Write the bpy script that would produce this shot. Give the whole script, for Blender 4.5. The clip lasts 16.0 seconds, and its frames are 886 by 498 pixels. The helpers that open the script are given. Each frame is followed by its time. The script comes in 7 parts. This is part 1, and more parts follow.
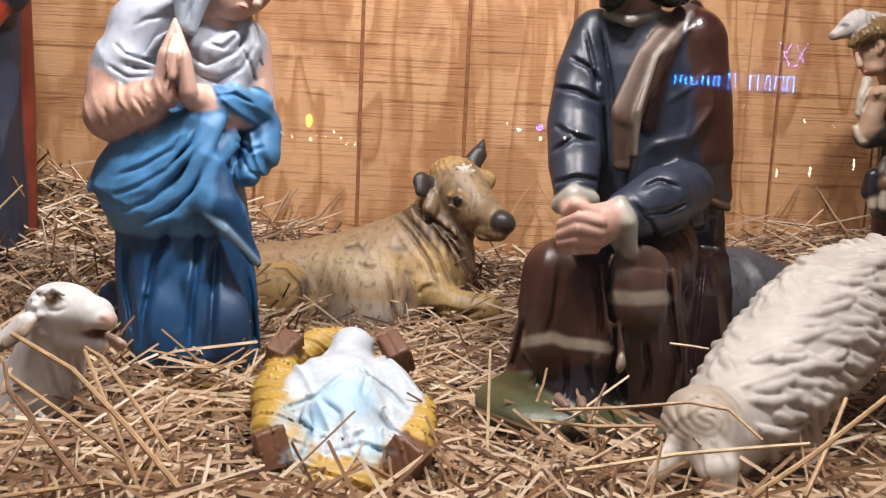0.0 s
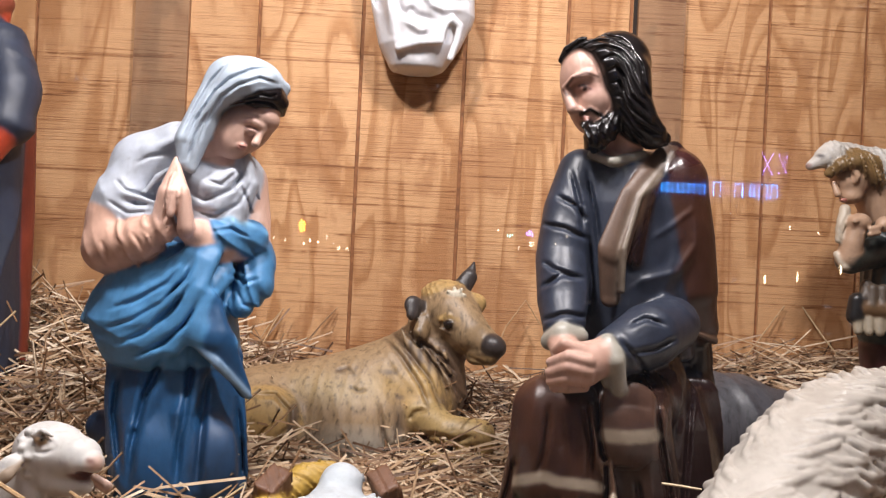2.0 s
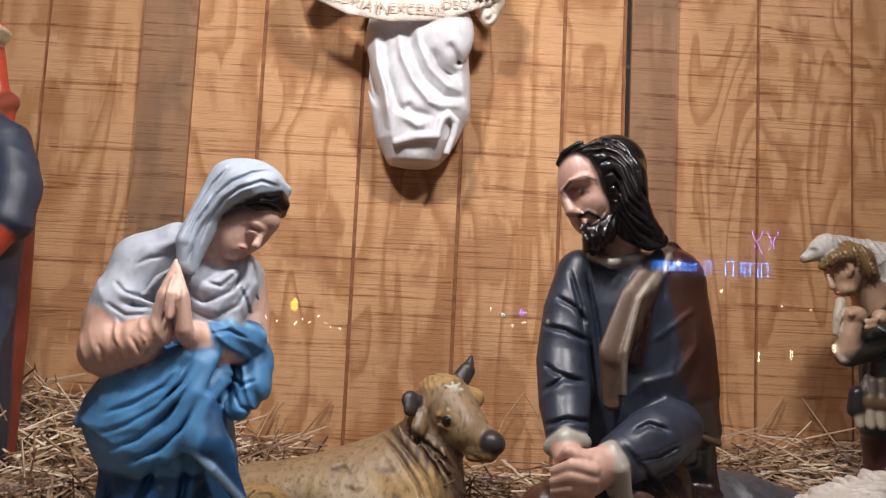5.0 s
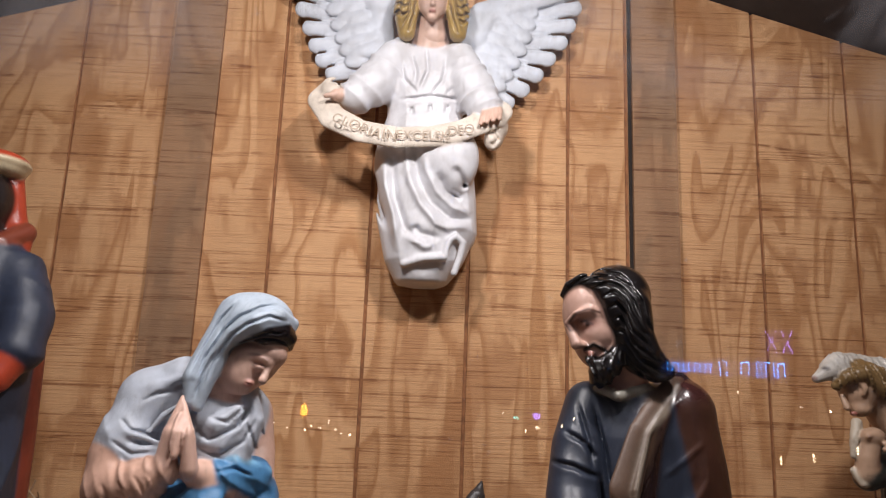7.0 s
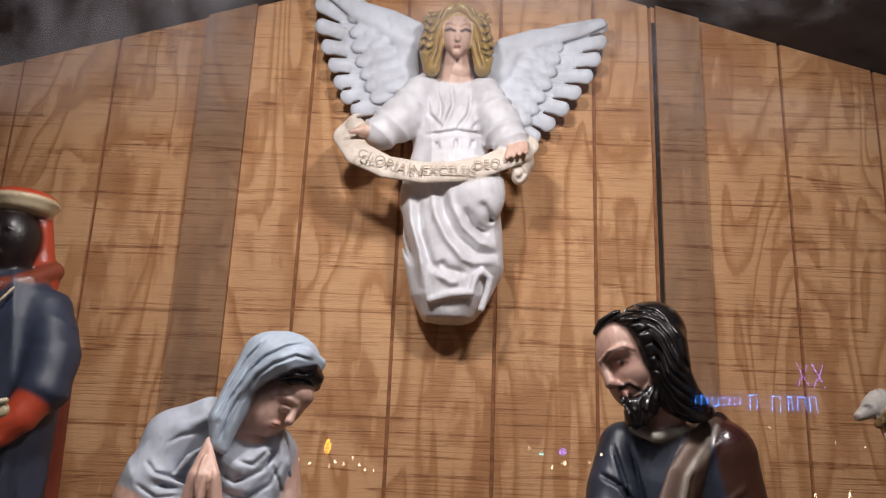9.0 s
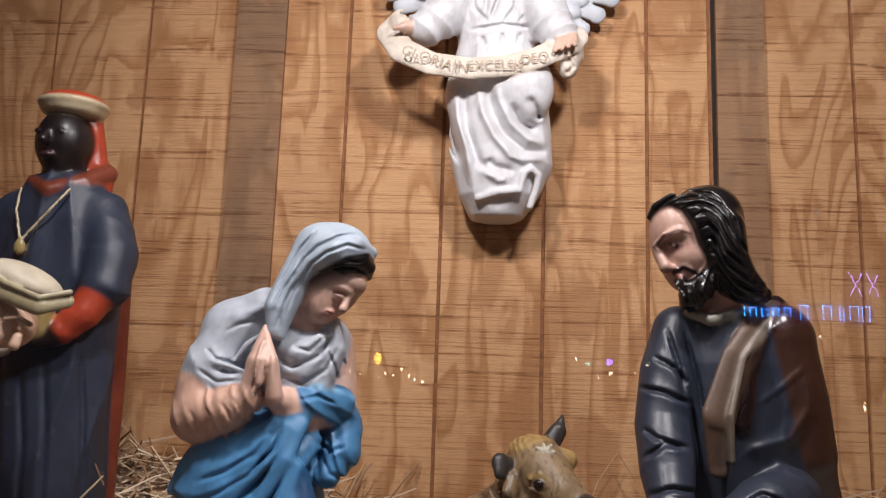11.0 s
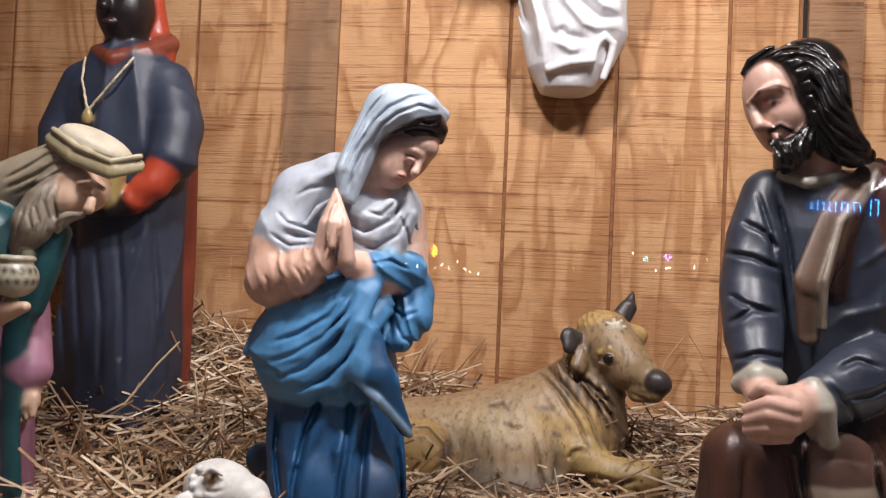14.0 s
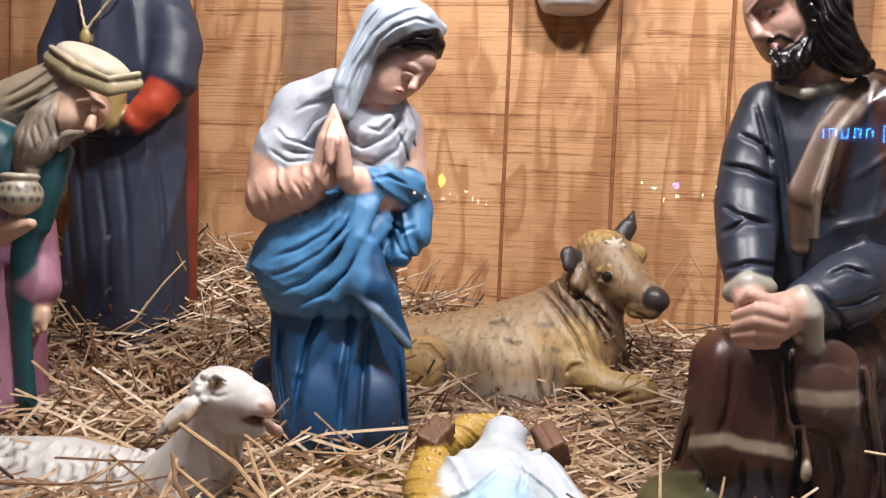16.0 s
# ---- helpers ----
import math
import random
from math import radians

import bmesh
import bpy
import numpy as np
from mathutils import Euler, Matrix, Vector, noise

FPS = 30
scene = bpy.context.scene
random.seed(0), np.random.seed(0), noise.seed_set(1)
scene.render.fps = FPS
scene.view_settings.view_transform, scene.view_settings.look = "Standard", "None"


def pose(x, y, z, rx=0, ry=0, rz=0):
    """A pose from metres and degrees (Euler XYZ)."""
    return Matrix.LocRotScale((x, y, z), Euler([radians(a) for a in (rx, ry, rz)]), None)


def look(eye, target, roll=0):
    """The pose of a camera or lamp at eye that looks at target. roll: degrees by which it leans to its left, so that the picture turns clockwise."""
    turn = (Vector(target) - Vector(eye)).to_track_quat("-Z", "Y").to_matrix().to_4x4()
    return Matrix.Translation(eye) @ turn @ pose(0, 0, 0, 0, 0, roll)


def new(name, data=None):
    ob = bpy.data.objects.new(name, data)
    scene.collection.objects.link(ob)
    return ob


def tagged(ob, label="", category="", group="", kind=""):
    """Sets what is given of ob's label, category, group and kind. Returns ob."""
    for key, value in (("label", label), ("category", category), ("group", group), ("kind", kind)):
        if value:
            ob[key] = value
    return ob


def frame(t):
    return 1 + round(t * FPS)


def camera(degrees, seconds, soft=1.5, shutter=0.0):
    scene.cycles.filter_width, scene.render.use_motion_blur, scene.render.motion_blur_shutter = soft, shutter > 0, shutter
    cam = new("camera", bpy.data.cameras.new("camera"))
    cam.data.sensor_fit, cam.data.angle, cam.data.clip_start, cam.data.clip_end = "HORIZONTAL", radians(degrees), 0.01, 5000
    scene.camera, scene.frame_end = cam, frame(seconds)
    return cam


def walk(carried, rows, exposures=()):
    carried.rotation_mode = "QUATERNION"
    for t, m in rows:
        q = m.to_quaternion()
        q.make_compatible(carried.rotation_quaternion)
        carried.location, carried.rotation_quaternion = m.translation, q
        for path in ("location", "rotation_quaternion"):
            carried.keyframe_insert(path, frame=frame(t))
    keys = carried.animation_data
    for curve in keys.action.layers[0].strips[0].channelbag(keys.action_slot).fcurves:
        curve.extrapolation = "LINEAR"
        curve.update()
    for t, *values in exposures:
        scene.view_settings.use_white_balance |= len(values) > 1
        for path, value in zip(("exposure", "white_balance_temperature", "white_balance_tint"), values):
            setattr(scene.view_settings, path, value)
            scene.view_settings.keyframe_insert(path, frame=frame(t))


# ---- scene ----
cam = camera(58.18, 16.0, 1.25)
# seconds, eye in metres, yaw, pitch, roll in degrees
ROWS = [
    (0, 0.0003, 0.0000, 0.4009, -1.18, -7.15, 2.66),
    (0.5, -0.0022, -0.0096, 0.4195, -1.32, -5.33, 2.71),
    (1, -0.0081, -0.0147, 0.4394, -1.31, -3.34, 2.75),
    (1.5, -0.0066, -0.0180, 0.4485, -1.32, -1.99, 2.84),
    (2, -0.0014, -0.0160, 0.4575, -1.44, 0.13, 2.80),
    (2.5, -0.0052, -0.0139, 0.4624, -1.50, 1.25, 2.68),
    (3, -0.0117, -0.0052, 0.4650, -1.72, 1.81, 2.72),
    (3.5, -0.0140, 0.0110, 0.4664, -1.97, 2.05, 2.92),
    (4, -0.0171, 0.0112, 0.4726, -2.00, 2.19, 2.80),
    (4.5, -0.0185, -0.0030, 0.4866, -1.92, 3.79, 2.74),
    (7, -0.0113, -0.0395, 0.5604, -0.67, 12.65, 2.19),
    (7.5, -0.0186, -0.0441, 0.5752, -0.38, 15.19, 2.13),
    (8, -0.0234, -0.0380, 0.5815, -0.12, 16.05, 2.28),
    (10.5, -0.0207, 0.0068, 0.5350, 3.48, 10.66, 1.84),
    (11, -0.0316, 0.0080, 0.5222, 4.15, 8.96, 1.91),
    (11.5, -0.0376, 0.0154, 0.5178, 5.33, 7.60, 1.94),
    (12, -0.0465, 0.0235, 0.5113, 6.43, 6.77, 2.25),
    (12.5, -0.0527, 0.0288, 0.5048, 7.30, 6.12, 2.35),
    (13, -0.0616, 0.0400, 0.4938, 7.68, 5.05, 2.42),
    (13.5, -0.0654, 0.0499, 0.4840, 7.79, 3.20, 2.38),
    (14, -0.0692, 0.0576, 0.4681, 7.76, 1.42, 2.47),
    (14.5, -0.0643, 0.0608, 0.4587, 7.84, -0.33, 2.55),
    (15, -0.0614, 0.0589, 0.4535, 7.93, -1.85, 2.57),
    (15.5, -0.0525, 0.0482, 0.4486, 8.04, -2.71, 2.41),
    (16, -0.0470, 0.0445, 0.4409, 8.21, -3.53, 2.21),
]
EXPOSURE = [(0.0, 0.0), (3.6, -0.04), (4.6, -0.36), (6.9, -0.74), (8.1, -0.98), (10.5, -0.76), (12.5, -0.6), (13.5, -0.4), (14.5, -0.15), (16.0, 0.0)]
walk(cam, [(t, pose(x, y, z, 90 + pitch, 0, yaw) @ pose(0, 0, 0, 0, 0, roll)) for t, x, y, z, yaw, pitch, roll in ROWS], EXPOSURE)

# ---- light: night outside, two warm flood lamps under the roof of the showcase ----
world = bpy.data.worlds.new("night")
world.use_nodes = True
world.node_tree.nodes["Background"].inputs[0].default_value = (0.012, 0.016, 0.03, 1)
world.node_tree.nodes["Background"].inputs[1].default_value = 1.0
scene.world = world


def lamp(name, eye, target, power, size, colour):
    data = bpy.data.lights.new(name, "AREA")
    data.shape, data.size, data.energy, data.color = "DISK", size, power, colour
    ob = new(name, data)
    ob.matrix_world = look(eye, target)
    return ob


WARM = (1.0, 0.945, 0.945)
lamp("flood_lamp", (-0.48, 0.80, 2.04), (0.0, 1.62, 0.55), 41, 0.20, WARM)
lamp("flood_lamp", (0.48, 0.80, 2.04), (0.0, 1.62, 0.55), 41, 0.20, WARM)


# ---- materials ----
class Nodes:
    def __init__(self, name):
        self.mat = bpy.data.materials.new(name)
        self.mat.use_nodes = True
        self.tree = self.mat.node_tree
        self.bsdf = self.tree.nodes["Principled BSDF"]

    def add(self, kind, **values):
        node = self.tree.nodes.new(kind)
        for key, value in values.items():
            if key in node.inputs:
                node.inputs[key].default_value = value
        return node

    def link(self, a, b):
        self.tree.links.new(a, b)

    def coords(self, scale=(1, 1, 1), kind="Object"):
        tc, mp = self.add("ShaderNodeTexCoord"), self.add("ShaderNodeMapping")
        mp.inputs["Scale"].default_value = scale
        self.link(tc.outputs[kind], mp.inputs["Vector"])
        return mp.outputs["Vector"]

    def noise(self, vector, scale, detail=4.0, rough=0.55, warp=0.0):
        n = self.add("ShaderNodeTexNoise", Scale=scale, Detail=detail, Roughness=rough, Distortion=warp)
        self.link(vector, n.inputs["Vector"])
        return n.outputs["Fac"]

    def ramp(self, fac, stops):
        r = self.add("ShaderNodeValToRGB")
        els = r.color_ramp.elements
        while len(els) < len(stops):
            els.new(0.5)
        for e, (p, c) in zip(els, stops):
            e.position, e.color = p, (*c, 1) if len(c) == 3 else c
        self.link(fac, r.inputs["Fac"])
        return r.outputs["Color"]

    def mix(self, fac, a, b, mode="MIX"):
        m = self.add("ShaderNodeMix")
        m.data_type, m.blend_type = "RGBA", mode
        for value, socket in ((fac, m.inputs["Factor"]), (a, m.inputs["A"] if False else m.inputs[6]), (b, m.inputs[7])):
            if hasattr(value, "is_linked"):
                self.link(value, socket)
            else:
                socket.default_value = value
        return m.outputs[2]

    def bump(self, height, strength, distance):
        b = self.add("ShaderNodeBump", Strength=strength, Distance=distance)
        self.link(height, b.inputs["Height"])
        self.link(b.outputs["Normal"], self.bsdf.inputs["Normal"])

    def done(self, colour=None, rough=None, metal=None):
        for value, key in ((colour, "Base Color"), (rough, "Roughness"), (metal, "Metallic")):
            if value is None:
                continue
            if hasattr(value, "is_linked"):
                self.link(value, self.bsdf.inputs[key])
            else:
                self.bsdf.inputs[key].default_value = (*value, 1) if key == "Base Color" else value
        return self.mat


def plywood(name, light, mid, dark, stain):
    """Rough-sawn softwood sheet: upright flame grain, level saw marks, water stains."""
    n = Nodes(name)

    def maths(kind, a, b):
        m = n.add("ShaderNodeMath")
        m.operation = kind
        for value, socket in ((a, m.inputs[0]), (b, m.inputs[1])):
            if hasattr(value, "is_linked"):
                n.link(value, socket)
            else:
                socket.default_value = value
        return m.outputs[0]

    # flame grain: level lines of a tall slow field, ragged along the fibres
    field = n.noise(n.coords((2.6, 1.0, 0.62)), 1.5, 2.0, 0.45, 0.9)
    ragged = n.noise(n.coords((70.0, 1.0, 5.0)), 1.0, 3.0, 0.6)
    turns = maths("ADD", maths("MULTIPLY", field, 8.5), maths("MULTIPLY", ragged, 0.34))
    wave = maths("FRACT", turns, 0.0)
    half = tuple(0.55 * p + 0.45 * q for p, q in zip(light, mid))
    grain = n.ramp(wave, [(0.0, mid), (0.10, mid), (0.30, half), (0.46, light), (0.86, light), (0.94, half), (1.0, mid)])
    # broad tone from board to board
    tone = n.ramp(n.noise(n.coords((3.3, 1.0, 0.5)), 1.0, 2.0), [(0.3, (0.86, 0.83, 0.80)), (0.7, (1.08, 1.09, 1.10))])
    col = n.mix(0.9, grain, tone, "MULTIPLY")
    # soaked patches, frayed upright
    soak = maths("ADD", n.noise(n.coords((3.4, 1.0, 2.0)), 1.7, 3.0, 0.55, 0.3), maths("MULTIPLY", n.noise(n.coords((90.0, 1.0, 9.0)), 1.0, 2.0), 0.10))
    blot = n.ramp(soak, [(0.575, (0, 0, 0)), (0.635, (1, 1, 1))])
    col = n.mix(maths("MULTIPLY", blot, 0.62), col, (*stain, 1))
    # fine saw marks in bands, and long scored lines over the whole sheet
    saw = n.noise(n.coords((3.2, 1.0, 300.0)), 1.0, 4.0, 0.72)
    band = n.ramp(n.noise(n.coords((2.2, 1.0, 7.0)), 1.6, 3.0, 0.6), [(0.38, (0.15, 0.15, 0.15)), (0.62, (1, 1, 1))])
    lines = n.ramp(saw, [(0.30, dark), (0.38, (0.66, 0.56, 0.48)), (0.46, (1, 1, 1))])
    col = n.mix(band, col, n.mix(1.0, col, lines, "MULTIPLY"))
    score = maths("ABSOLUTE", maths("SUBTRACT", n.noise(n.coords((0.55, 1.0, 34.0)), 1.0, 2.0, 0.5), 0.5), 0.0)
    torn = n.ramp(n.noise(n.coords((26.0, 1.0, 40.0)), 1.0, 2.0), [(0.36, (0.25, 0.25, 0.25)), (0.56, (1, 1, 1))])
    col = n.mix(torn, col, n.mix(1.0, col, n.ramp(score, [(0.0, (0.46, 0.34, 0.26)), (0.008, (0.72, 0.62, 0.54)), (0.017, (1, 1, 1))]), "MULTIPLY"))
    fibre = n.ramp(n.noise(n.coords((45.0, 1.0, 420.0)), 1.0, 2.0), [(0.3, (0.86, 0.86, 0.86)), (0.7, (1.06, 1.06, 1.06))])
    col = n.mix(0.8, col, fibre, "MULTIPLY")
    n.bump(maths("ADD", saw, maths("MULTIPLY", torn, 0.2)), 0.55, 0.003)
    return n.done(col, 0.72)


def painted(name="painted_plaster", strokes=0.6, low=0.70):
    """Glazed paint on cast plaster; the pigment and its gloss lie on the vertices."""
    n = Nodes(name)
    a = n.add("ShaderNodeVertexColor")
    a.layer_name = "paint"
    at = n.coords()
    wear = n.ramp(n.noise(at, 13.0, 6.0, 0.65, 0.5), [(0.30, (0.74, 0.72, 0.70)), (0.60, (1.05, 1.05, 1.05))])
    col = n.mix(0.85, a.outputs["Color"], wear, "MULTIPLY")
    brush = n.ramp(n.noise(n.coords((90.0, 90.0, 26.0)), 1.0, 4.0, 0.7), [(0.30, (low, low * 0.97, low * 0.94)), (0.48, (1, 1, 1)), (0.72, (1 + 0.3 * (0.7 - low), 1 + 0.3 * (0.7 - low), 1 + 0.3 * (0.7 - low)))])
    col = n.mix(strokes, col, brush, "MULTIPLY")
    chip = n.ramp(n.noise(at, 120.0, 2.0), [(0.2, (0.7, 0.68, 0.65)), (0.4, (1, 1, 1))])
    col = n.mix(0.8, col, chip, "MULTIPLY")
    n.link(a.outputs["Alpha"], n.bsdf.inputs["Roughness"])
    soft = n.noise(n.coords((38.0, 38.0, 11.0)), 1.0, 2.0, 0.5, 0.8)
    grit = n.noise(at, 85.0, 5.0, 0.65)
    add = n.add("ShaderNodeMath")
    add.operation = "MULTIPLY_ADD"
    add.inputs[1].default_value = 0.35
    n.link(grit, add.inputs[0])
    n.link(soft, add.inputs[2])
    n.bump(add.outputs[0], 0.16, 0.007)
    return n.done(col)


def straw_mat(name, stops):
    n = Nodes(name)
    g = n.add("ShaderNodeNewGeometry")
    col = n.ramp(g.outputs["Random Per Island"], stops)
    streak = n.ramp(n.noise(n.coords((1, 1, 1)), 45.0, 3.0), [(0.3, (0.72, 0.70, 0.66)), (0.7, (1.1, 1.1, 1.1))])
    return n.done(n.mix(0.8, col, streak, "MULTIPLY"), 0.55)


def plain(name, colour, rough, scale=30.0, vary=0.25, metal=0.0, relief=0.2):
    n = Nodes(name)
    at = n.coords()
    f = n.noise(at, scale, 5.0, 0.6)
    col = n.ramp(f, [(0.25, tuple(c * (1 - vary) for c in colour)), (0.75, tuple(min(1, c * (1 + vary)) for c in colour))])
    n.bump(f, relief, 0.004)
    return n.done(col, rough, metal)


def glow(name, colour, strength):
    n = Nodes(name)
    n.bsdf.inputs["Base Color"].default_value = (0.02, 0.02, 0.02, 1)
    n.bsdf.inputs["Emission Color"].default_value = (*colour, 1)
    n.bsdf.inputs["Emission Strength"].default_value = strength
    return n.mat


def pane_mat():
    n = Nodes("window_glass")
    tree = n.tree
    out = tree.nodes["Material Output"]
    clear, gloss = n.add("ShaderNodeBsdfTransparent"), n.add("ShaderNodeBsdfGlossy", Roughness=0.0)
    fres, mixer = n.add("ShaderNodeFresnel", IOR=1.45), n.add("ShaderNodeMixShader")
    n.link(fres.outputs[0], mixer.inputs[0])
    n.link(clear.outputs[0], mixer.inputs[1])
    n.link(gloss.outputs[0], mixer.inputs[2])
    dust_and_glare, film = n.add("ShaderNodeBsdfTranslucent"), n.add("ShaderNodeMixShader")
    dust_and_glare.inputs["Color"].default_value = (0.8, 0.85, 0.95, 1)
    at = n.coords()
    smear = n.ramp(n.noise(at, 2.2, 5.0, 0.6, 0.6), [(0.45, (0.0, 0.0, 0.0)), (0.8, (0.006, 0.006, 0.006))])
    speck = n.ramp(n.noise(at, 90.0, 2.0, 0.6), [(0.72, (0, 0, 0)), (0.80, (0.12, 0.12, 0.12))])
    # lamp glare over the upper pane, painted as a bluish translucent haze
    high = n.add("ShaderNodeSeparateXYZ")
    n.link(at, high.inputs[0])
    upper = n.ramp(high.outputs["Z"], [(0.765, (0, 0, 0)), (0.89, (1, 1, 1))])
    cloud = n.ramp(n.noise(at, 2.6, 6.0, 0.66, 0.8), [(0.42, (0.0, 0.0, 0.0)), (0.68, (0.42, 0.46, 0.54))])
    glare_haze = n.mix(1.0, upper, cloud, "MULTIPLY")
    n.link(n.mix(1.0, n.mix(1.0, smear, speck, "ADD"), glare_haze, "ADD"), film.inputs[0])
    n.link(mixer.outputs[0], film.inputs[1])
    n.link(dust_and_glare.outputs[0], film.inputs[2])
    n.link(film.outputs[0], out.inputs["Surface"])
    return n.mat


PLY = plywood("rough_sawn_plywood", (0.66, 0.375, 0.182), (0.48, 0.235, 0.094), (0.34, 0.22, 0.14), (0.40, 0.18, 0.068))
BATTEN = plywood("weathered_batten", (0.37, 0.208, 0.108), (0.30, 0.16, 0.08), (0.35, 0.25, 0.18), (0.24, 0.14, 0.075))
DARKGAP = plain("dark_gap", (0.02, 0.012, 0.008), 0.9)
ROOF = plain("dark_grey_roof_board", (0.045, 0.045, 0.05), 0.7, 9.0, 0.5)
PAINT = painted()
DRY_BRUSHED = painted("dry_brushed_plaster", 1.0, 0.36)
STRAW = straw_mat("dry_straw", [(0.0, (0.08, 0.034, 0.013)), (0.28, (0.26, 0.142, 0.070)), (0.58, (0.50, 0.335, 0.198)), (0.82, (0.75, 0.58, 0.40)), (1.0, (0.82, 0.69, 0.52))])
# bed colour holds the shade of the gaps between the loose stems
BED = plain("shaded_matted_straw", (0.052, 0.024, 0.010), 0.9, 60.0, 0.7, relief=1.0)
GROOVE = plain("groove_wood", (0.27, 0.11, 0.042), 0.8, 40.0, 0.5)
GLASS = pane_mat()


# ---- helpers for meshes ----
def part(name, bm, material, parent=None, label=""):
    me = bpy.data.meshes.new(name)
    bm.to_mesh(me)
    bm.free()
    me.materials.append(material)
    ob = new(name, me)
    if parent:
        ob.parent = parent
    if label:
        tagged(ob, label)
    return ob


def box(lo, hi, bevel=0.0):
    bm = bmesh.new()
    bmesh.ops.create_cube(bm, size=1)
    for v in bm.verts:
        v.co = Vector([a + (c + 0.5) * (b - a) for a, b, c in zip(lo, hi, v.co)])
    if bevel:
        bmesh.ops.bevel(bm, geom=bm.edges[:], offset=bevel, segments=1, affect="EDGES")
    return bm


def extrude_outline(points, y0, y1):
    """A slab with the outline (x, z) between two depths."""
    bm = bmesh.new()
    front = [bm.verts.new((x, y0, z)) for x, z in points]
    back = [bm.verts.new((x, y1, z)) for x, z in points]
    bm.faces.new(front)
    bm.faces.new(back[::-1])
    for i in range(len(points)):
        j = (i + 1) % len(points)
        bm.faces.new((front[i], back[i], back[j], front[j]))
    bmesh.ops.recalc_face_normals(bm, faces=bm.faces[:])
    return bm


def empty(name, at=(0, 0, 0)):
    ob = new(name)
    ob.location = at
    return ob


# ---- setting ----
WALL = 2.343
RIDGE, SLOPE = 2.24, 0.30


def roof_at(x):
    return RIDGE - SLOPE * abs(x)


wall = tagged(part("wall_north", extrude_outline([(-2.6, -0.3), (2.6, -0.3), (2.6, roof_at(2.6)), (0, RIDGE), (-2.6, roof_at(2.6))], WALL + 0.012, WALL + 0.05), DARKGAP),
              "grooved rough-sawn plywood back wall with grey battens", "wall", kind="structure")
GROOVES = [-2.38, -2.08, -1.775, -1.47, -1.162, -0.865, -0.514, -0.21, 0.095, 0.399, 0.585, 0.70, 1.004, 1.30, 1.605, 1.91, 2.22]
for a, b in zip(GROOVES, GROOVES[1:]):
    lo, hi = a + 0.0055, b - 0.0055
    pts = [(lo, -0.29), (hi, -0.29), (hi, roof_at(hi) - 0.002), (lo, roof_at(lo) - 0.002)]
    part("plank", extrude_outline(pts, WALL, WALL + 0.0115), PLY, wall)
    pts = [(b - 0.0053, -0.29), (b + 0.0053, -0.29), (b + 0.0053, roof_at(b) - 0.004), (b - 0.0053, roof_at(b) - 0.004)]
    part("groove", extrude_outline(pts, WALL + 0.0070, WALL + 0.0118), GROOVE, wall)
for lo, hi in ((-0.872, -0.716), (0.603, 0.743)):
    pts = [(lo, -0.29), (hi, -0.29), (hi, roof_at(hi) - 0.003), (lo, roof_at(lo) - 0.003)]
    part("batten", extrude_outline(pts, WALL - 0.018, WALL - 0.0005), BATTEN, wall, "greyed weathered batten board")
part("gap", extrude_outline([(0.591, -0.29), (0.602, -0.29), (0.602, 2.0), (0.591, 2.0)], WALL - 0.004, WALL - 0.001), DARKGAP, wall)

FRONT = 0.45
for side, name in ((-1, "ceiling_left"), (1, "ceiling_right")):
    bm = bmesh.new()
    xs = (0, side * 2.7)
    vs = [bm.verts.new((x, y, RIDGE - SLOPE * abs(x) + dz)) for dz in (0, 0.04) for x in xs for y in (FRONT - 0.05, WALL + 0.05)]
    for f in ((0, 1, 3, 2), (4, 6, 7, 5), (0, 2, 6, 4), (1, 5, 7, 3), (2, 3, 7, 6), (0, 4, 5, 1)):
        bm.faces.new([vs[i] for i in f])
    bmesh.ops.recalc_face_normals(bm, faces=bm.faces[:])
    tagged(part(name, bm, ROOF), "dark grey sloping roof boards of the showcase", "ceiling", kind="structure")
tagged(part("wall_west", box((-2.65, FRONT, -0.3), (-2.6, WALL + 0.05, 1.5)), PLY), "plywood side wall of the showcase", "wall", kind="structure")
tagged(part("wall_east", box((2.6, FRONT, -0.3), (2.65, WALL + 0.05, 1.5)), PLY), "plywood side wall of the showcase", "wall", kind="structure")
tagged(part("wall_front", box((-2.65, FRONT - 0.03, -1.0), (2.65, FRONT + 0.03, -0.22)), ROOF), "dark painted sill wall under the window", "wall", kind="structure")
tagged(part("window_1", box((-2.6, FRONT, -0.22), (2.6, FRONT + 0.006, 2.24)), GLASS), "large clear shop window pane", "window", kind="structure").visible_shadow = False


def ground_height(x, y):
    """Height of the straw bed."""
    back = np.clip((y - 1.55) / 0.7, 0, 1) ** 1.3
    left = np.clip((-0.25 - x) / 0.35, 0, 1)
    right = np.clip((x - 0.25) / 0.7, 0, 1)
    h = -0.055 + 0.03 * np.sin(5 * x + 1) * np.sin(4 * y) * 0.5
    h = h + back * (0.115 + 0.11 * left + 0.11 * right)
    h = h + 0.05 * np.clip((-0.62 - x) / 0.3, 0, 1) * np.clip((y - 1.35) / 0.4, 0, 1)
    h = h + 0.035 * np.clip((1.0 - y) / 0.3, 0, 1)
    h = h - 0.045 * np.exp(-((x + 0.10) / 0.30) ** 4 - ((y - 1.86) / 0.12) ** 2)
    h = h + 0.035 * np.exp(-((x - 0.32) / 0.25) ** 2 - ((y - 1.06) / 0.09) ** 2)
    h = h - 0.050 * np.exp(-((x + 0.11) / 0.19) ** 4 - ((y - 1.02) / 0.14) ** 4)
    return h


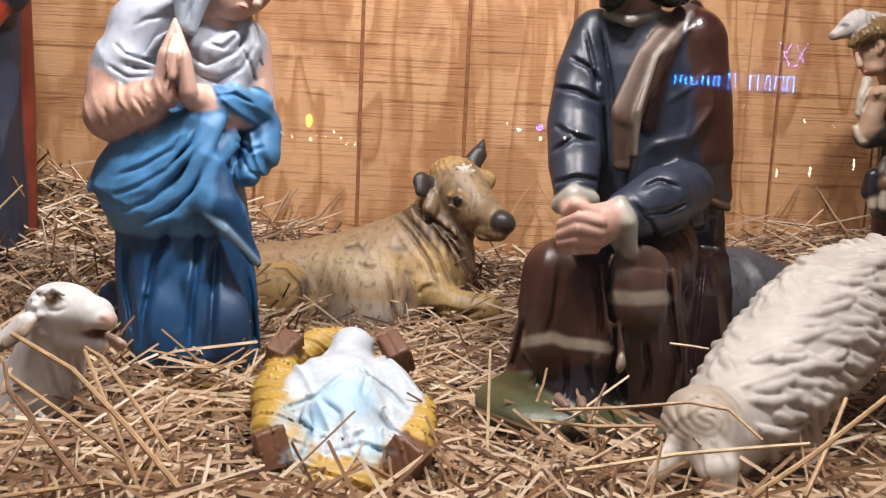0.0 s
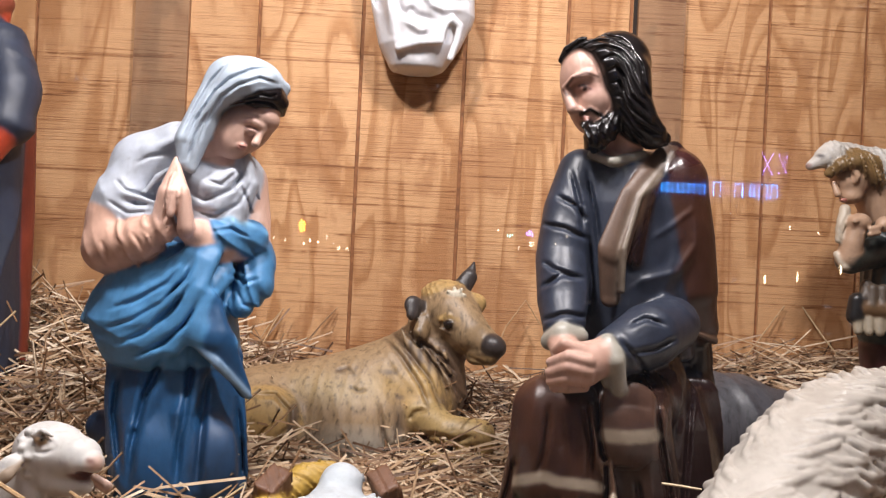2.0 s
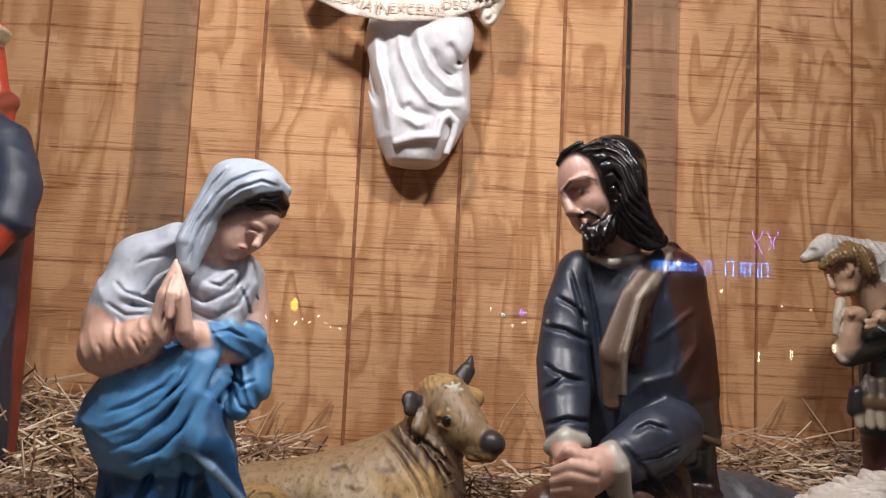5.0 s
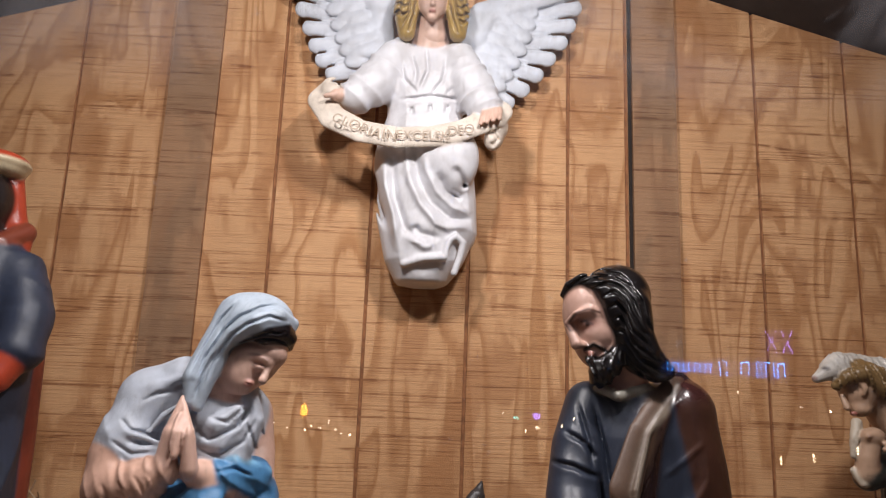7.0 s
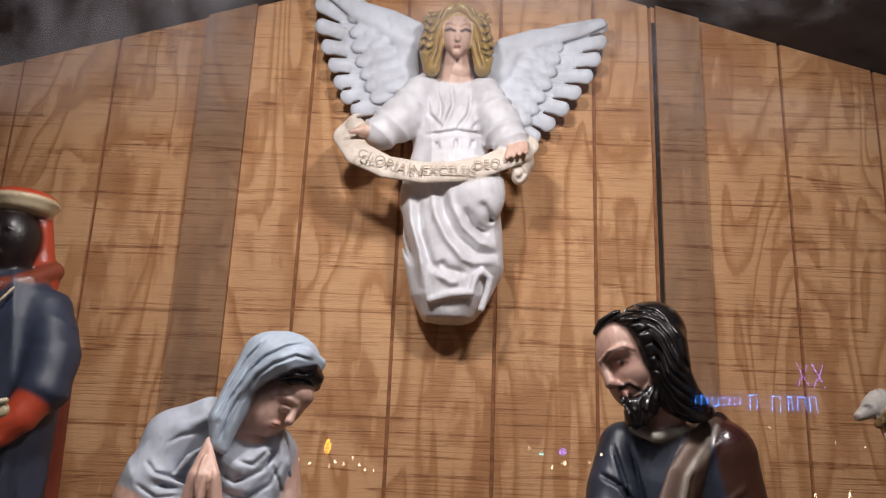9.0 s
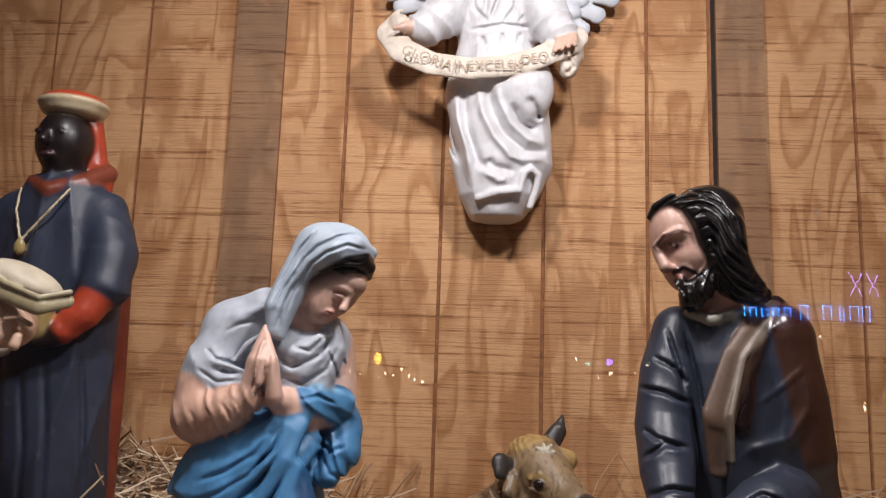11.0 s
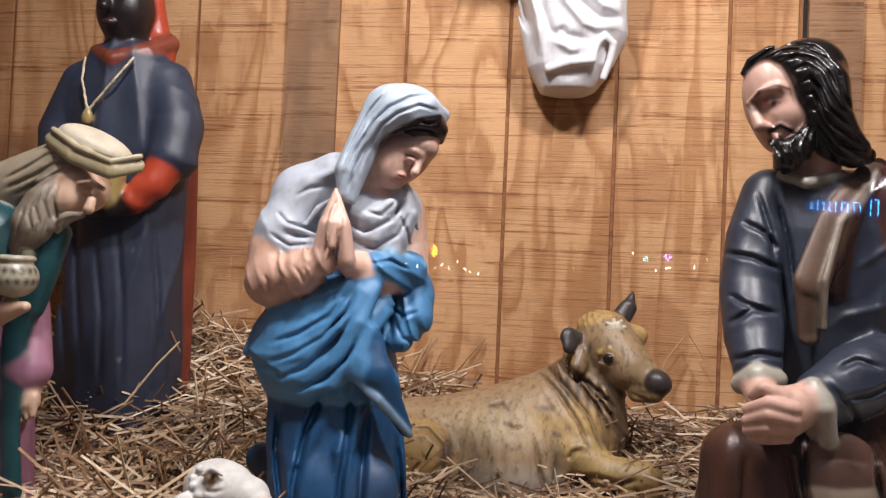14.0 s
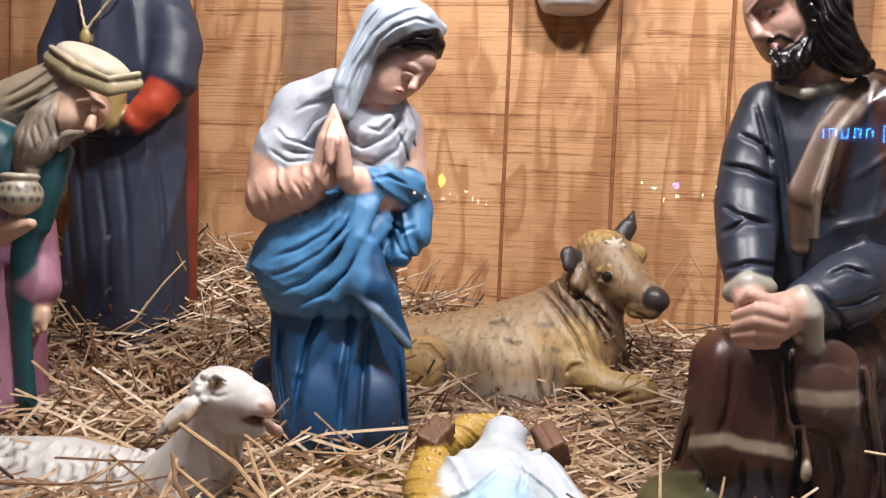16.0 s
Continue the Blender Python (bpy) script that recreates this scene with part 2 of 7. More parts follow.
def bed():
    nx, ny = 90, 50
    xs, ys = np.linspace(-2.6, 2.6, nx), np.linspace(FRONT + 0.03, WALL, ny)
    bm = bmesh.new()
    grid = [[bm.verts.new((x, y, float(ground_height(x, y)) - 0.012 + 0.012 * noise.noise((x * 9, y * 9, 0)))) for y in ys] for x in xs]
    for i in range(nx - 1):
        for j in range(ny - 1):
            bm.faces.new((grid[i][j], grid[i + 1][j], grid[i + 1][j + 1], grid[i][j + 1]))
    return bm


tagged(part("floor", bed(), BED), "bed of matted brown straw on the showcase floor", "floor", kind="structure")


# ---- clay: statues as blended volumes, turned into one skin ----
class Clay:
    def __init__(self, lo, hi, step):
        self.step = step
        self.axes = [np.arange(a, b + step, step, dtype=np.float32) for a, b in zip(lo, hi)]
        shape = [len(a) for a in self.axes]
        self.d = np.full(shape, 0.5, np.float32)
        self.c = np.zeros((*shape, 4), np.float32)

    def crop(self, lo, hi, pad):
        s = []
        for a, l, h in zip(self.axes, lo, hi):
            i, j = np.searchsorted(a, (l - pad, h + pad))
            s.append(slice(max(0, int(i) - 1), min(len(a), int(j) + 1)))
        s = tuple(s)
        return s, np.meshgrid(*[a[q] for a, q in zip(self.axes, s)], indexing="ij")

    def blend(self, s, d, colour, k, fold, p):
        if fold is not None:
            d = d + fold(*p)
        old = self.d[s].copy()
        if k <= 0:
            k = 0.002
        h = np.clip(0.5 + 0.5 * (old - d) / k, 0, 1)
        hc = np.clip(0.5 + (old - d) / min(max(k, 0.003), 0.005), 0, 1)[..., None]
        self.d[s] = old + (d - old) * h - k * h * (1 - h)
        self.c[s] = self.c[s] * (1 - hc) + np.array(colour, np.float32) * hc
        return self

    def ball(self, c, r, colour, k=0.01, turn=(0, 0, 0), fold=None):
        r = (r, r, r) if np.isscalar(r) else r
        m = max(r)
        s, p = self.crop([v - m for v in c], [v + m for v in c], k + 0.02)
        q = np.stack([a - b for a, b in zip(p, c)], -1)
        if any(turn):
            q = q @ np.array(Euler([radians(a) for a in turn]).to_matrix(), np.float32)
        r = np.array(r, np.float32)
        k0, k1 = np.linalg.norm(q / r, axis=-1), np.linalg.norm(q / r**2, axis=-1) + 1e-6
        return self.blend(s, k0 * (k0 - 1) / k1, colour, k, fold, p)

    def block(self, c, half, colour, k=0.003, turn=(0, 0, 0), fold=None, rnd=0.004):
        m = sum(half)
        s, p = self.crop([v - m for v in c], [v + m for v in c], k + 0.02)
        q = np.stack([a - b for a, b in zip(p, c)], -1) @ np.array(Euler([radians(a) for a in turn]).to_matrix(), np.float32)
        q = np.abs(q) - (np.array(half, np.float32) - rnd)
        d = np.linalg.norm(np.maximum(q, 0), axis=-1) + np.minimum(q.max(-1), 0) - rnd
        return self.blend(s, d, colour, k, fold, p)

    def tube(self, pts, radii, colour, k=0.01, fold=None, flat=None):
        """A run of tapering limbs through the points; flat: a direction and how much to squash it."""
        radii = [radii] * len(pts) if np.isscalar(radii) else radii
        pts = np.array(pts, np.float32)
        m = max(radii)
        s, p = self.crop(pts.min(0) - m, pts.max(0) + m, k + 0.02)
        q, best = np.stack(p, -1), None
        for a, b, ra, rb in zip(pts, pts[1:], radii, radii[1:]):
            ab = b - a
            o = q - a
            h = np.clip((o @ ab) / (ab @ ab), 0, 1)
            o = o - h[..., None] * ab
            if flat:
                v = np.array(flat[0], np.float32)
                v = v / np.linalg.norm(v)
                o = o + (o @ v)[..., None] * v * (1 / flat[1] - 1)
                d = (np.linalg.norm(o, axis=-1) - (ra + (rb - ra) * h)) * max(flat[1], 0.4)
            else:
                d = np.linalg.norm(o, axis=-1) - (ra + (rb - ra) * h)
            best = d if best is None else np.minimum(best, d)
        return self.blend(s, best, colour, k, fold, p)

    def loft(self, sections, colour, k=0.01, fold=None):
        """An upright body: rows of z, centre x, centre y, half width, half depth, from below up."""
        sec = np.array(sections, np.float32)
        z, cx, cy, rx, ry = sec.T
        lo = ((cx - rx).min(), (cy - ry).min(), z[0])
        hi = ((cx + rx).max(), (cy + ry).max(), z[-1])
        s, p = self.crop(lo, hi, k + 0.02)
        f = [np.interp(p[2], z, v) for v in (cx, cy, rx, ry)]
        n = np.sqrt(((p[0] - f[0]) / f[2]) ** 2 + ((p[1] - f[1]) / f[3]) ** 2)
        side = (n - 1) * np.minimum(f[2], f[3])
        cap = np.maximum(z[0] - p[2], p[2] - z[-1])
        rnd = 0.012
        d = np.minimum(np.maximum(side + rnd, cap + rnd), 0) + np.hypot(np.maximum(side + rnd, 0), np.maximum(cap + rnd, 0)) - rnd
        return self.blend(s, d.astype(np.float32), colour, k, fold, p)

    def cut(self, c, r, k=0.006, turn=(0, 0, 0)):
        m = max(r)
        s, p = self.crop([v - m for v in c], [v + m for v in c], k + 0.01)
        q = np.stack([a - b for a, b in zip(p, c)], -1) @ np.array(Euler([radians(a) for a in turn]).to_matrix(), np.float32)
        r = np.array(r, np.float32)
        k0, k1 = np.linalg.norm(q / r, axis=-1), np.linalg.norm(q / r**2, axis=-1) + 1e-6
        d, old = -k0 * (k0 - 1) / k1, self.d[s].copy()
        h = np.clip(0.5 - 0.5 * (old - d) / k, 0, 1)
        self.d[s] = old + (d - old) * h + k * h * (1 - h)
        return self

    def stroke(self, pts, pad):
        """Cells near a line drawn on the front, their distance from it as the street sees it, and the run along it."""
        pts = np.array(pts, np.float32)
        lo, hi = pts.min(0) - pad, pts.max(0) + pad
        lo[1], hi[1] = self.axes[1][0], hi[1] + 0.05
        s, p = self.crop(lo, hi, 0.004)
        u, w = p[0] / p[1], (p[2] - 0.47) / p[1]
        flat = np.stack([pts[:, 0] / pts[:, 1], (pts[:, 2] - 0.47) / pts[:, 1]], 1)
        best, run = None, None
        for i, (a, b) in enumerate(zip(flat, flat[1:])):
            ab = b - a
            h = np.clip(((u - a[0]) * ab[0] + (w - a[1]) * ab[1]) / (ab @ ab), 0, 1)
            d = np.hypot(u - a[0] - h * ab[0], w - a[1] - h * ab[1])
            if best is None:
                best, run = d, (i + h) / (len(flat) - 1)
            else:
                run = np.where(d < best, (i + h) / (len(flat) - 1), run)
                best = np.minimum(best, d)
        return s, p, best * p[1], run

    def etch(self, pts, width, depth, taper=True):
        """Carve a line into the front (depth above 0) or raise it (below 0), fading at its ends."""
        s, p, d, run = self.stroke(pts, 3 * width + 0.025)
        fade = np.clip(5 * run, 0, 1) * np.clip(5 * (1 - run), 0, 1) if taper else 1.0
        self.d[s] += (depth * fade * np.exp(-(d / width) ** 2)).astype(np.float32)
        return self

    def crease(self, pts, width, depth):
        """A fold: a sharp hollow with a soft swell on both sides."""
        self.etch(pts, 2.6 * width, -0.45 * depth)
        return self.etch(pts, width, 1.3 * depth)

    def brush(self, pts, width, colour, soft=0.002, fill=1.0):
        """A painted line on the front."""
        s, p, d, run = self.stroke(pts, width + 0.03)
        h = (fill * np.clip(0.5 + (width - d) / soft, 0, 1))[..., None]
        self.c[s] = self.c[s] * (1 - h) + np.array(colour, np.float32) * h
        return self

    def dye(self, c, r, colour, soft=0.003):
        """Paint alone, within an ellipsoid."""
        r = (r, r, r) if np.isscalar(r) else r
        s, p = self.crop([v - m for v, m in zip(c, r)], [v + m for v, m in zip(c, r)], 0.01)
        n = np.sqrt(sum(((a - b) / m) ** 2 for a, b, m in zip(p, c, r)))
        h = np.clip(0.5 + (1 - n) * min(r) / soft, 0, 1)[..., None]
        self.c[s] = self.c[s] * (1 - h) + np.array(colour, np.float32) * h
        return self

    def surface(self):
        d, c, step = self.d, self.c, self.step
        d[0], d[-1], d[:, 0], d[:, -1], d[:, :, 0], d[:, :, -1] = [0.1] * 6
        inside = d < 0
        n = [q - 1 for q in d.shape]
        total = np.zeros(n, np.int8)
        corners = [(i, j, k) for i in (0, 1) for j in (0, 1) for k in (0, 1)]
        for i, j, k in corners:
            total += inside[i:i + n[0], j:j + n[1], k:k + n[2]]
        cells = np.argwhere((total > 0) & (total < 8))
        index = np.full(n, -1, np.int32)
        index[tuple(cells.T)] = np.arange(len(cells))
        val = np.stack([d[cells[:, 0] + i, cells[:, 1] + j, cells[:, 2] + k] for i, j, k in corners], 1)
        place, count = np.zeros((len(cells), 3)), np.zeros(len(cells))
        for a in range(8):
            for b in range(a + 1, 8):
                if sum(abs(u - v) for u, v in zip(corners[a], corners[b])) != 1:
                    continue
                m = (val[:, a] < 0) != (val[:, b] < 0)
                t = val[m, a] / (val[m, a] - val[m, b])
                place[m] += np.array(corners[a]) + t[:, None] * (np.array(corners[b]) - np.array(corners[a]))
                count[m] += 1
        place /= count[:, None]
        near = 1 / (np.abs(val) + 0.2 * step)
        col = sum(near[:, q, None] * c[cells[:, 0] + i, cells[:, 1] + j, cells[:, 2] + k] for q, (i, j, k) in enumerate(corners)) / near.sum(1)[:, None]
        verts = np.stack([self.axes[q][0] + (cells[:, q] + place[:, q]) * step for q in range(3)], 1)
        quads = []
        for ax in range(3):
            u, v = (ax + 1) % 3, (ax + 2) % 3
            sl0, sl1 = [slice(1, m) for m in n], [slice(1, m) for m in n]
            sl0[ax], sl1[ax] = slice(0, n[ax]), slice(1, n[ax] + 1)
            a, b = inside[tuple(sl0)], inside[tuple(sl1)]
            off = np.ones(3, int)
            off[ax] = 0
            for mask, flip in ((a & ~b, False), (~a & b, True)):
                e = np.argwhere(mask) + off
                ring = []
                for du, dv in ((0, 0), (1, 0), (1, 1), (0, 1)):
                    f = e.copy()
                    f[:, u] -= du
                    f[:, v] -= dv
                    ring.append(index[tuple(f.T)])
                quads.append(np.stack(ring[::-1] if flip else ring, 1))
        return verts, np.concatenate(quads), col
    def skin(self, name, label, category, base, material=None, finer=()):
        """One mesh of this clay and of its finer-grained pieces."""
        verts, quads, col = self.surface()
        for piece in finer:
            v, q, k = piece.surface()
            verts, quads, col = np.concatenate([verts, v]), np.concatenate([quads, q + len(verts)]), np.concatenate([col, k])
        verts = verts - np.array(base)
        me = bpy.data.meshes.new(name)
        me.vertices.add(len(verts))
        me.vertices.foreach_set("co", verts.astype(np.float32).ravel())
        me.loops.add(quads.size)
        me.loops.foreach_set("vertex_index", quads.astype(np.int32).ravel())
        me.polygons.add(len(quads))
        me.polygons.foreach_set("loop_start", np.arange(0, quads.size, 4, dtype=np.int32))
        me.polygons.foreach_set("use_smooth", np.ones(len(quads), bool))
        me.update(calc_edges=True)
        me.validate()
        layer = me.color_attributes.new("paint", "FLOAT_COLOR", "POINT")
        layer.data.foreach_set("color", col.astype(np.float32).ravel())
        me.materials.append(material or PAINT)
        ob = new(name, me)
        ob.location = base
        return tagged(ob, label, category)


def wander(x, y, z, f=1.0):
    """A slow uneven drift, to keep folds from repeating."""
    return np.sin(9 * f * x + 1.3 * np.sin(7 * f * z) + 2) + np.sin(8 * f * y + 1.1 * np.sin(6 * f * x)) + np.sin(7 * f * z + 1.2 * np.sin(9 * f * y) + 1)


def drape(cx, cy, n, amp, phase=0.0, twist=0.0):
    """Upright folds round an axis, sharp in the hollows, uneven in depth."""
    def f(x, y, z):
        a = np.arctan2(y - cy, x - cx)
        w = n * a / 2 + twist * z + phase + 0.7 * wander(x, y, z)
        deep = 0.55 + 0.45 * np.sin(2.3 * a + 5 * z + phase)
        return amp * deep * (2.0 * np.abs(np.sin(w)) ** 0.75 - 1.2)
    return f


def pleat(direction, length, amp, wobble=0.8):
    """Folds that run across a direction, fading in and out."""
    v = np.array(direction, float)
    v = v / np.linalg.norm(v)

    def f(x, y, z):
        u = x * v[0] + y * v[1] + z * v[2]
        w = math.pi * u / length + 0.9 * wobble * wander(x, y, z, 1.4)
        deep = 0.5 + 0.5 * np.sin(3.3 * w * 0.21 + 11 * x + 9 * z)
        return amp * deep * (2.0 * np.abs(np.sin(w)) ** 0.75 - 1.2)
    return f


def fleece(amp, size=0.03, along=(1, 0, 0)):
    """Combed locks: ridges that wave down the flanks in overlapping tiers."""
    q = 2 * math.pi / size

    def f(x, y, z):
        u = along[0] * x + along[1] * y + along[2] * z
        v = along[0] * z - along[2] * x - 0.5 * y
        tier = np.mod(v / (2.6 * size) + 0.35 * np.sin(q * 0.23 * u) + 0.2 * np.sin(q * 0.1 * v), 1.0)
        ridge = np.sqrt(np.abs(np.sin(0.5 * q * u + 2.4 * np.sin(q * 0.16 * v + 0.6 * np.sin(q * 0.2 * u)) + 1.1 * np.sin(q * 0.07 * (u + v)))))
        return amp * (1.7 * ridge - 1.2 + 0.8 * tier - 0.4)
    return f


def tint(r, g, b, rough=0.35):
    return (r, g, b, rough)


SKIN, SKIN_RED = tint(0.66, 0.40, 0.29), tint(0.60, 0.25, 0.18)


# ---- statues ----
def kneeling_woman():
    white, veil, pink = tint(0.44, 0.475, 0.54, 0.5), tint(0.40, 0.47, 0.55, 0.5), tint(0.63, 0.385, 0.29, 0.5)
    sky, blue, navy, hair = tint(0.070, 0.230, 0.45, 0.48), tint(0.010, 0.066, 0.170, 0.5), tint(0.010, 0.045, 0.115, 0.55), tint(0.012, 0.008, 0.008, 0.2)
    skin = tint(0.68, 0.44, 0.35, 0.45)
    c = Clay((-0.76, 1.24, -0.09), (-0.22, 1.72, 0.86), 0.0030)
    # base, trailing robe, skirt
    c.ball((-0.40, 1.39, -0.05), (0.19, 0.15, 0.035), tint(0.42, 0.28, 0.05), 0.01, fold=pleat((1, 0.3, 0), 0.018, 0.002))
    c.tube([(-0.50, 1.52, 0.05), (-0.618, 1.580, 0.078)], [0.07, 0.032], navy, 0.02)
    c.loft([(-0.037, -0.427, 1.460, 0.116, 0.115), (0.028, -0.431, 1.460, 0.122, 0.115), (0.112, -0.436, 1.470, 0.121, 0.115), (0.184, -0.446, 1.480, 0.125, 0.110), (0.257, -0.459, 1.490, 0.128, 0.100)],
           blue, 0.01, drape(-0.43, 1.47, 9, 0.004, 0.6))
    c.ball((-0.348, 1.385, 0.060), (0.045, 0.04, 0.08), navy, 0.025)
    c.ball((-0.451, 1.380, 0.057), (0.06, 0.045, 0.085), blue, 0.025)
    c.tube([(-0.378, 1.400, 0.224), (-0.404, 1.370, 0.152), (-0.390, 1.360, 0.024)], [0.012, 0.016, 0.016], blue, 0.008)
    c.tube([(-0.431, 1.385, 0.224), (-0.475, 1.365, 0.129)], [0.014, 0.012], blue, 0.008)
    # chest
    c.ball((-0.425, 1.510, 0.508), (0.095, 0.075, 0.115), white, 0.015)
    # mantle drawn round the hips
    c.loft([(0.228, -0.454, 1.480, 0.121, 0.115), (0.258, -0.462, 1.480, 0.127, 0.122), (0.308, -0.476, 1.480, 0.134, 0.125), (0.359, -0.472, 1.485, 0.124, 0.115), (0.411, -0.459, 1.490, 0.107, 0.105), (0.449, -0.442, 1.500, 0.085, 0.090)],
           sky, 0.008, pleat((0.35, 0, 1), 0.05, 0.002, 0.2))
    # long folds that fan down from the left arm
    light = tint(0.12, 0.30, 0.52, 0.48)
    for run, w in ((((-0.592, 1.445, 0.304), (-0.557, 1.408, 0.277), (-0.485, 1.370, 0.269), (-0.422, 1.358, 0.303), (-0.381, 1.362, 0.371), (-0.360, 1.385, 0.428)), 0.013),
                   (((-0.588, 1.435, 0.331), (-0.535, 1.395, 0.311), (-0.469, 1.368, 0.317), (-0.414, 1.362, 0.365), (-0.378, 1.380, 0.418), (-0.358, 1.400, 0.448)), 0.012),
                   (((-0.576, 1.430, 0.357), (-0.518, 1.395, 0.348), (-0.464, 1.375, 0.358), (-0.414, 1.372, 0.402), (-0.383, 1.390, 0.437), (-0.369, 1.405, 0.457)), 0.010),
                   (((-0.556, 1.425, 0.383), (-0.503, 1.400, 0.382), (-0.451, 1.383, 0.400), (-0.411, 1.385, 0.435), (-0.392, 1.400, 0.456)), 0.009),
                   (((-0.544, 1.412, 0.249), (-0.475, 1.372, 0.245), (-0.420, 1.356, 0.266), (-0.381, 1.356, 0.315), (-0.363, 1.365, 0.362)), 0.011)):
        c.tube(run, [0.004] + [w] * (len(run) - 2) + [0.006], sky, 0.016)
    c.tube([(-0.608, 1.450, 0.303), (-0.588, 1.450, 0.346), (-0.569, 1.460, 0.378)], [0.010, 0.013, 0.012], light, 0.008)
    # fall of cloth from the arm, with its dark edge
    c.tube([(-0.355, 1.420, 0.398), (-0.379, 1.375, 0.356), (-0.371, 1.360, 0.296), (-0.335, 1.370, 0.278)], [0.02, 0.022, 0.03, 0.02], sky, 0.010, flat=((0.3, -1, 0), 0.6))
    c.tube([(-0.363, 1.370, 0.343), (-0.347, 1.360, 0.288), (-0.302, 1.390, 0.195)], [0.02, 0.026, 0.012], blue, 0.010, flat=((0.3, -1, 0), 0.6))
    c.tube([(-0.387, 1.352, 0.287), (-0.342, 1.350, 0.247), (-0.293, 1.385, 0.187)], [0.007, 0.008, 0.006], tint(0.16, 0.25, 0.36, 0.5), 0.004, flat=((0.3, -1, 0), 0.6))
    c.tube([(-0.312, 1.490, 0.429), (-0.310, 1.470, 0.378), (-0.328, 1.450, 0.338)], [0.034, 0.036, 0.022], sky, 0.012, pleat((1, 0, 0.35), 0.022, 0.004))
    # cape over the shoulders
    c.ball((-0.513, 1.500, 0.584), (0.075, 0.078, 0.062), white, 0.02, (0, 28, 0), pleat((1, 0.2, -0.9), 0.07, 0.003, 0.4))
    c.tube([(-0.465, 1.480, 0.626), (-0.528, 1.490, 0.595)], [0.048, 0.052], white, 0.02)
    c.tube([(-0.529, 1.480, 0.584), (-0.554, 1.440, 0.516)], [0.052, 0.050], white, 0.02, pleat((0.9, 0.1, 0.6), 0.06, 0.0025, 0.4))
    c.tube([(-0.573, 1.420, 0.501), (-0.513, 1.395, 0.490), (-0.469, 1.400, 0.499)], [0.010, 0.011, 0.010], white, 0.012)
    c.ball((-0.360, 1.530, 0.565), (0.047, 0.06, 0.066), white, 0.02, fold=pleat((1, 0, 0.6), 0.05, 0.002))
    c.ball((-0.395, 1.450, 0.527), (0.07, 0.05, 0.075), white, 0.025)
    c.tube([(-0.340, 1.450, 0.611), (-0.322, 1.440, 0.560), (-0.338, 1.430, 0.499)], [0.016, 0.018, 0.014], white, 0.016)
    c.tube([(-0.424, 1.420, 0.563), (-0.385, 1.405, 0.550), (-0.351, 1.420, 0.577)], [0.010, 0.012, 0.010], white, 0.012)
    for run in (((-0.574, 1.420, 0.540), (-0.521, 1.398, 0.529), (-0.468, 1.395, 0.515)), ((-0.563, 1.410, 0.511), (-0.514, 1.395, 0.503), (-0.473, 1.395, 0.500)), ((-0.554, 1.450, 0.594), (-0.504, 1.430, 0.612), (-0.456, 1.430, 0.633)), ((-0.498, 1.400, 0.533), (-0.475, 1.405, 0.564), (-0.447, 1.410, 0.586)),
                ((-0.414, 1.412, 0.558), (-0.380, 1.408, 0.543), (-0.349, 1.420, 0.575)), ((-0.405, 1.408, 0.522), (-0.371, 1.404, 0.516), (-0.339, 1.420, 0.553)), ((-0.339, 1.475, 0.599), (-0.317, 1.470, 0.558), (-0.311, 1.480, 0.538))):
        c.tube(run, [0.003, 0.0065, 0.003], white, 0.014)
    # sleeves and forearms
    c.tube([(-0.562, 1.435, 0.487), (-0.561, 1.420, 0.435)], [0.047, 0.044], pink, 0.008)
    c.tube([(-0.559, 1.420, 0.434), (-0.495, 1.385, 0.450), (-0.455, 1.375, 0.473)], [0.044, 0.038, 0.027], pink, 0.015, pleat((1, 0, 0.55), 0.024, 0.0035, 0.5))
    c.tube([(-0.344, 1.540, 0.572), (-0.329, 1.525, 0.503), (-0.321, 1.500, 0.458), (-0.365, 1.430, 0.447), (-0.406, 1.390, 0.469)], [0.034, 0.032, 0.030, 0.034, 0.023], tint(0.72, 0.46, 0.36, 0.5), 0.012)
    c.tube([(-0.365, 1.420, 0.462), (-0.324, 1.465, 0.462), (-0.310, 1.480, 0.440)], [0.034, 0.036, 0.026], sky, 0.006, pleat((1, 0, 1), 0.026, 0.004))
    c.tube([(-0.400, 1.420, 0.490), (-0.346, 1.420, 0.491), (-0.298, 1.460, 0.471)], [0.008, 0.011, 0.009], tint(0.22, 0.48, 0.70, 0.4), 0.008)
    # praying hands
    c.tube([(-0.458, 1.372, 0.476), (-0.447, 1.370, 0.531), (-0.439, 1.385, 0.593)], [0.022, 0.022, 0.007], skin, 0.008, flat=((1, 0.3, 0), 0.75))
    c.tube([(-0.411, 1.365, 0.478), (-0.419, 1.360, 0.530), (-0.434, 1.380, 0.583)], [0.022, 0.021, 0.007], skin, 0.002, flat=((1, 0.3, 0), 0.7))
    c.tube([(-0.434, 1.345, 0.500), (-0.433, 1.345, 0.536), (-0.433, 1.360, 0.565)], [0.009, 0.008, 0.006], skin, 0.002)
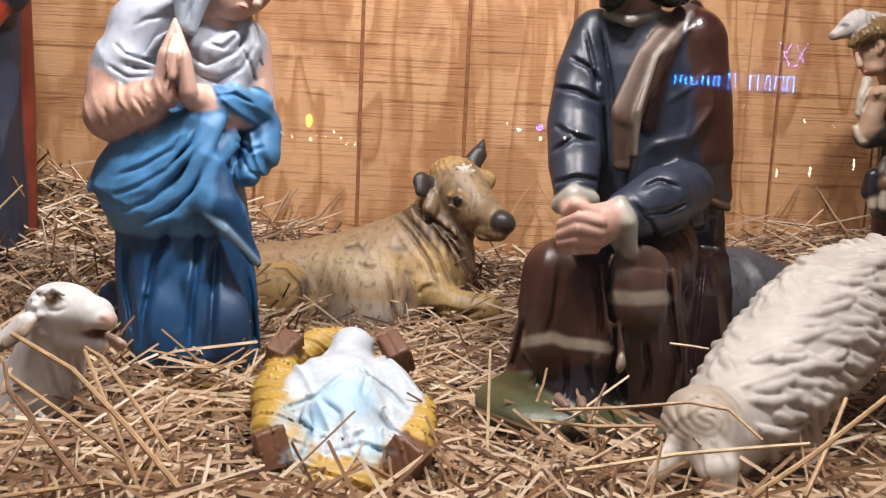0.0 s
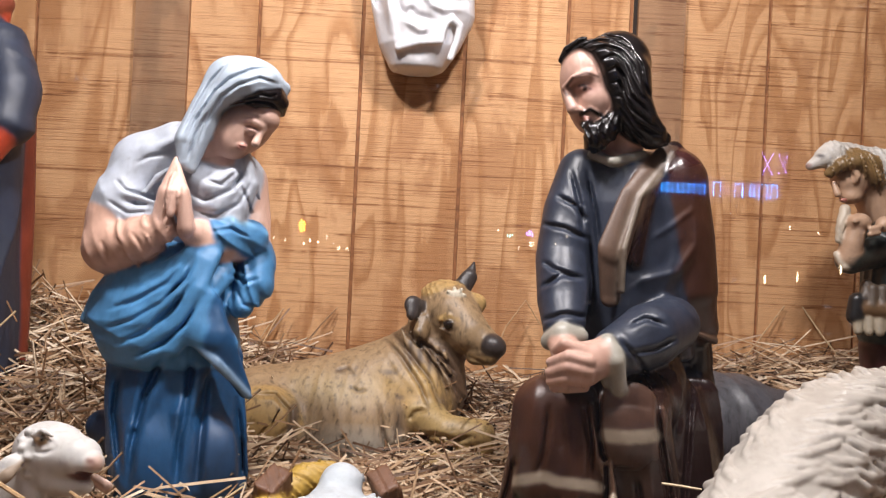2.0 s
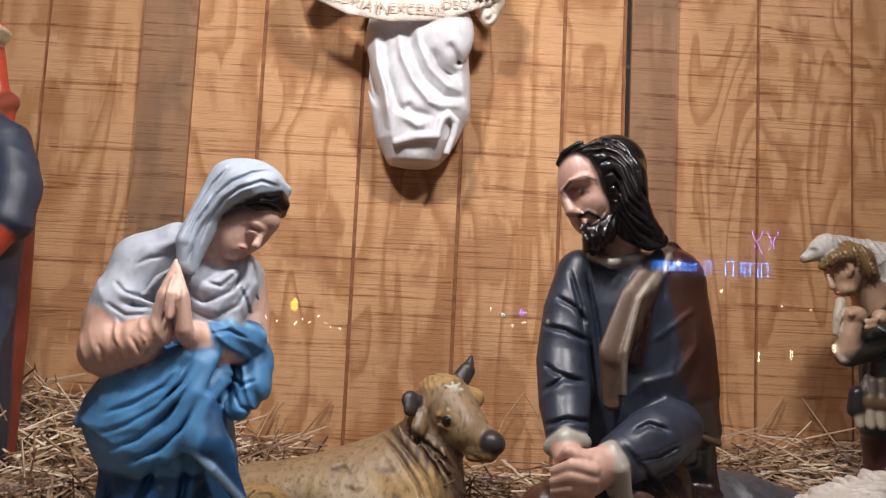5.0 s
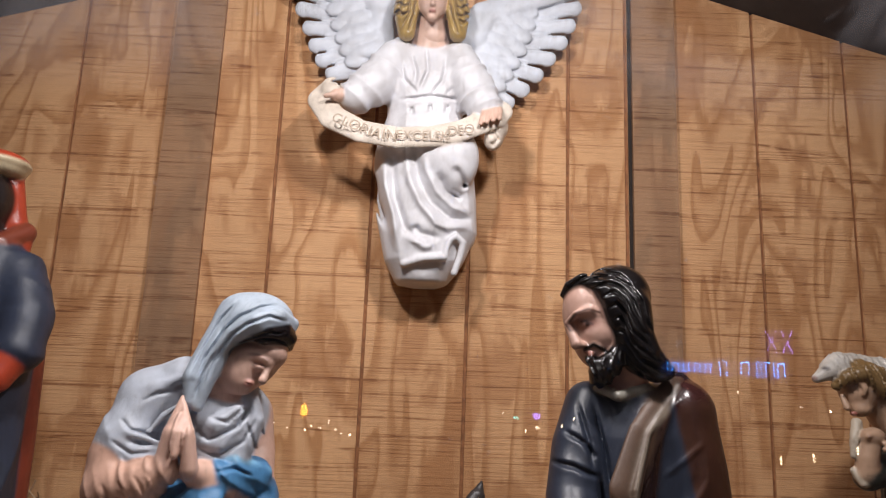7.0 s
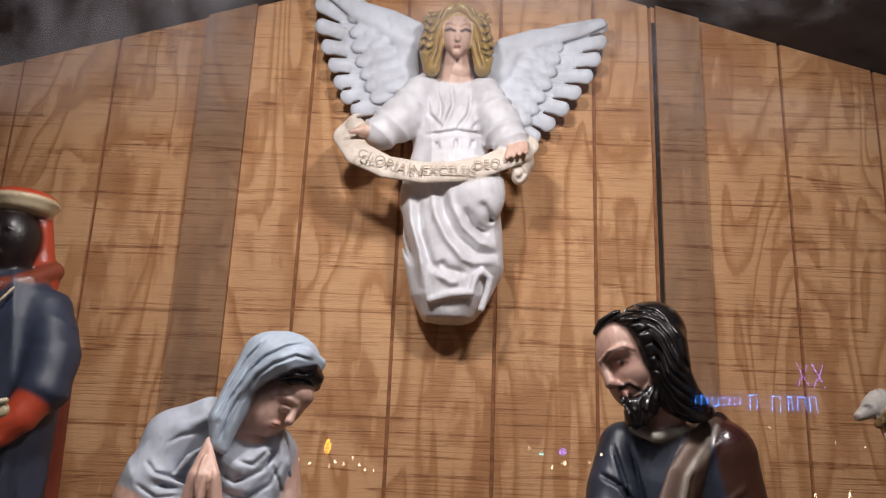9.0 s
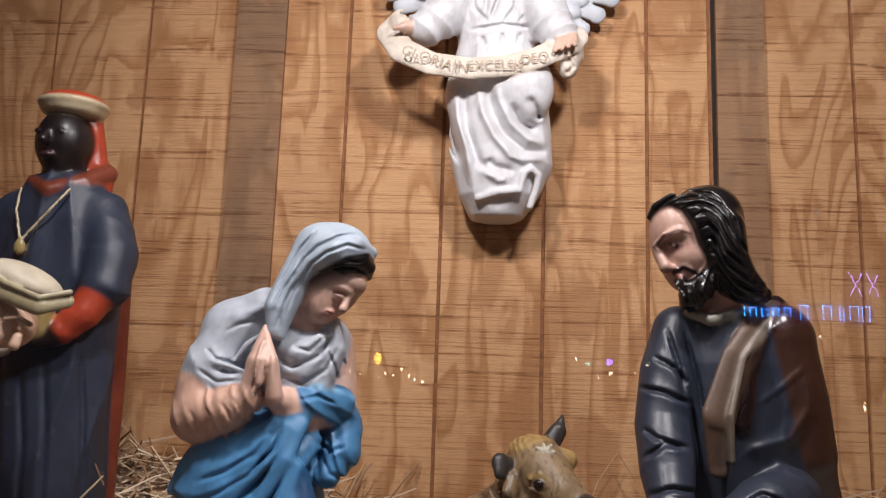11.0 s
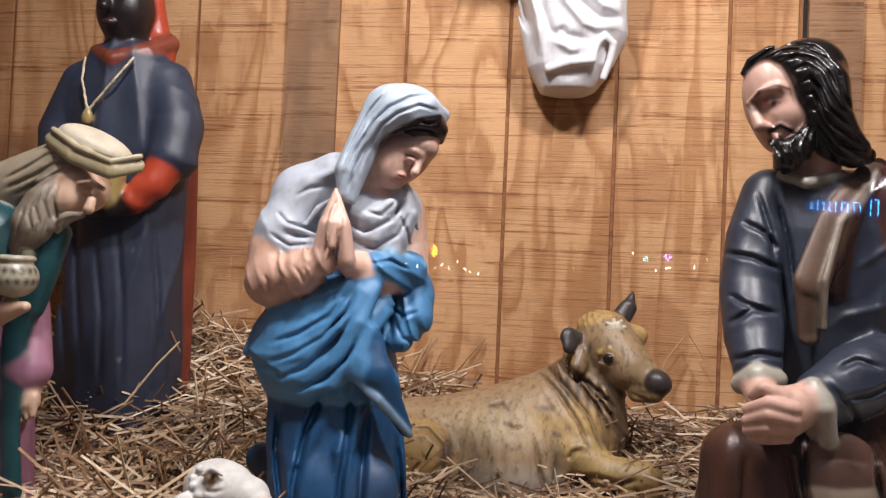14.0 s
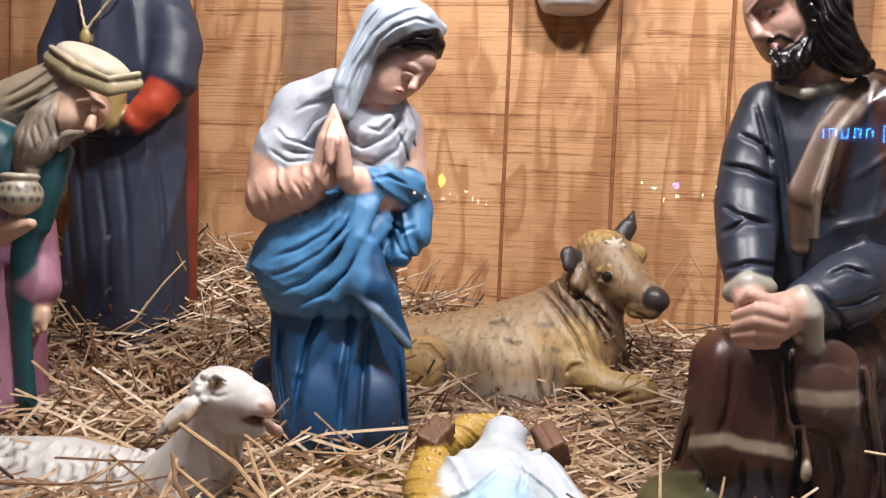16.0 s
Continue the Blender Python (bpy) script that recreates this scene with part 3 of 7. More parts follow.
    # folds of the mantle, skirt, cape and sleeves
    for run in ([(-0.5490, 1.3900, 0.3250), (-0.4960, 1.3900, 0.3460), (-0.4450, 1.3900, 0.3780), (-0.4140, 1.3900, 0.4170)], [(-0.5490, 1.3700, 0.2930), (-0.4980, 1.3700, 0.3120), (-0.4480, 1.3700, 0.3430), (-0.4080, 1.3700, 0.3880), (-0.3910, 1.3700, 0.4270)], [(-0.5280, 1.3700, 0.2670), (-0.4770, 1.3700, 0.2890), (-0.4280, 1.3700, 0.3350), (-0.3930, 1.3700, 0.3890)], [(-0.4960, 1.3700, 0.2480), (-0.4460, 1.3700, 0.2710), (-0.4050, 1.3700, 0.3100), (-0.3830, 1.3700, 0.3520)]):
        c.crease(run, 0.0045, 0.006)
    for run in ([(-0.3900, 1.3700, 0.2740), (-0.3950, 1.3700, 0.1860), (-0.4050, 1.3700, 0.1060), (-0.4080, 1.3700, 0.0260)], [(-0.3630, 1.3700, 0.2370), (-0.3680, 1.3700, 0.1380), (-0.3720, 1.3700, 0.0190)], [(-0.4360, 1.3700, 0.2620), (-0.4690, 1.3700, 0.1810), (-0.4870, 1.3700, 0.0900), (-0.4900, 1.3700, 0.0190)], [(-0.3140, 1.3800, 0.1890), (-0.3010, 1.3800, 0.1010), (-0.2960, 1.3800, 0.0320)], [(-0.5160, 1.3700, 0.2280), (-0.5180, 1.3700, 0.1480), (-0.4990, 1.3700, 0.0280)]):
        c.crease(run, 0.007, 0.011)
    for run in ([(-0.5620, 1.3900, 0.5200), (-0.5210, 1.3900, 0.4970), (-0.4740, 1.3900, 0.5010)], [(-0.5450, 1.3900, 0.5560), (-0.5270, 1.3900, 0.5370), (-0.4700, 1.3900, 0.5230)], [(-0.5230, 1.4200, 0.5850), (-0.4970, 1.4200, 0.6010), (-0.4720, 1.4200, 0.6060)], [(-0.4210, 1.4000, 0.5400), (-0.3920, 1.4000, 0.5250), (-0.3430, 1.4000, 0.5480), (-0.3180, 1.4000, 0.5910)], [(-0.4140, 1.4000, 0.5110), (-0.3710, 1.4000, 0.4990), (-0.3300, 1.4000, 0.5230), (-0.3040, 1.4000, 0.5740)], [(-0.3960, 1.4100, 0.5620), (-0.3650, 1.4100, 0.5560), (-0.3360, 1.4100, 0.5830)], [(-0.3350, 1.4200, 0.5600), (-0.3200, 1.4200, 0.5290), (-0.3130, 1.4200, 0.5080)]):
        c.crease(run, 0.0034, 0.0045)
    for run in ([(-0.5610, 1.3800, 0.4470), (-0.5520, 1.3800, 0.4310), (-0.5500, 1.3800, 0.4110)], [(-0.5340, 1.3800, 0.4530), (-0.5210, 1.3800, 0.4360), (-0.5170, 1.3800, 0.4190)], [(-0.5080, 1.3750, 0.4640), (-0.4940, 1.3750, 0.4470), (-0.4870, 1.3750, 0.4330)], [(-0.4870, 1.3700, 0.4740), (-0.4740, 1.3700, 0.4570), (-0.4680, 1.3700, 0.4420)], [(-0.5180, 1.3750, 0.4000), (-0.4770, 1.3750, 0.4140), (-0.4430, 1.3750, 0.4350)]):
        c.crease(run, 0.0030, 0.0035)
    for run in ([(-0.4280, 1.3500, 0.5660), (-0.4380, 1.3500, 0.5210), (-0.4440, 1.3500, 0.4750)], [(-0.4170, 1.3500, 0.5550), (-0.4200, 1.3500, 0.5140), (-0.4230, 1.3500, 0.4740)]):
        c.etch(run, 0.0026, 0.004)
    for run in ([(-0.3700, 1.3800, 0.4710), (-0.3360, 1.3800, 0.4780), (-0.2960, 1.3800, 0.4620)], [(-0.3270, 1.4000, 0.3730), (-0.3140, 1.4000, 0.3460), (-0.2870, 1.4000, 0.3400)], [(-0.3380, 1.4000, 0.4020), (-0.3150, 1.4000, 0.3830), (-0.2870, 1.4000, 0.3940)]):
        c.crease(run, 0.0034, 0.005)
    c.tube([(-0.384, 1.470, 0.590), (-0.366, 1.460, 0.642)], [0.044, 0.038], skin, 0.012)
    # head, in finer grain: veil, hair, face
    h = Clay((-0.52, 1.34, 0.55), (-0.23, 1.58, 0.83), 0.0017)
    h.tube([(-0.3880, 1.4550, 0.6230), (-0.3660, 1.4550, 0.6530)], [0.034, 0.036], skin, 0.01)
    h.ball((-0.3430, 1.4720, 0.7390), (0.073, 0.075, 0.060), veil, 0.01)
    h.tube([(-0.3700, 1.4500, 0.7490), (-0.4000, 1.4240, 0.6900), (-0.4240, 1.4000, 0.6300), (-0.4260, 1.3900, 0.5900)], [0.040, 0.030, 0.024, 0.013], veil, 0.016)
    h.ball((-0.3050, 1.4350, 0.7140), (0.042, 0.036, 0.024), hair, 0.004)
    h.ball((-0.3400, 1.4520, 0.6650), (0.045, 0.050, 0.063), skin, 0.003, (0, 50, 0))
    h.ball((-0.3520, 1.4250, 0.6410), (0.030, 0.026, 0.030), skin, 0.022)
    h.ball((-0.3480, 1.4250, 0.6210), (0.017, 0.017, 0.014), skin, 0.016)
    h.ball((-0.2980, 1.4320, 0.6790), (0.026, 0.028, 0.022), skin, 0.016)
    h.tube([(-0.3000, 1.4160, 0.6570), (-0.3070, 1.4040, 0.6310)], [0.0050, 0.0080], skin, 0.012)
    h.tube([(-0.3310, 1.4040, 0.6710), (-0.3140, 1.4020, 0.6690), (-0.3000, 1.4080, 0.6630)], [0.004, 0.005, 0.004], skin, 0.008)
    h.ball((-0.3180, 1.4060, 0.6530), (0.010, 0.008, 0.006), skin, 0.005)
    h.ball((-0.3330, 1.4080, 0.6250), (0.009, 0.008, 0.0055), tint(0.58, 0.27, 0.22, 0.45), 0.006)
    h.etch([(-0.3370, 1.4000, 0.6260), (-0.3310, 1.4000, 0.6230), (-0.3230, 1.4000, 0.6230)], 0.0016, 0.003)
    h.etch([(-0.3260, 1.4000, 0.6600), (-0.3160, 1.4000, 0.6600), (-0.3060, 1.4000, 0.6550)], 0.0022, 0.0018)
    h.brush([(-0.3260, 1.4000, 0.6570), (-0.3180, 1.4000, 0.6530), (-0.3120, 1.4000, 0.6520)], 0.0014, tint(0.13, 0.06, 0.05), 0.0015)
    h.brush([(-0.3260, 1.4000, 0.6710), (-0.3130, 1.4000, 0.6710), (-0.3000, 1.4000, 0.6630)], 0.0016, tint(0.36, 0.19, 0.14), 0.002, 0.8)
    h.tube([(-0.3760, 1.4020, 0.7000), (-0.3390, 1.3920, 0.7110), (-0.3050, 1.3940, 0.7170), (-0.2790, 1.4100, 0.7200), (-0.2690, 1.4300, 0.7100), (-0.2730, 1.4520, 0.6960)], [0.008, 0.012, 0.015, 0.016, 0.013, 0.008], hair, 0.006)
    for run in ([(-0.3570, 1.3900, 0.7020), (-0.3230, 1.3900, 0.7080), (-0.2960, 1.3900, 0.7150), (-0.2690, 1.3900, 0.7110)], [(-0.3380, 1.3900, 0.6990), (-0.3070, 1.3900, 0.7040), (-0.2840, 1.3900, 0.7020), (-0.2660, 1.3900, 0.6920)], [(-0.3040, 1.3900, 0.7200), (-0.2850, 1.3900, 0.7140), (-0.2680, 1.3900, 0.7180)]):
        h.crease(run, 0.0022, 0.0035)
    h.tube([(-0.4080, 1.3960, 0.6150), (-0.3910, 1.3920, 0.6740), (-0.3640, 1.3880, 0.7120), (-0.3230, 1.3860, 0.7320), (-0.2890, 1.4020, 0.7450), (-0.2670, 1.4320, 0.7370)], [0.010, 0.014, 0.017, 0.019, 0.018, 0.012], veil, 0.012)
    h.tube([(-0.3850, 1.4000, 0.6710), (-0.4030, 1.3920, 0.6260), (-0.4120, 1.3860, 0.5800)], [0.010, 0.013, 0.009], veil, 0.012)
    for run in ([(-0.2820, 1.4000, 0.7660), (-0.3200, 1.4000, 0.7610), (-0.3580, 1.4000, 0.7430), (-0.3800, 1.4000, 0.7210), (-0.4130, 1.4000, 0.6680), (-0.4330, 1.4000, 0.6100)], [(-0.3600, 1.4000, 0.7730), (-0.3890, 1.4000, 0.7380), (-0.4160, 1.4000, 0.6850), (-0.4400, 1.4000, 0.6290)], [(-0.2670, 1.3900, 0.7350), (-0.3020, 1.3900, 0.7450), (-0.3400, 1.3900, 0.7310), (-0.3670, 1.3900, 0.7090), (-0.3930, 1.3900, 0.6610), (-0.4090, 1.3900, 0.6100)], [(-0.3930, 1.4000, 0.6830), (-0.4120, 1.4000, 0.6420), (-0.4240, 1.4000, 0.5950)]):
        h.crease(run, 0.0032, 0.005)
    return c.skin("statue_of_kneeling_woman", "painted plaster woman kneeling in blue and white, hands joined", "statue", (-0.42, 1.45, -0.06), finer=(h,))


def seated_man():
    navy, brown, tan = tint(0.022, 0.028, 0.046, 0.42), tint(0.055, 0.020, 0.011, 0.38), tint(0.105, 0.060, 0.038, 0.5)
    hair, trim, pale = tint(0.008, 0.006, 0.006, 0.27), tint(0.34, 0.28, 0.21, 0.45), tint(0.52, 0.32, 0.25, 0.5)
    grey, dusk = tint(0.34, 0.32, 0.27, 0.35), tint(0.024, 0.011, 0.010, 0.26)
    c = Clay((0.02, 1.0, -0.12), (0.64, 1.60, 0.90), 0.0031)
    # base, robe over the legs, cloak
    c.ball((0.215, 1.260, -0.005), (0.125, 0.13, 0.045), tint(0.06, 0.065, 0.025, 0.4), 0.01)
    c.ball((0.345, 1.270, -0.027), (0.14, 0.14, 0.035), tint(0.05, 0.055, 0.025, 0.4), 0.03)
    c.loft([(-0.043, 0.373, 1.380, 0.168, 0.160), (0.082, 0.377, 1.380, 0.159, 0.150), (0.182, 0.382, 1.390, 0.149, 0.130), (0.251, 0.391, 1.410, 0.139, 0.110)], dusk, 0.012, drape(0.42, 1.38, 10, 0.007, 1.0))
    c.tube([(0.214, 1.320, 0.148), (0.203, 1.330, 0.037)], [0.05, 0.055], brown, 0.02)
    c.tube([(0.247, 1.250, 0.108), (0.245, 1.230, 0.020)], [0.06, 0.062], tint(0.018, 0.014, 0.018, 0.3), 0.02, drape(0.2, 1.25, 8, 0.005))
    c.tube([(0.367, 1.360, 0.231), (0.209, 1.250, 0.212)], [0.07, 0.050], brown, 0.03)
    c.tube([(0.208, 1.245, 0.213), (0.205, 1.235, 0.165), (0.212, 1.230, 0.109)], [0.052, 0.054, 0.056], brown, 0.02, drape(0.2, 1.26, 8, 0.006, 2.0))
    c.tube([(0.248, 1.240, 0.202), (0.260, 1.235, 0.149), (0.267, 1.235, 0.105)], [0.05, 0.052, 0.052], brown, 0.02, drape(0.24, 1.27, 8, 0.006))
    c.tube([(0.384, 1.320, 0.252), (0.345, 1.235, 0.207), (0.358, 1.240, 0.115), (0.375, 1.240, 0.022)], [0.07, 0.055, 0.06, 0.065], tint(0.036, 0.017, 0.013, 0.26), 0.02, drape(0.36, 1.26, 8, 0.006))
    c.tube([(0.325, 1.195, 0.222), (0.324, 1.185, 0.193), (0.325, 1.195, 0.160)], [0.050, 0.049, 0.022], tint(0.085, 0.045, 0.032, 0.3), 0.010, flat=((0, 1, 0), 0.32))
    c.tube([(0.290, 1.180, 0.149), (0.297, 1.175, 0.115), (0.300, 1.175, 0.089)], [0.006, 0.008, 0.010], tint(0.10, 0.055, 0.035, 0.3), 0.006)
    c.ball((0.298, 1.165, 0.093), (0.009, 0.008, 0.014), trim, 0.003)
    c.tube([(0.203, 1.125, 0.046), (0.210, 1.100, 0.044)], [0.009, 0.006], tint(0.24, 0.15, 0.12, 0.4), 0.006)
    c.tube([(0.236, 1.125, 0.045), (0.234, 1.100, 0.044)], [0.008, 0.006], tint(0.24, 0.15, 0.12, 0.4), 0.006)
    c.tube([(0.486, 1.440, 0.337), (0.493, 1.440, 0.200), (0.500, 1.440, 0.073), (0.506, 1.440, -0.058)], [0.045, 0.052, 0.055, 0.06], tint(0.014, 0.009, 0.010, 0.3), 0.02, drape(0.5, 1.45, 9, 0.006))
    # dark tunic, left arm
    c.loft([(0.285, 0.369, 1.410, 0.123, 0.100), (0.374, 0.363, 1.410, 0.121, 0.095), (0.475, 0.363, 1.420, 0.119, 0.095), (0.555, 0.363, 1.420, 0.112, 0.085), (0.616, 0.365, 1.420, 0.092, 0.070), (0.652, 0.360, 1.420, 0.053, 0.050)], navy, 0.012, pleat((1, 0, -0.25), 0.06, 0.002))
    c.tube([(0.278, 1.410, 0.609), (0.253, 1.385, 0.538), (0.237, 1.350, 0.454), (0.235, 1.300, 0.386), (0.231, 1.260, 0.345)], [0.044, 0.045, 0.044, 0.043, 0.034], navy, 0.02)
    for run in ([(0.1960, 1.3300, 0.5120), (0.2360, 1.3300, 0.5060), (0.2800, 1.3300, 0.4880)], [(0.1970, 1.3000, 0.4490), (0.2190, 1.3000, 0.4350), (0.2580, 1.3000, 0.4260)], [(0.1930, 1.2800, 0.4040), (0.2250, 1.2800, 0.4270), (0.2660, 1.2800, 0.4240)], [(0.1950, 1.2600, 0.3540), (0.2330, 1.2600, 0.3660), (0.2700, 1.2600, 0.3620)], [(0.2190, 1.3300, 0.5620), (0.2530, 1.3300, 0.5450), (0.2750, 1.3300, 0.5180)], [(0.2690, 1.3300, 0.6120), (0.2900, 1.3300, 0.5280), (0.3010, 1.3300, 0.4530)], [(0.2420, 1.3300, 0.6090), (0.2620, 1.3300, 0.5460), (0.2700, 1.3300, 0.4990)], [(0.2770, 1.3200, 0.4990), (0.2870, 1.3200, 0.4150), (0.2840, 1.3200, 0.3590)]):
        c.crease(run, 0.0042, 0.007)
    # cloak over the right shoulder, stole
    c.ball((0.444, 1.420, 0.608), (0.052, 0.07, 0.056), tint(0.045, 0.014, 0.013, 0.22), 0.02)
    c.tube([(0.446, 1.400, 0.594), (0.460, 1.395, 0.499), (0.474, 1.395, 0.411), (0.496, 1.400, 0.352)], [0.054, 0.056, 0.052, 0.034], brown, 0.02)
    c.tube([(0.379, 1.330, 0.420), (0.421, 1.345, 0.435), (0.463, 1.355, 0.480)], [0.008, 0.010, 0.008], brown, 0.020)
    c.tube([(0.442, 1.345, 0.360), (0.476, 1.355, 0.336), (0.522, 1.380, 0.321)], 0.0055, tan, 0.004)
    c.tube([(0.464, 1.370, 0.402), (0.511, 1.390, 0.339)], [0.035, 0.018], brown, 0.012, flat=((0, 1, 0), 0.7))
    c.tube([(0.419, 1.380, 0.650), (0.348, 1.325, 0.564), (0.315, 1.302, 0.473), (0.314, 1.305, 0.394)], [0.018, 0.022, 0.028, 0.018], tan, 0.005, flat=((0.2, -1, 0.2), 0.4))
    c.tube([(0.433, 1.380, 0.648), (0.359, 1.318, 0.564), (0.329, 1.290, 0.474), (0.331, 1.295, 0.405)], [0.004, 0.005, 0.006, 0.005], tint(0.22, 0.18, 0.14, 0.35), 0.004)
    c.tube([(0.442, 1.410, 0.660), (0.375, 1.345, 0.571), (0.357, 1.330, 0.456)], [0.016, 0.016, 0.014], dusk, 0.010)
    # right arm across the lap, cuffs, folded hands
    c.tube([(0.421, 1.310, 0.353), (0.368, 1.255, 0.338), (0.309, 1.215, 0.315)], [0.046, 0.052, 0.040], navy, 0.010)
    c.tube([(0.286, 1.190, 0.331), (0.296, 1.172, 0.304), (0.306, 1.185, 0.263)], [0.012, 0.014, 0.012], grey, 0.005)
    c.tube([(0.283, 1.200, 0.316), (0.294, 1.200, 0.274), (0.310, 1.200, 0.258)], [0.012, 0.014, 0.010], grey, 0.008)
    c.tube([(0.208, 1.250, 0.322), (0.223, 1.225, 0.338), (0.252, 1.235, 0.333)], [0.015, 0.017, 0.014], grey, 0.005)
    c.tube([(0.224, 1.225, 0.320), (0.231, 1.190, 0.302)], [0.022, 0.026], pale, 0.008)
    c.tube([(0.285, 1.195, 0.312), (0.250, 1.182, 0.297)], [0.026, 0.034], pale, 0.010)
    c.tube([(0.242, 1.165, 0.318), (0.216, 1.165, 0.328), (0.207, 1.180, 0.317)], [0.011, 0.010, 0.008], pale, 0.002)
    c.tube([(0.250, 1.150, 0.305), (0.220, 1.150, 0.311), (0.198, 1.170, 0.299)], [0.011, 0.010, 0.008], pale, 0.002)
    c.tube([(0.250, 1.150, 0.291), (0.219, 1.148, 0.296), (0.197, 1.168, 0.284)], [0.011, 0.010, 0.008], pale, 0.002)
    c.tube([(0.250, 1.155, 0.277), (0.220, 1.152, 0.279), (0.199, 1.170, 0.271)], [0.010, 0.010, 0.008], pale, 0.002)
    c.tube([(0.248, 1.165, 0.266), (0.223, 1.160, 0.264), (0.205, 1.175, 0.260)], [0.009, 0.009, 0.007], pale, 0.002)
    # hems, folds of the cloak and of the robe over the legs
    c.brush([(0.1530, 1.1800, 0.1170), (0.1990, 1.1800, 0.1250), (0.2180, 1.1800, 0.1180), (0.2600, 1.1800, 0.1150), (0.2830, 1.1800, 0.1120)], 0.0085, trim)
    c.brush([(0.2830, 1.1700, 0.1930), (0.3210, 1.1700, 0.1910), (0.3590, 1.1700, 0.1960)], 0.0105, trim)
    c.brush([(0.4070, 1.3100, 0.6370), (0.3600, 1.3100, 0.5800), (0.3360, 1.3100, 0.5210), (0.3260, 1.3100, 0.4550), (0.3270, 1.3100, 0.3900)], 0.0055, tint(0.14, 0.10, 0.072, 0.45), 0.004)
    for run in ([(0.4590, 1.3300, 0.5460), (0.4630, 1.3300, 0.4900), (0.4340, 1.3300, 0.4410), (0.3720, 1.3300, 0.4230), (0.3410, 1.3300, 0.3950)], [(0.3820, 1.3400, 0.4900), (0.4290, 1.3400, 0.5240), (0.4660, 1.3400, 0.5570)], [(0.4020, 1.3300, 0.4060), (0.4460, 1.3300, 0.3850), (0.4810, 1.3300, 0.3490)], [(0.4210, 1.3400, 0.6250), (0.3990, 1.3400, 0.5920), (0.3800, 1.3400, 0.5330)]):
        c.etch(run, 0.005, -0.0025)
    for run in ([(0.3340, 1.2500, 0.3510), (0.3610, 1.2500, 0.3650), (0.3970, 1.2500, 0.3540)], [(0.3360, 1.2500, 0.3070), (0.3800, 1.2500, 0.3170), (0.4150, 1.2500, 0.3370)], [(0.3170, 1.2500, 0.3320), (0.3500, 1.2500, 0.2990), (0.3740, 1.2500, 0.2640)]):
        c.crease(run, 0.0040, 0.006)
    for run in ([(0.2900, 1.1900, 0.1600), (0.2990, 1.1900, 0.1070), (0.2910, 1.1900, 0.0440)], [(0.3670, 1.1900, 0.2590), (0.3750, 1.1900, 0.1810), (0.3950, 1.1900, 0.0930), (0.3920, 1.1900, 0.0390)], [(0.4350, 1.2400, 0.2640), (0.4340, 1.2400, 0.1550), (0.4300, 1.2400, 0.0340)], [(0.2040, 1.2000, 0.2330), (0.2020, 1.2000, 0.1710), (0.1900, 1.2000, 0.1180)], [(0.2550, 1.2000, 0.2440), (0.2700, 1.2000, 0.1740), (0.2730, 1.2000, 0.1120)], [(0.2780, 1.2000, 0.2620), (0.2810, 1.2000, 0.1920), (0.2910, 1.2000, 0.1490)], [(0.2200, 1.1900, 0.0950), (0.2260, 1.1900, 0.0500), (0.2230, 1.1900, 0.0230)], [(0.2550, 1.1900, 0.0870), (0.2660, 1.1900, 0.0340)], [(0.3420, 1.2000, 0.1240), (0.3550, 1.2000, 0.0710), (0.3500, 1.2000, 0.0250)], [(0.1630, 1.2500, 0.1410), (0.1530, 1.2500, 0.0850), (0.1450, 1.2500, 0.0570)]):
        c.crease(run, 0.0050, 0.008)
    c.tube([(0.338, 1.410, 0.639), (0.331, 1.400, 0.703)], [0.044, 0.040], pale, 0.01)
    c.tube([(0.288, 1.370, 0.641), (0.316, 1.350, 0.624), (0.375, 1.370, 0.642)], [0.009, 0.009, 0.008], grey, 0.005)
    # head, in finer grain
    h = Clay((0.17, 1.27, 0.60), (0.47, 1.52, 0.88), 0.0018)
    flesh = tint(0.50, 0.31, 0.245, 0.42)
    h.tube([(0.3430, 1.4000, 0.6590), (0.3380, 1.4000, 0.7010)], [0.040, 0.040], flesh, 0.01)
    h.ball((0.2730, 1.3850, 0.7650), (0.046, 0.052, 0.074), flesh, 0.006, (0, -10, 0))
    h.ball((0.2860, 1.3750, 0.7080), (0.032, 0.038, 0.036), flesh, 0.02)
    h.tube([(0.2330, 1.3520, 0.7380), (0.2430, 1.3420, 0.7110)], [0.0065, 0.0105], flesh, 0.010)
    h.ball((0.2530, 1.3420, 0.7090), (0.007, 0.007, 0.006), flesh, 0.004)
    h.tube([(0.2280, 1.3520, 0.7490), (0.2410, 1.3360, 0.7630), (0.2650, 1.3340, 0.7700), (0.2870, 1.3460, 0.7640)], [0.004, 0.006, 0.006, 0.004], flesh, 0.009)
    h.cut((0.2570, 1.3260, 0.7430), (0.024, 0.010, 0.012), 0.012)
    h.ball((0.2870, 1.3480, 0.7310), (0.022, 0.016, 0.018), flesh, 0.018)
    h.ball((0.2610, 1.3460, 0.7470), (0.013, 0.011, 0.008), tint(0.44, 0.26, 0.21, 0.35), 0.004)
    h.dye((0.2570, 1.3380, 0.7460), (0.026, 0.02, 0.012), tint(0.36, 0.19, 0.15, 0.4), 0.008)
    h.brush([(0.2500, 1.3350, 0.7490), (0.2590, 1.3350, 0.7510), (0.2700, 1.3350, 0.7460)], 0.0018, tint(0.10, 0.05, 0.04), 0.0015)
    h.dye((0.2610, 1.3350, 0.7460), (0.0042, 0.02, 0.0042), tint(0.03, 0.018, 0.015, 0.15), 0.002)
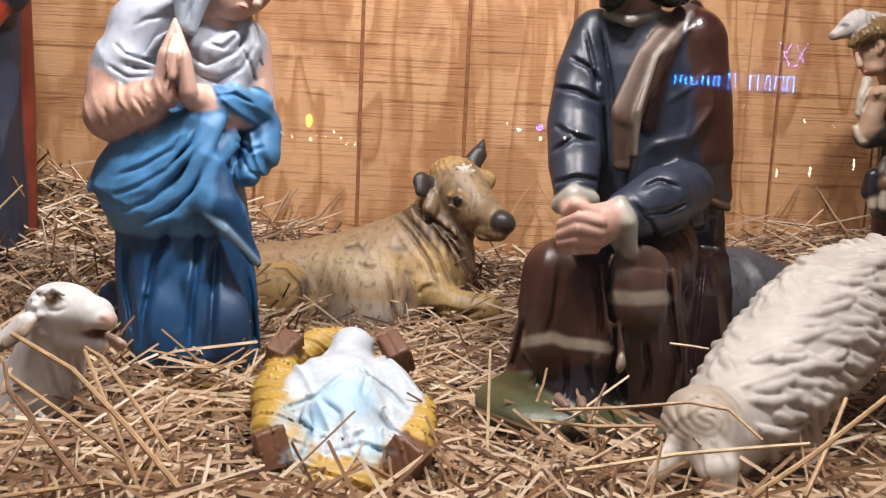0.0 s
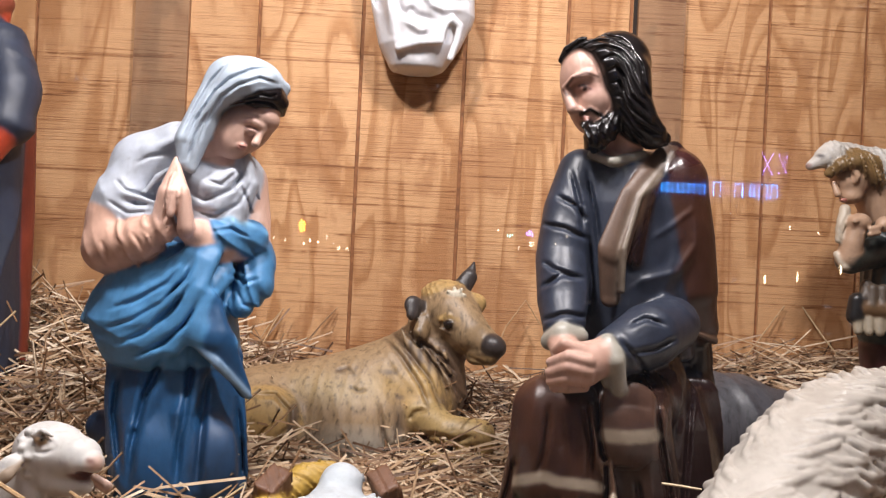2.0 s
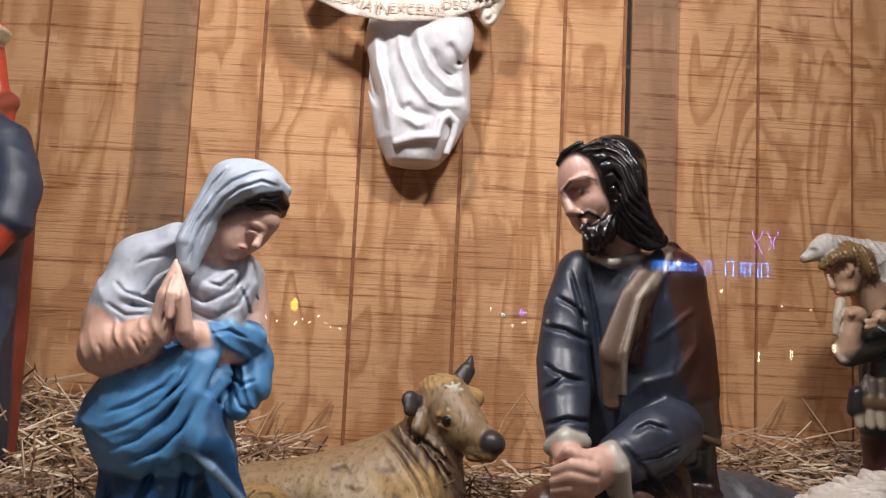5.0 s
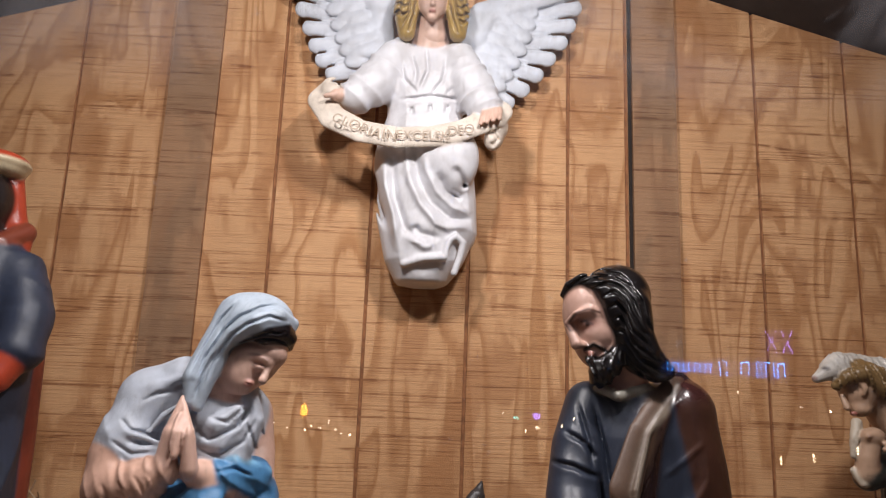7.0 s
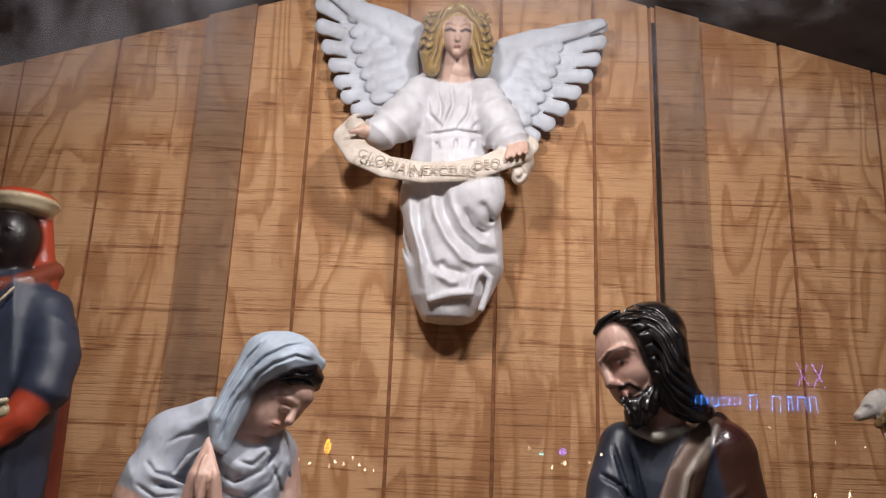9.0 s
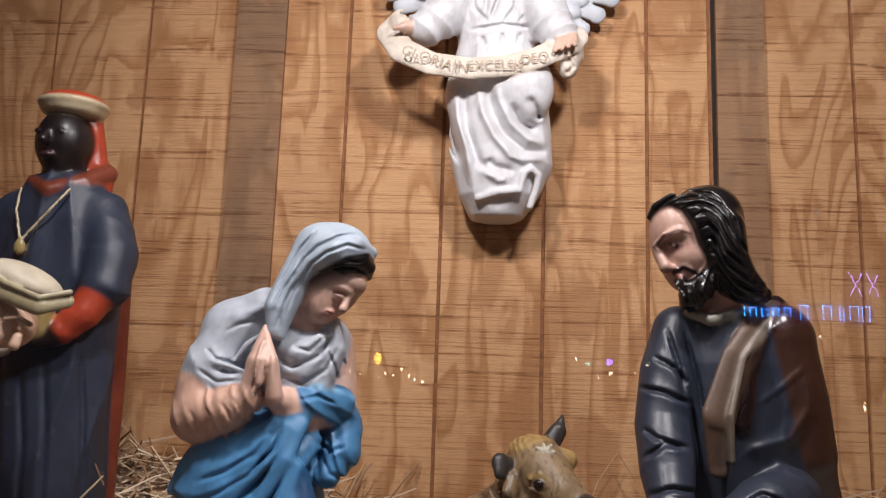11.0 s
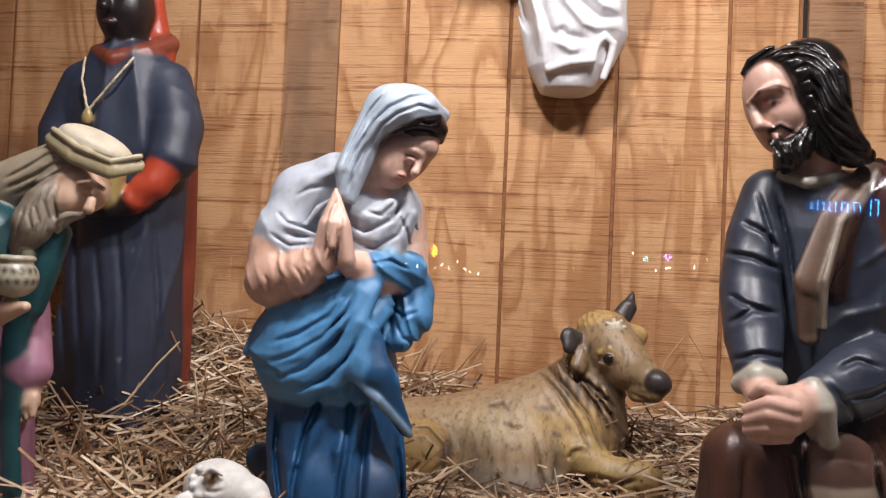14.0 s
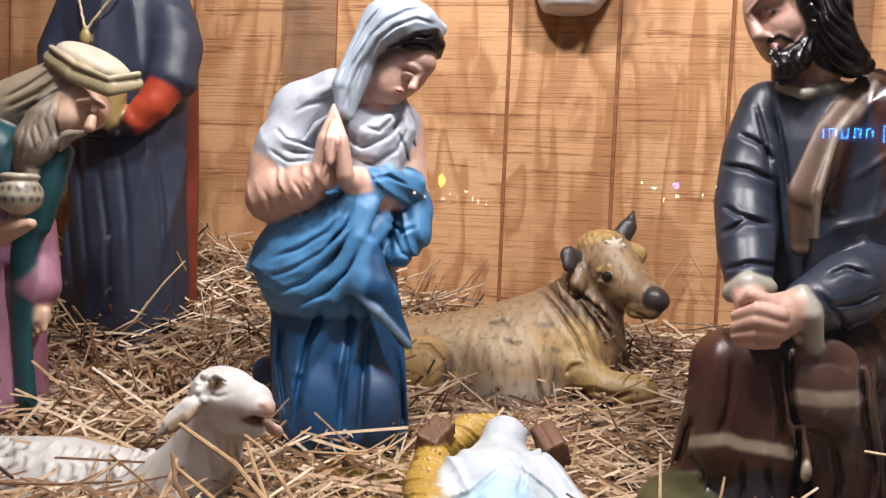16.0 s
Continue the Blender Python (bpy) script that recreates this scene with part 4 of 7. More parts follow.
    h.brush([(0.2300, 1.3350, 0.7480), (0.2400, 1.3350, 0.7640), (0.2630, 1.3350, 0.7730), (0.2830, 1.3350, 0.7670)], 0.0021, tint(0.09, 0.042, 0.03), 0.002)
    h.brush([(0.2250, 1.3450, 0.7440), (0.2330, 1.3450, 0.7340)], 0.0018, tint(0.09, 0.042, 0.03), 0.002)
    h.tube([(0.2600, 1.3460, 0.6990), (0.2690, 1.3420, 0.6950)], [0.0045, 0.0045], tint(0.30, 0.13, 0.10, 0.35), 0.006)
    curl, beard = fleece(0.0024, 0.014), tint(0.007, 0.005, 0.005, 0.26)
    h.ball((0.3330, 1.4250, 0.8080), (0.062, 0.076, 0.062), hair, 0.004, (0, 12, 0))
    h.tube([(0.2250, 1.3800, 0.8030), (0.2340, 1.3680, 0.8170), (0.2570, 1.3560, 0.8270), (0.2830, 1.3420, 0.8170), (0.3010, 1.3330, 0.7880), (0.3110, 1.3360, 0.7530), (0.3180, 1.3420, 0.7250)], [0.005, 0.009, 0.012, 0.015, 0.016, 0.015, 0.011], hair, 0.008)
    h.tube([(0.3410, 1.3720, 0.7800), (0.3420, 1.3560, 0.7320), (0.3590, 1.3500, 0.6980), (0.3840, 1.3520, 0.6760), (0.4050, 1.3560, 0.6700)], [0.042, 0.040, 0.034, 0.026, 0.014], hair, 0.012)
    h.tube([(0.3140, 1.3460, 0.7320), (0.3180, 1.3500, 0.7060), (0.3040, 1.3460, 0.6780), (0.2870, 1.3380, 0.6630)], [0.009, 0.017, 0.021, 0.021], beard, 0.008, curl)
    h.ball((0.2830, 1.3420, 0.6600), (0.019, 0.020, 0.022), beard, 0.010, fold=curl)
    h.brush([(0.2570, 1.3350, 0.7020), (0.2720, 1.3350, 0.7110), (0.2900, 1.3350, 0.7020), (0.3030, 1.3350, 0.6890)], 0.0042, beard, 0.004)
    h.etch([(0.2570, 1.3350, 0.7020), (0.2720, 1.3350, 0.7110), (0.2900, 1.3350, 0.7020)], 0.004, -0.003)
    h.brush([(0.2620, 1.3350, 0.6850), (0.2740, 1.3350, 0.6840), (0.2910, 1.3350, 0.6880)], 0.0060, beard, 0.004)
    h.tube([(0.2640, 1.3400, 0.6840), (0.2740, 1.3320, 0.6780), (0.2900, 1.3320, 0.6810)], [0.006, 0.009, 0.010], beard, 0.008, curl)
    for run in ([(0.2260, 1.3400, 0.8050), (0.2490, 1.3400, 0.8250), (0.2820, 1.3400, 0.8400), (0.3200, 1.3400, 0.8350), (0.3440, 1.3400, 0.8170)], [(0.2460, 1.3400, 0.8140), (0.2720, 1.3400, 0.8280), (0.3060, 1.3400, 0.8320), (0.3370, 1.3400, 0.8170), (0.3560, 1.3400, 0.7870)], [(0.2630, 1.3300, 0.8070), (0.2910, 1.3300, 0.8180), (0.3180, 1.3300, 0.8130), (0.3390, 1.3300, 0.7910), (0.3540, 1.3300, 0.7550)], [(0.2820, 1.3300, 0.7920), (0.3050, 1.3300, 0.8040), (0.3250, 1.3300, 0.7930), (0.3370, 1.3300, 0.7670), (0.3550, 1.3300, 0.7380), (0.3690, 1.3300, 0.7250)], [(0.2950, 1.3300, 0.7740), (0.3120, 1.3300, 0.7840), (0.3270, 1.3300, 0.7670), (0.3360, 1.3300, 0.7400), (0.3590, 1.3300, 0.7210), (0.3770, 1.3300, 0.6990)], [(0.3030, 1.3300, 0.7550), (0.3170, 1.3300, 0.7610), (0.3280, 1.3300, 0.7400), (0.3420, 1.3300, 0.7140), (0.3700, 1.3300, 0.6950), (0.3910, 1.3300, 0.6800)], [(0.3120, 1.3400, 0.7370), (0.3250, 1.3400, 0.7380), (0.3350, 1.3400, 0.7150), (0.3530, 1.3400, 0.6920), (0.3840, 1.3400, 0.6770), (0.4050, 1.3400, 0.6720)], [(0.3220, 1.3400, 0.7180), (0.3320, 1.3400, 0.7050), (0.3500, 1.3400, 0.6790), (0.3750, 1.3400, 0.6600)], [(0.3440, 1.3400, 0.8140), (0.3570, 1.3400, 0.7910), (0.3640, 1.3400, 0.7610), (0.3770, 1.3400, 0.7340)], [(0.3330, 1.3400, 0.6910), (0.3440, 1.3400, 0.6720), (0.3610, 1.3400, 0.6560)]):
        h.crease(run, 0.0030, 0.0048)
    return c.skin("statue_of_seated_man", "glossy painted bearded man in dark robes with folded hands", "statue", (0.33, 1.3, -0.07), finer=(h,))


def lying_ox():
    hide, ochre, belly, dark = tint(0.31, 0.21, 0.115, 0.5), tint(0.43, 0.28, 0.11, 0.48), tint(0.42, 0.37, 0.30, 0.55), tint(0.045, 0.036, 0.034, 0.42)
    c = Clay((-0.56, 1.72, -0.10), (0.27, 2.28, 0.47), 0.0040)
    rib = pleat((1, 0, -0.25), 0.035, 0.0016, 0.8)
    c.tube([(-0.36, 2.02, 0.03), (-0.20, 2.03, 0.055), (-0.05, 2.04, 0.075)], [0.115, 0.125, 0.13], hide, 0.03, rib)
    c.ball((-0.16, 1.955, 0.005), (0.17, 0.085, 0.095), hide, 0.05, fold=rib)
    for i in range(7):
        c.tube([(-0.27 + 0.034 * i, 1.945, 0.115), (-0.255 + 0.034 * i, 1.915, 0.06), (-0.235 + 0.034 * i, 1.90, 0.0)], [0.005, 0.008, 0.006], tint(0.33, 0.25, 0.15, 0.5), 0.012)
    c.ball((-0.40, 1.99, 0.03), (0.11, 0.12, 0.105), hide, 0.04)
    c.ball((-0.355, 1.905, 0.025), (0.095, 0.06, 0.082), ochre, 0.02, (0, 20, 0))
    c.tube([(-0.42, 1.88, -0.03), (-0.30, 1.85, -0.045), (-0.22, 1.85, -0.05)], [0.04, 0.032, 0.02], ochre, 0.015)
    c.ball((-0.215, 1.85, -0.048), (0.03, 0.022, 0.018), dark, 0.006)
    c.ball((-0.09, 2.05, 0.155), (0.14, 0.09, 0.06), hide, 0.04, (0, -18, 0))
    c.ball((0.005, 1.975, 0.075), (0.085, 0.075, 0.095), ochre, 0.035, (0, 15, 0))
    crease = pleat((0.75, 0, 0.65), 0.026, 0.0032, 0.5)
    c.tube([(-0.02, 2.05, 0.12), (0.03, 2.045, 0.21), (0.055, 2.04, 0.285)], [0.115, 0.085, 0.07], tint(0.22, 0.145, 0.08, 0.5), 0.04, crease)
    c.tube([(0.075, 2.0, 0.21), (0.085, 1.985, 0.10), (0.075, 1.98, 0.03)], [0.04, 0.042, 0.03], tint(0.10, 0.06, 0.035, 0.4), 0.03, crease)
    # head
    c.ball((0.069, 2.040, 0.311), (0.068, 0.062, 0.066), hide, 0.03)
    c.tube([(0.082, 2.000, 0.301), (0.124, 1.965, 0.257), (0.170, 1.945, 0.230)], [0.064, 0.052, 0.036], hide, 0.02)
    c.ball((0.059, 2.030, 0.351), (0.056, 0.052, 0.032), ochre, 0.015, fold=fleece(0.003, 0.02))
    c.ball((0.140, 2.020, 0.327), (0.028, 0.03, 0.026), ochre, 0.02)
    for i in range(7):
        a = 2 * math.pi * i / 7
        x, y, z = (0.086, 1.960, 0.350)
        c.tube([(x, y, z), (x + 0.021 * math.cos(a), y + 0.004, z + 0.017 * math.sin(a))], [0.006, 0.0055], tint(0.62, 0.56, 0.44, 0.5), 0.002)
    c.ball((0.181, 1.925, 0.231), (0.034, 0.032, 0.029), dark, 0.006, (0, 25, 0))
    c.tube([(0.175, 1.925, 0.203), (0.139, 1.945, 0.202)], [0.020, 0.022], tint(0.26, 0.17, 0.075, 0.42), 0.012)
    c.dye((0.150, 1.915, 0.209), (0.03, 0.02, 0.0028), tint(0.07, 0.04, 0.025))
    c.ball((0.072, 1.936, 0.279), (0.015, 0.012, 0.0105), tint(0.020, 0.013, 0.011, 0.15), 0.003)
    c.tube([(0.049, 1.945, 0.287), (0.071, 1.938, 0.300), (0.095, 1.940, 0.290)], [0.0045, 0.006, 0.0045], ochre, 0.005)
    c.tube([(0.050, 1.945, 0.266), (0.073, 1.940, 0.259), (0.095, 1.943, 0.269)], [0.004, 0.005, 0.004], hide, 0.004)
    c.tube([(0.016, 2.000, 0.303), (-0.019, 1.970, 0.319), (-0.020, 1.955, 0.297)], [0.020, 0.024, 0.016], dark, 0.006, flat=((0.5, -1, 0.2), 0.6))
    c.tube([(0.012, 1.975, 0.279), (0.004, 1.955, 0.253), (-0.009, 1.950, 0.243)], [0.022, 0.020, 0.008], tint(0.20, 0.13, 0.065, 0.4), 0.006, flat=((0.4, -1, 0.2), 0.7))
    c.tube([(0.101, 2.060, 0.357), (0.123, 2.070, 0.391), (0.135, 2.080, 0.428)], [0.026, 0.022, 0.005], dark, 0.006, flat=((0, 1, 0), 0.7))
    for i in range(6):
        c.tube([(-0.045 + 0.022 * i, 1.978 - 0.006 * i, 0.262 - 0.012 * i), (-0.015 + 0.020 * i, 1.955 - 0.004 * i, 0.185 - 0.012 * i), (0.03 + 0.013 * i, 1.952, 0.115 - 0.012 * i)], [0.004, 0.006, 0.004], hide, 0.008)
    # shade between the neck folds and at the limb joints, dyed in
    for i in range(5):
        c.dye((-0.02 + 0.024 * i, 1.955, 0.215 - 0.014 * i), (0.006, 0.035, 0.055), tint(0.085, 0.050, 0.028, 0.5), 0.006)
    for px, py, pz in ((-0.285, 1.86, 0.06), (-0.29, 1.86, 0.01), (-0.04, 1.90, 0.02), (0.065, 1.93, 0.06)):
        c.dye((px, py, pz), (0.012, 0.06, 0.05), tint(0.12, 0.08, 0.05, 0.5), 0.012)
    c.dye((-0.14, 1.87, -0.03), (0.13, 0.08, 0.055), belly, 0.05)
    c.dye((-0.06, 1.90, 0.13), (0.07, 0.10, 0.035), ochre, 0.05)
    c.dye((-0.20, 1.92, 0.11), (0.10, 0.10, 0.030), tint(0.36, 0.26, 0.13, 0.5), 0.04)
    for px, py, pz, rx in ((-0.07, 1.90, 0.155, 0.02), (-0.04, 1.90, 0.10, 0.012), (-0.19, 1.92, 0.15, 0.014)):
        c.dye((px, py, pz), (rx, 0.08, 0.006), tint(0.15, 0.10, 0.06, 0.5), 0.006)
    # forelegs
    c.tube([(0.0, 1.94, 0.06), (0.075, 1.87, 0.035), (0.155, 1.85, 0.03)], [0.05, 0.036, 0.034], tint(0.37, 0.255, 0.105, 0.48), 0.02)
    c.tube([(0.15, 1.85, 0.03), (0.165, 1.85, -0.01), (0.09, 1.83, -0.035), (0.03, 1.83, -0.035)], [0.034, 0.030, 0.025, 0.024], ochre, 0.012)
    c.ball((0.005, 1.83, -0.04), (0.03, 0.026, 0.02), dark, 0.006)
    c.tube([(0.10, 2.02, 0.0), (0.17, 1.99, 0.005)], [0.04, 0.03], ochre, 0.02)
    # folds of the neck, joints of the legs, scars; shade of the hollows brushed on in umber
    umber_shade = tint(0.075, 0.042, 0.024, 0.5)
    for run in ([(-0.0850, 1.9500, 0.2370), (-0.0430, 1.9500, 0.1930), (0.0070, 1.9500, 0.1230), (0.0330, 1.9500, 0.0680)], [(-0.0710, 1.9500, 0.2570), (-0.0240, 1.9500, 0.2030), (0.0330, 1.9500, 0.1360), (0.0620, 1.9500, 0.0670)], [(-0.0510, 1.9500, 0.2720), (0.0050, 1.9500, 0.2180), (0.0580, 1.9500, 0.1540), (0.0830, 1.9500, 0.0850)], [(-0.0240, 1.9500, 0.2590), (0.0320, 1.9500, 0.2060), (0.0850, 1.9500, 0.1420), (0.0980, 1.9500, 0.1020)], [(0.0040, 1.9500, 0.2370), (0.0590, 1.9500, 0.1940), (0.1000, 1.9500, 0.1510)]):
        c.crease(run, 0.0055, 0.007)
        c.brush(run, 0.0030, umber_shade, 0.006, 0.75)
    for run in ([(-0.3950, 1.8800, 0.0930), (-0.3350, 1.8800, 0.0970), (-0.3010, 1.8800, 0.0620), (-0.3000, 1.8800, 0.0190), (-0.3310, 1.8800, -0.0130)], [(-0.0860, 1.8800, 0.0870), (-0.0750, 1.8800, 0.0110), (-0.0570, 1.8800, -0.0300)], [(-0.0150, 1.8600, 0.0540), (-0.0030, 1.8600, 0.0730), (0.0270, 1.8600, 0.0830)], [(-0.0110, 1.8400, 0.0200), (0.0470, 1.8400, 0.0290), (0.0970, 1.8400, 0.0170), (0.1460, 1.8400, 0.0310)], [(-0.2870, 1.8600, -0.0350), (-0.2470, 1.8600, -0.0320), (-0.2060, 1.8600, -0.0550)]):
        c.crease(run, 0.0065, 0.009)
        c.brush(run, 0.0035, umber_shade, 0.008, 0.5)
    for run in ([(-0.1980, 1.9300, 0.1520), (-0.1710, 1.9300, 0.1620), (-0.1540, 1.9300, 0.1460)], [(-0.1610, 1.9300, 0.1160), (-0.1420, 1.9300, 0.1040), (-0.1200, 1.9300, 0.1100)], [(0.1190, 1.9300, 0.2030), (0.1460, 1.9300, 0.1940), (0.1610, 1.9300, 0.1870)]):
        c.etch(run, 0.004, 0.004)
        c.brush(run, 0.0022, umber_shade, 0.003, 0.8)
    for i in range(6):
        c.etch([(-0.235 + 0.036 * i, 1.90, 0.12), (-0.225 + 0.036 * i, 1.89, 0.07), (-0.215 + 0.036 * i, 1.88, 0.02)], 0.008, -0.0016)
    c.brush([(0.0380, 1.9500, 0.2900), (0.0640, 1.9500, 0.3020), (0.0970, 1.9500, 0.2870)], 0.0024, ochre, 0.003)
    c.brush([(0.0470, 1.9500, 0.2710), (0.0740, 1.9500, 0.2620), (0.0940, 1.9500, 0.2680)], 0.0024, umber_shade, 0.003)
    # shading of the cheek by the ear, put into the paint
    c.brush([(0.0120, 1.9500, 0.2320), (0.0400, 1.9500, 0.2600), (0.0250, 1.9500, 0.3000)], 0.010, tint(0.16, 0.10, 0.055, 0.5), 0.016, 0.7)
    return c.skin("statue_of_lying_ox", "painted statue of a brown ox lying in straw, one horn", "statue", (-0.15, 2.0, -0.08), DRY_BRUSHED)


def lying_lamb():
    wool, under, pink = tint(0.60, 0.585, 0.56, 0.55), tint(0.33, 0.25, 0.18, 0.5), tint(0.55, 0.38, 0.31, 0.45)
    c = Clay((-1.12, 1.0, -0.14), (-0.37, 1.36, 0.22), 0.0027)
    c.tube([(-1.0, 1.21, -0.06), (-0.82, 1.20, -0.05), (-0.64, 1.19, -0.055)], [0.08, 0.085, 0.075], wool, 0.02)
    c.tube([(-0.62, 1.17, -0.04), (-0.554, 1.150, 0.044), (-0.530, 1.140, 0.112)], [0.075, 0.054, 0.044], wool, 0.02)
    # crescent locks on the flank
    r = random.Random(8)
    for i in range(17):
        for j in range(6):
            x, a = -1.05 + 0.027 * i + r.uniform(-0.007, 0.007) + 0.013 * (j % 2), math.radians(82 - 23 * j + r.uniform(-6, 6))
            run = []
            for dx, da in ((0.0, 0.0), (0.013, -0.10), (0.015, -0.24), (0.006, -0.36)):
                run.append((x + dx, 1.20 - 0.086 * math.cos(a + da), -0.052 + 0.084 * math.sin(a + da)))
            c.tube(run, [0.002, 0.0062, 0.0055, 0.002], wool, 0.004)
    for i in range(8):
        x, y, z = (-0.585 + 0.012 * (i % 4) * 1.3, 1.098 - 0.002 * (i % 3), 0.005 - 0.022 * (i // 4) - 0.006 * (i % 3))
        c.tube([(x, y, z), (x + 0.010, y - 0.004, z - 0.010), (x + 0.006, y - 0.002, z - 0.026)], [0.003, 0.006, 0.002], wool, 0.005)
    # head with open mouth
    c.ball((-0.520, 1.135, 0.146), (0.048, 0.045, 0.040), wool, 0.015, (0, 12, 0))
    c.tube([(-0.496, 1.120, 0.145), (-0.461, 1.100, 0.147), (-0.443, 1.090, 0.143)], [0.037, 0.028, 0.018], wool, 0.014)
    c.ball((-0.437, 1.084, 0.145), (0.012, 0.013, 0.011), pink, 0.006)
    c.tube([(-0.502, 1.115, 0.113), (-0.466, 1.100, 0.106), (-0.448, 1.092, 0.110)], [0.024, 0.014, 0.010], wool, 0.010)
    c.cut((-0.440, 1.075, 0.127), (0.022, 0.020, 0.0062), 0.003, (0, 14, 0))
    c.dye((-0.448, 1.085, 0.125), (0.024, 0.026, 0.0080), tint(0.14, 0.045, 0.035))
    c.dye((-0.436, 1.070, 0.151), (0.0055, 0.014, 0.0026), tint(0.20, 0.09, 0.07))
    c.ball((-0.513, 1.094, 0.171), (0.0105, 0.0085, 0.0080), tint(0.34, 0.22, 0.12, 0.12), 0.002)
    c.dye((-0.508, 1.085, 0.174), (0.0050, 0.0060, 0.0052), tint(0.01, 0.008, 0.008, 0.1), 0.002)
    c.tube([(-0.525, 1.092, 0.176), (-0.510, 1.089, 0.185), (-0.498, 1.092, 0.177)], [0.0028, 0.0040, 0.0026], wool, 0.003)
    # ears
    c.tube([(-0.535, 1.098, 0.148), (-0.547, 1.082, 0.137), (-0.567, 1.074, 0.117), (-0.588, 1.070, 0.097)], [0.009, 0.0145, 0.0135, 0.003], wool, 0.004, flat=((0.5, -1, 0.3), 0.45))
    c.tube([(-0.533, 1.084, 0.142), (-0.545, 1.071, 0.127), (-0.563, 1.067, 0.112), (-0.581, 1.066, 0.099)], [0.003, 0.0085, 0.008, 0.002], under, 0.002, flat=((0.5, -1, 0.3), 0.5))
    c.tube([(-0.449, 1.125, 0.109), (-0.433, 1.120, 0.102)], [0.010, 0.011], pink, 0.004, flat=((0, 1, 0.4), 0.5))
    for x, y, z in ((-0.542, 1.100, 0.168), (-0.535, 1.104, 0.179), (-0.539, 1.094, 0.159), (-0.528, 1.090, 0.148), (-0.530, 1.096, 0.122)):
        c.ball((x, y, z), (0.0065, 0.0065, 0.0055), wool, 0.004)
    c.tube([(-0.60, 1.12, -0.09), (-0.50, 1.08, -0.10)], [0.04, 0.028], wool, 0.02)
    for run in ([(-0.5140, 1.0850, 0.1740), (-0.5080, 1.0850, 0.1800), (-0.4980, 1.0850, 0.1790), (-0.4860, 1.0850, 0.1640)], [(-0.5130, 1.0850, 0.1700), (-0.5050, 1.0850, 0.1650), (-0.4950, 1.0850, 0.1680)]):
        c.brush(run, 0.0008, tint(0.14, 0.085, 0.06), 0.0012, 0.7)
    c.crease([(-0.5220, 1.0900, 0.1560), (-0.5080, 1.0900, 0.1530), (-0.4920, 1.0900, 0.1590)], 0.003, 0.003)
    c.brush([(-0.4440, 1.0800, 0.1490), (-0.4380, 1.0800, 0.1450), (-0.4320, 1.0800, 0.1440)], 0.0016, tint(0.20, 0.09, 0.07), 0.0015)
    for run in ([(-0.5160, 1.1000, 0.1030), (-0.5100, 1.1000, 0.0800), (-0.4980, 1.1000, 0.0580), (-0.4890, 1.1000, 0.0350)], [(-0.5010, 1.1000, 0.0970), (-0.4980, 1.1000, 0.0710), (-0.4860, 1.1000, 0.0480)], [(-0.5260, 1.1000, 0.0730), (-0.5170, 1.1000, 0.0470), (-0.5080, 1.1000, 0.0280)], [(-0.4880, 1.1000, 0.0880), (-0.4850, 1.1000, 0.0680), (-0.4760, 1.1000, 0.0490)]):
        c.crease(run, 0.004, 0.006)
    return c.skin("statue_of_lying_lamb", "white painted lamb statue lying in straw, mouth open", "statue", (-0.75, 1.18, -0.12))


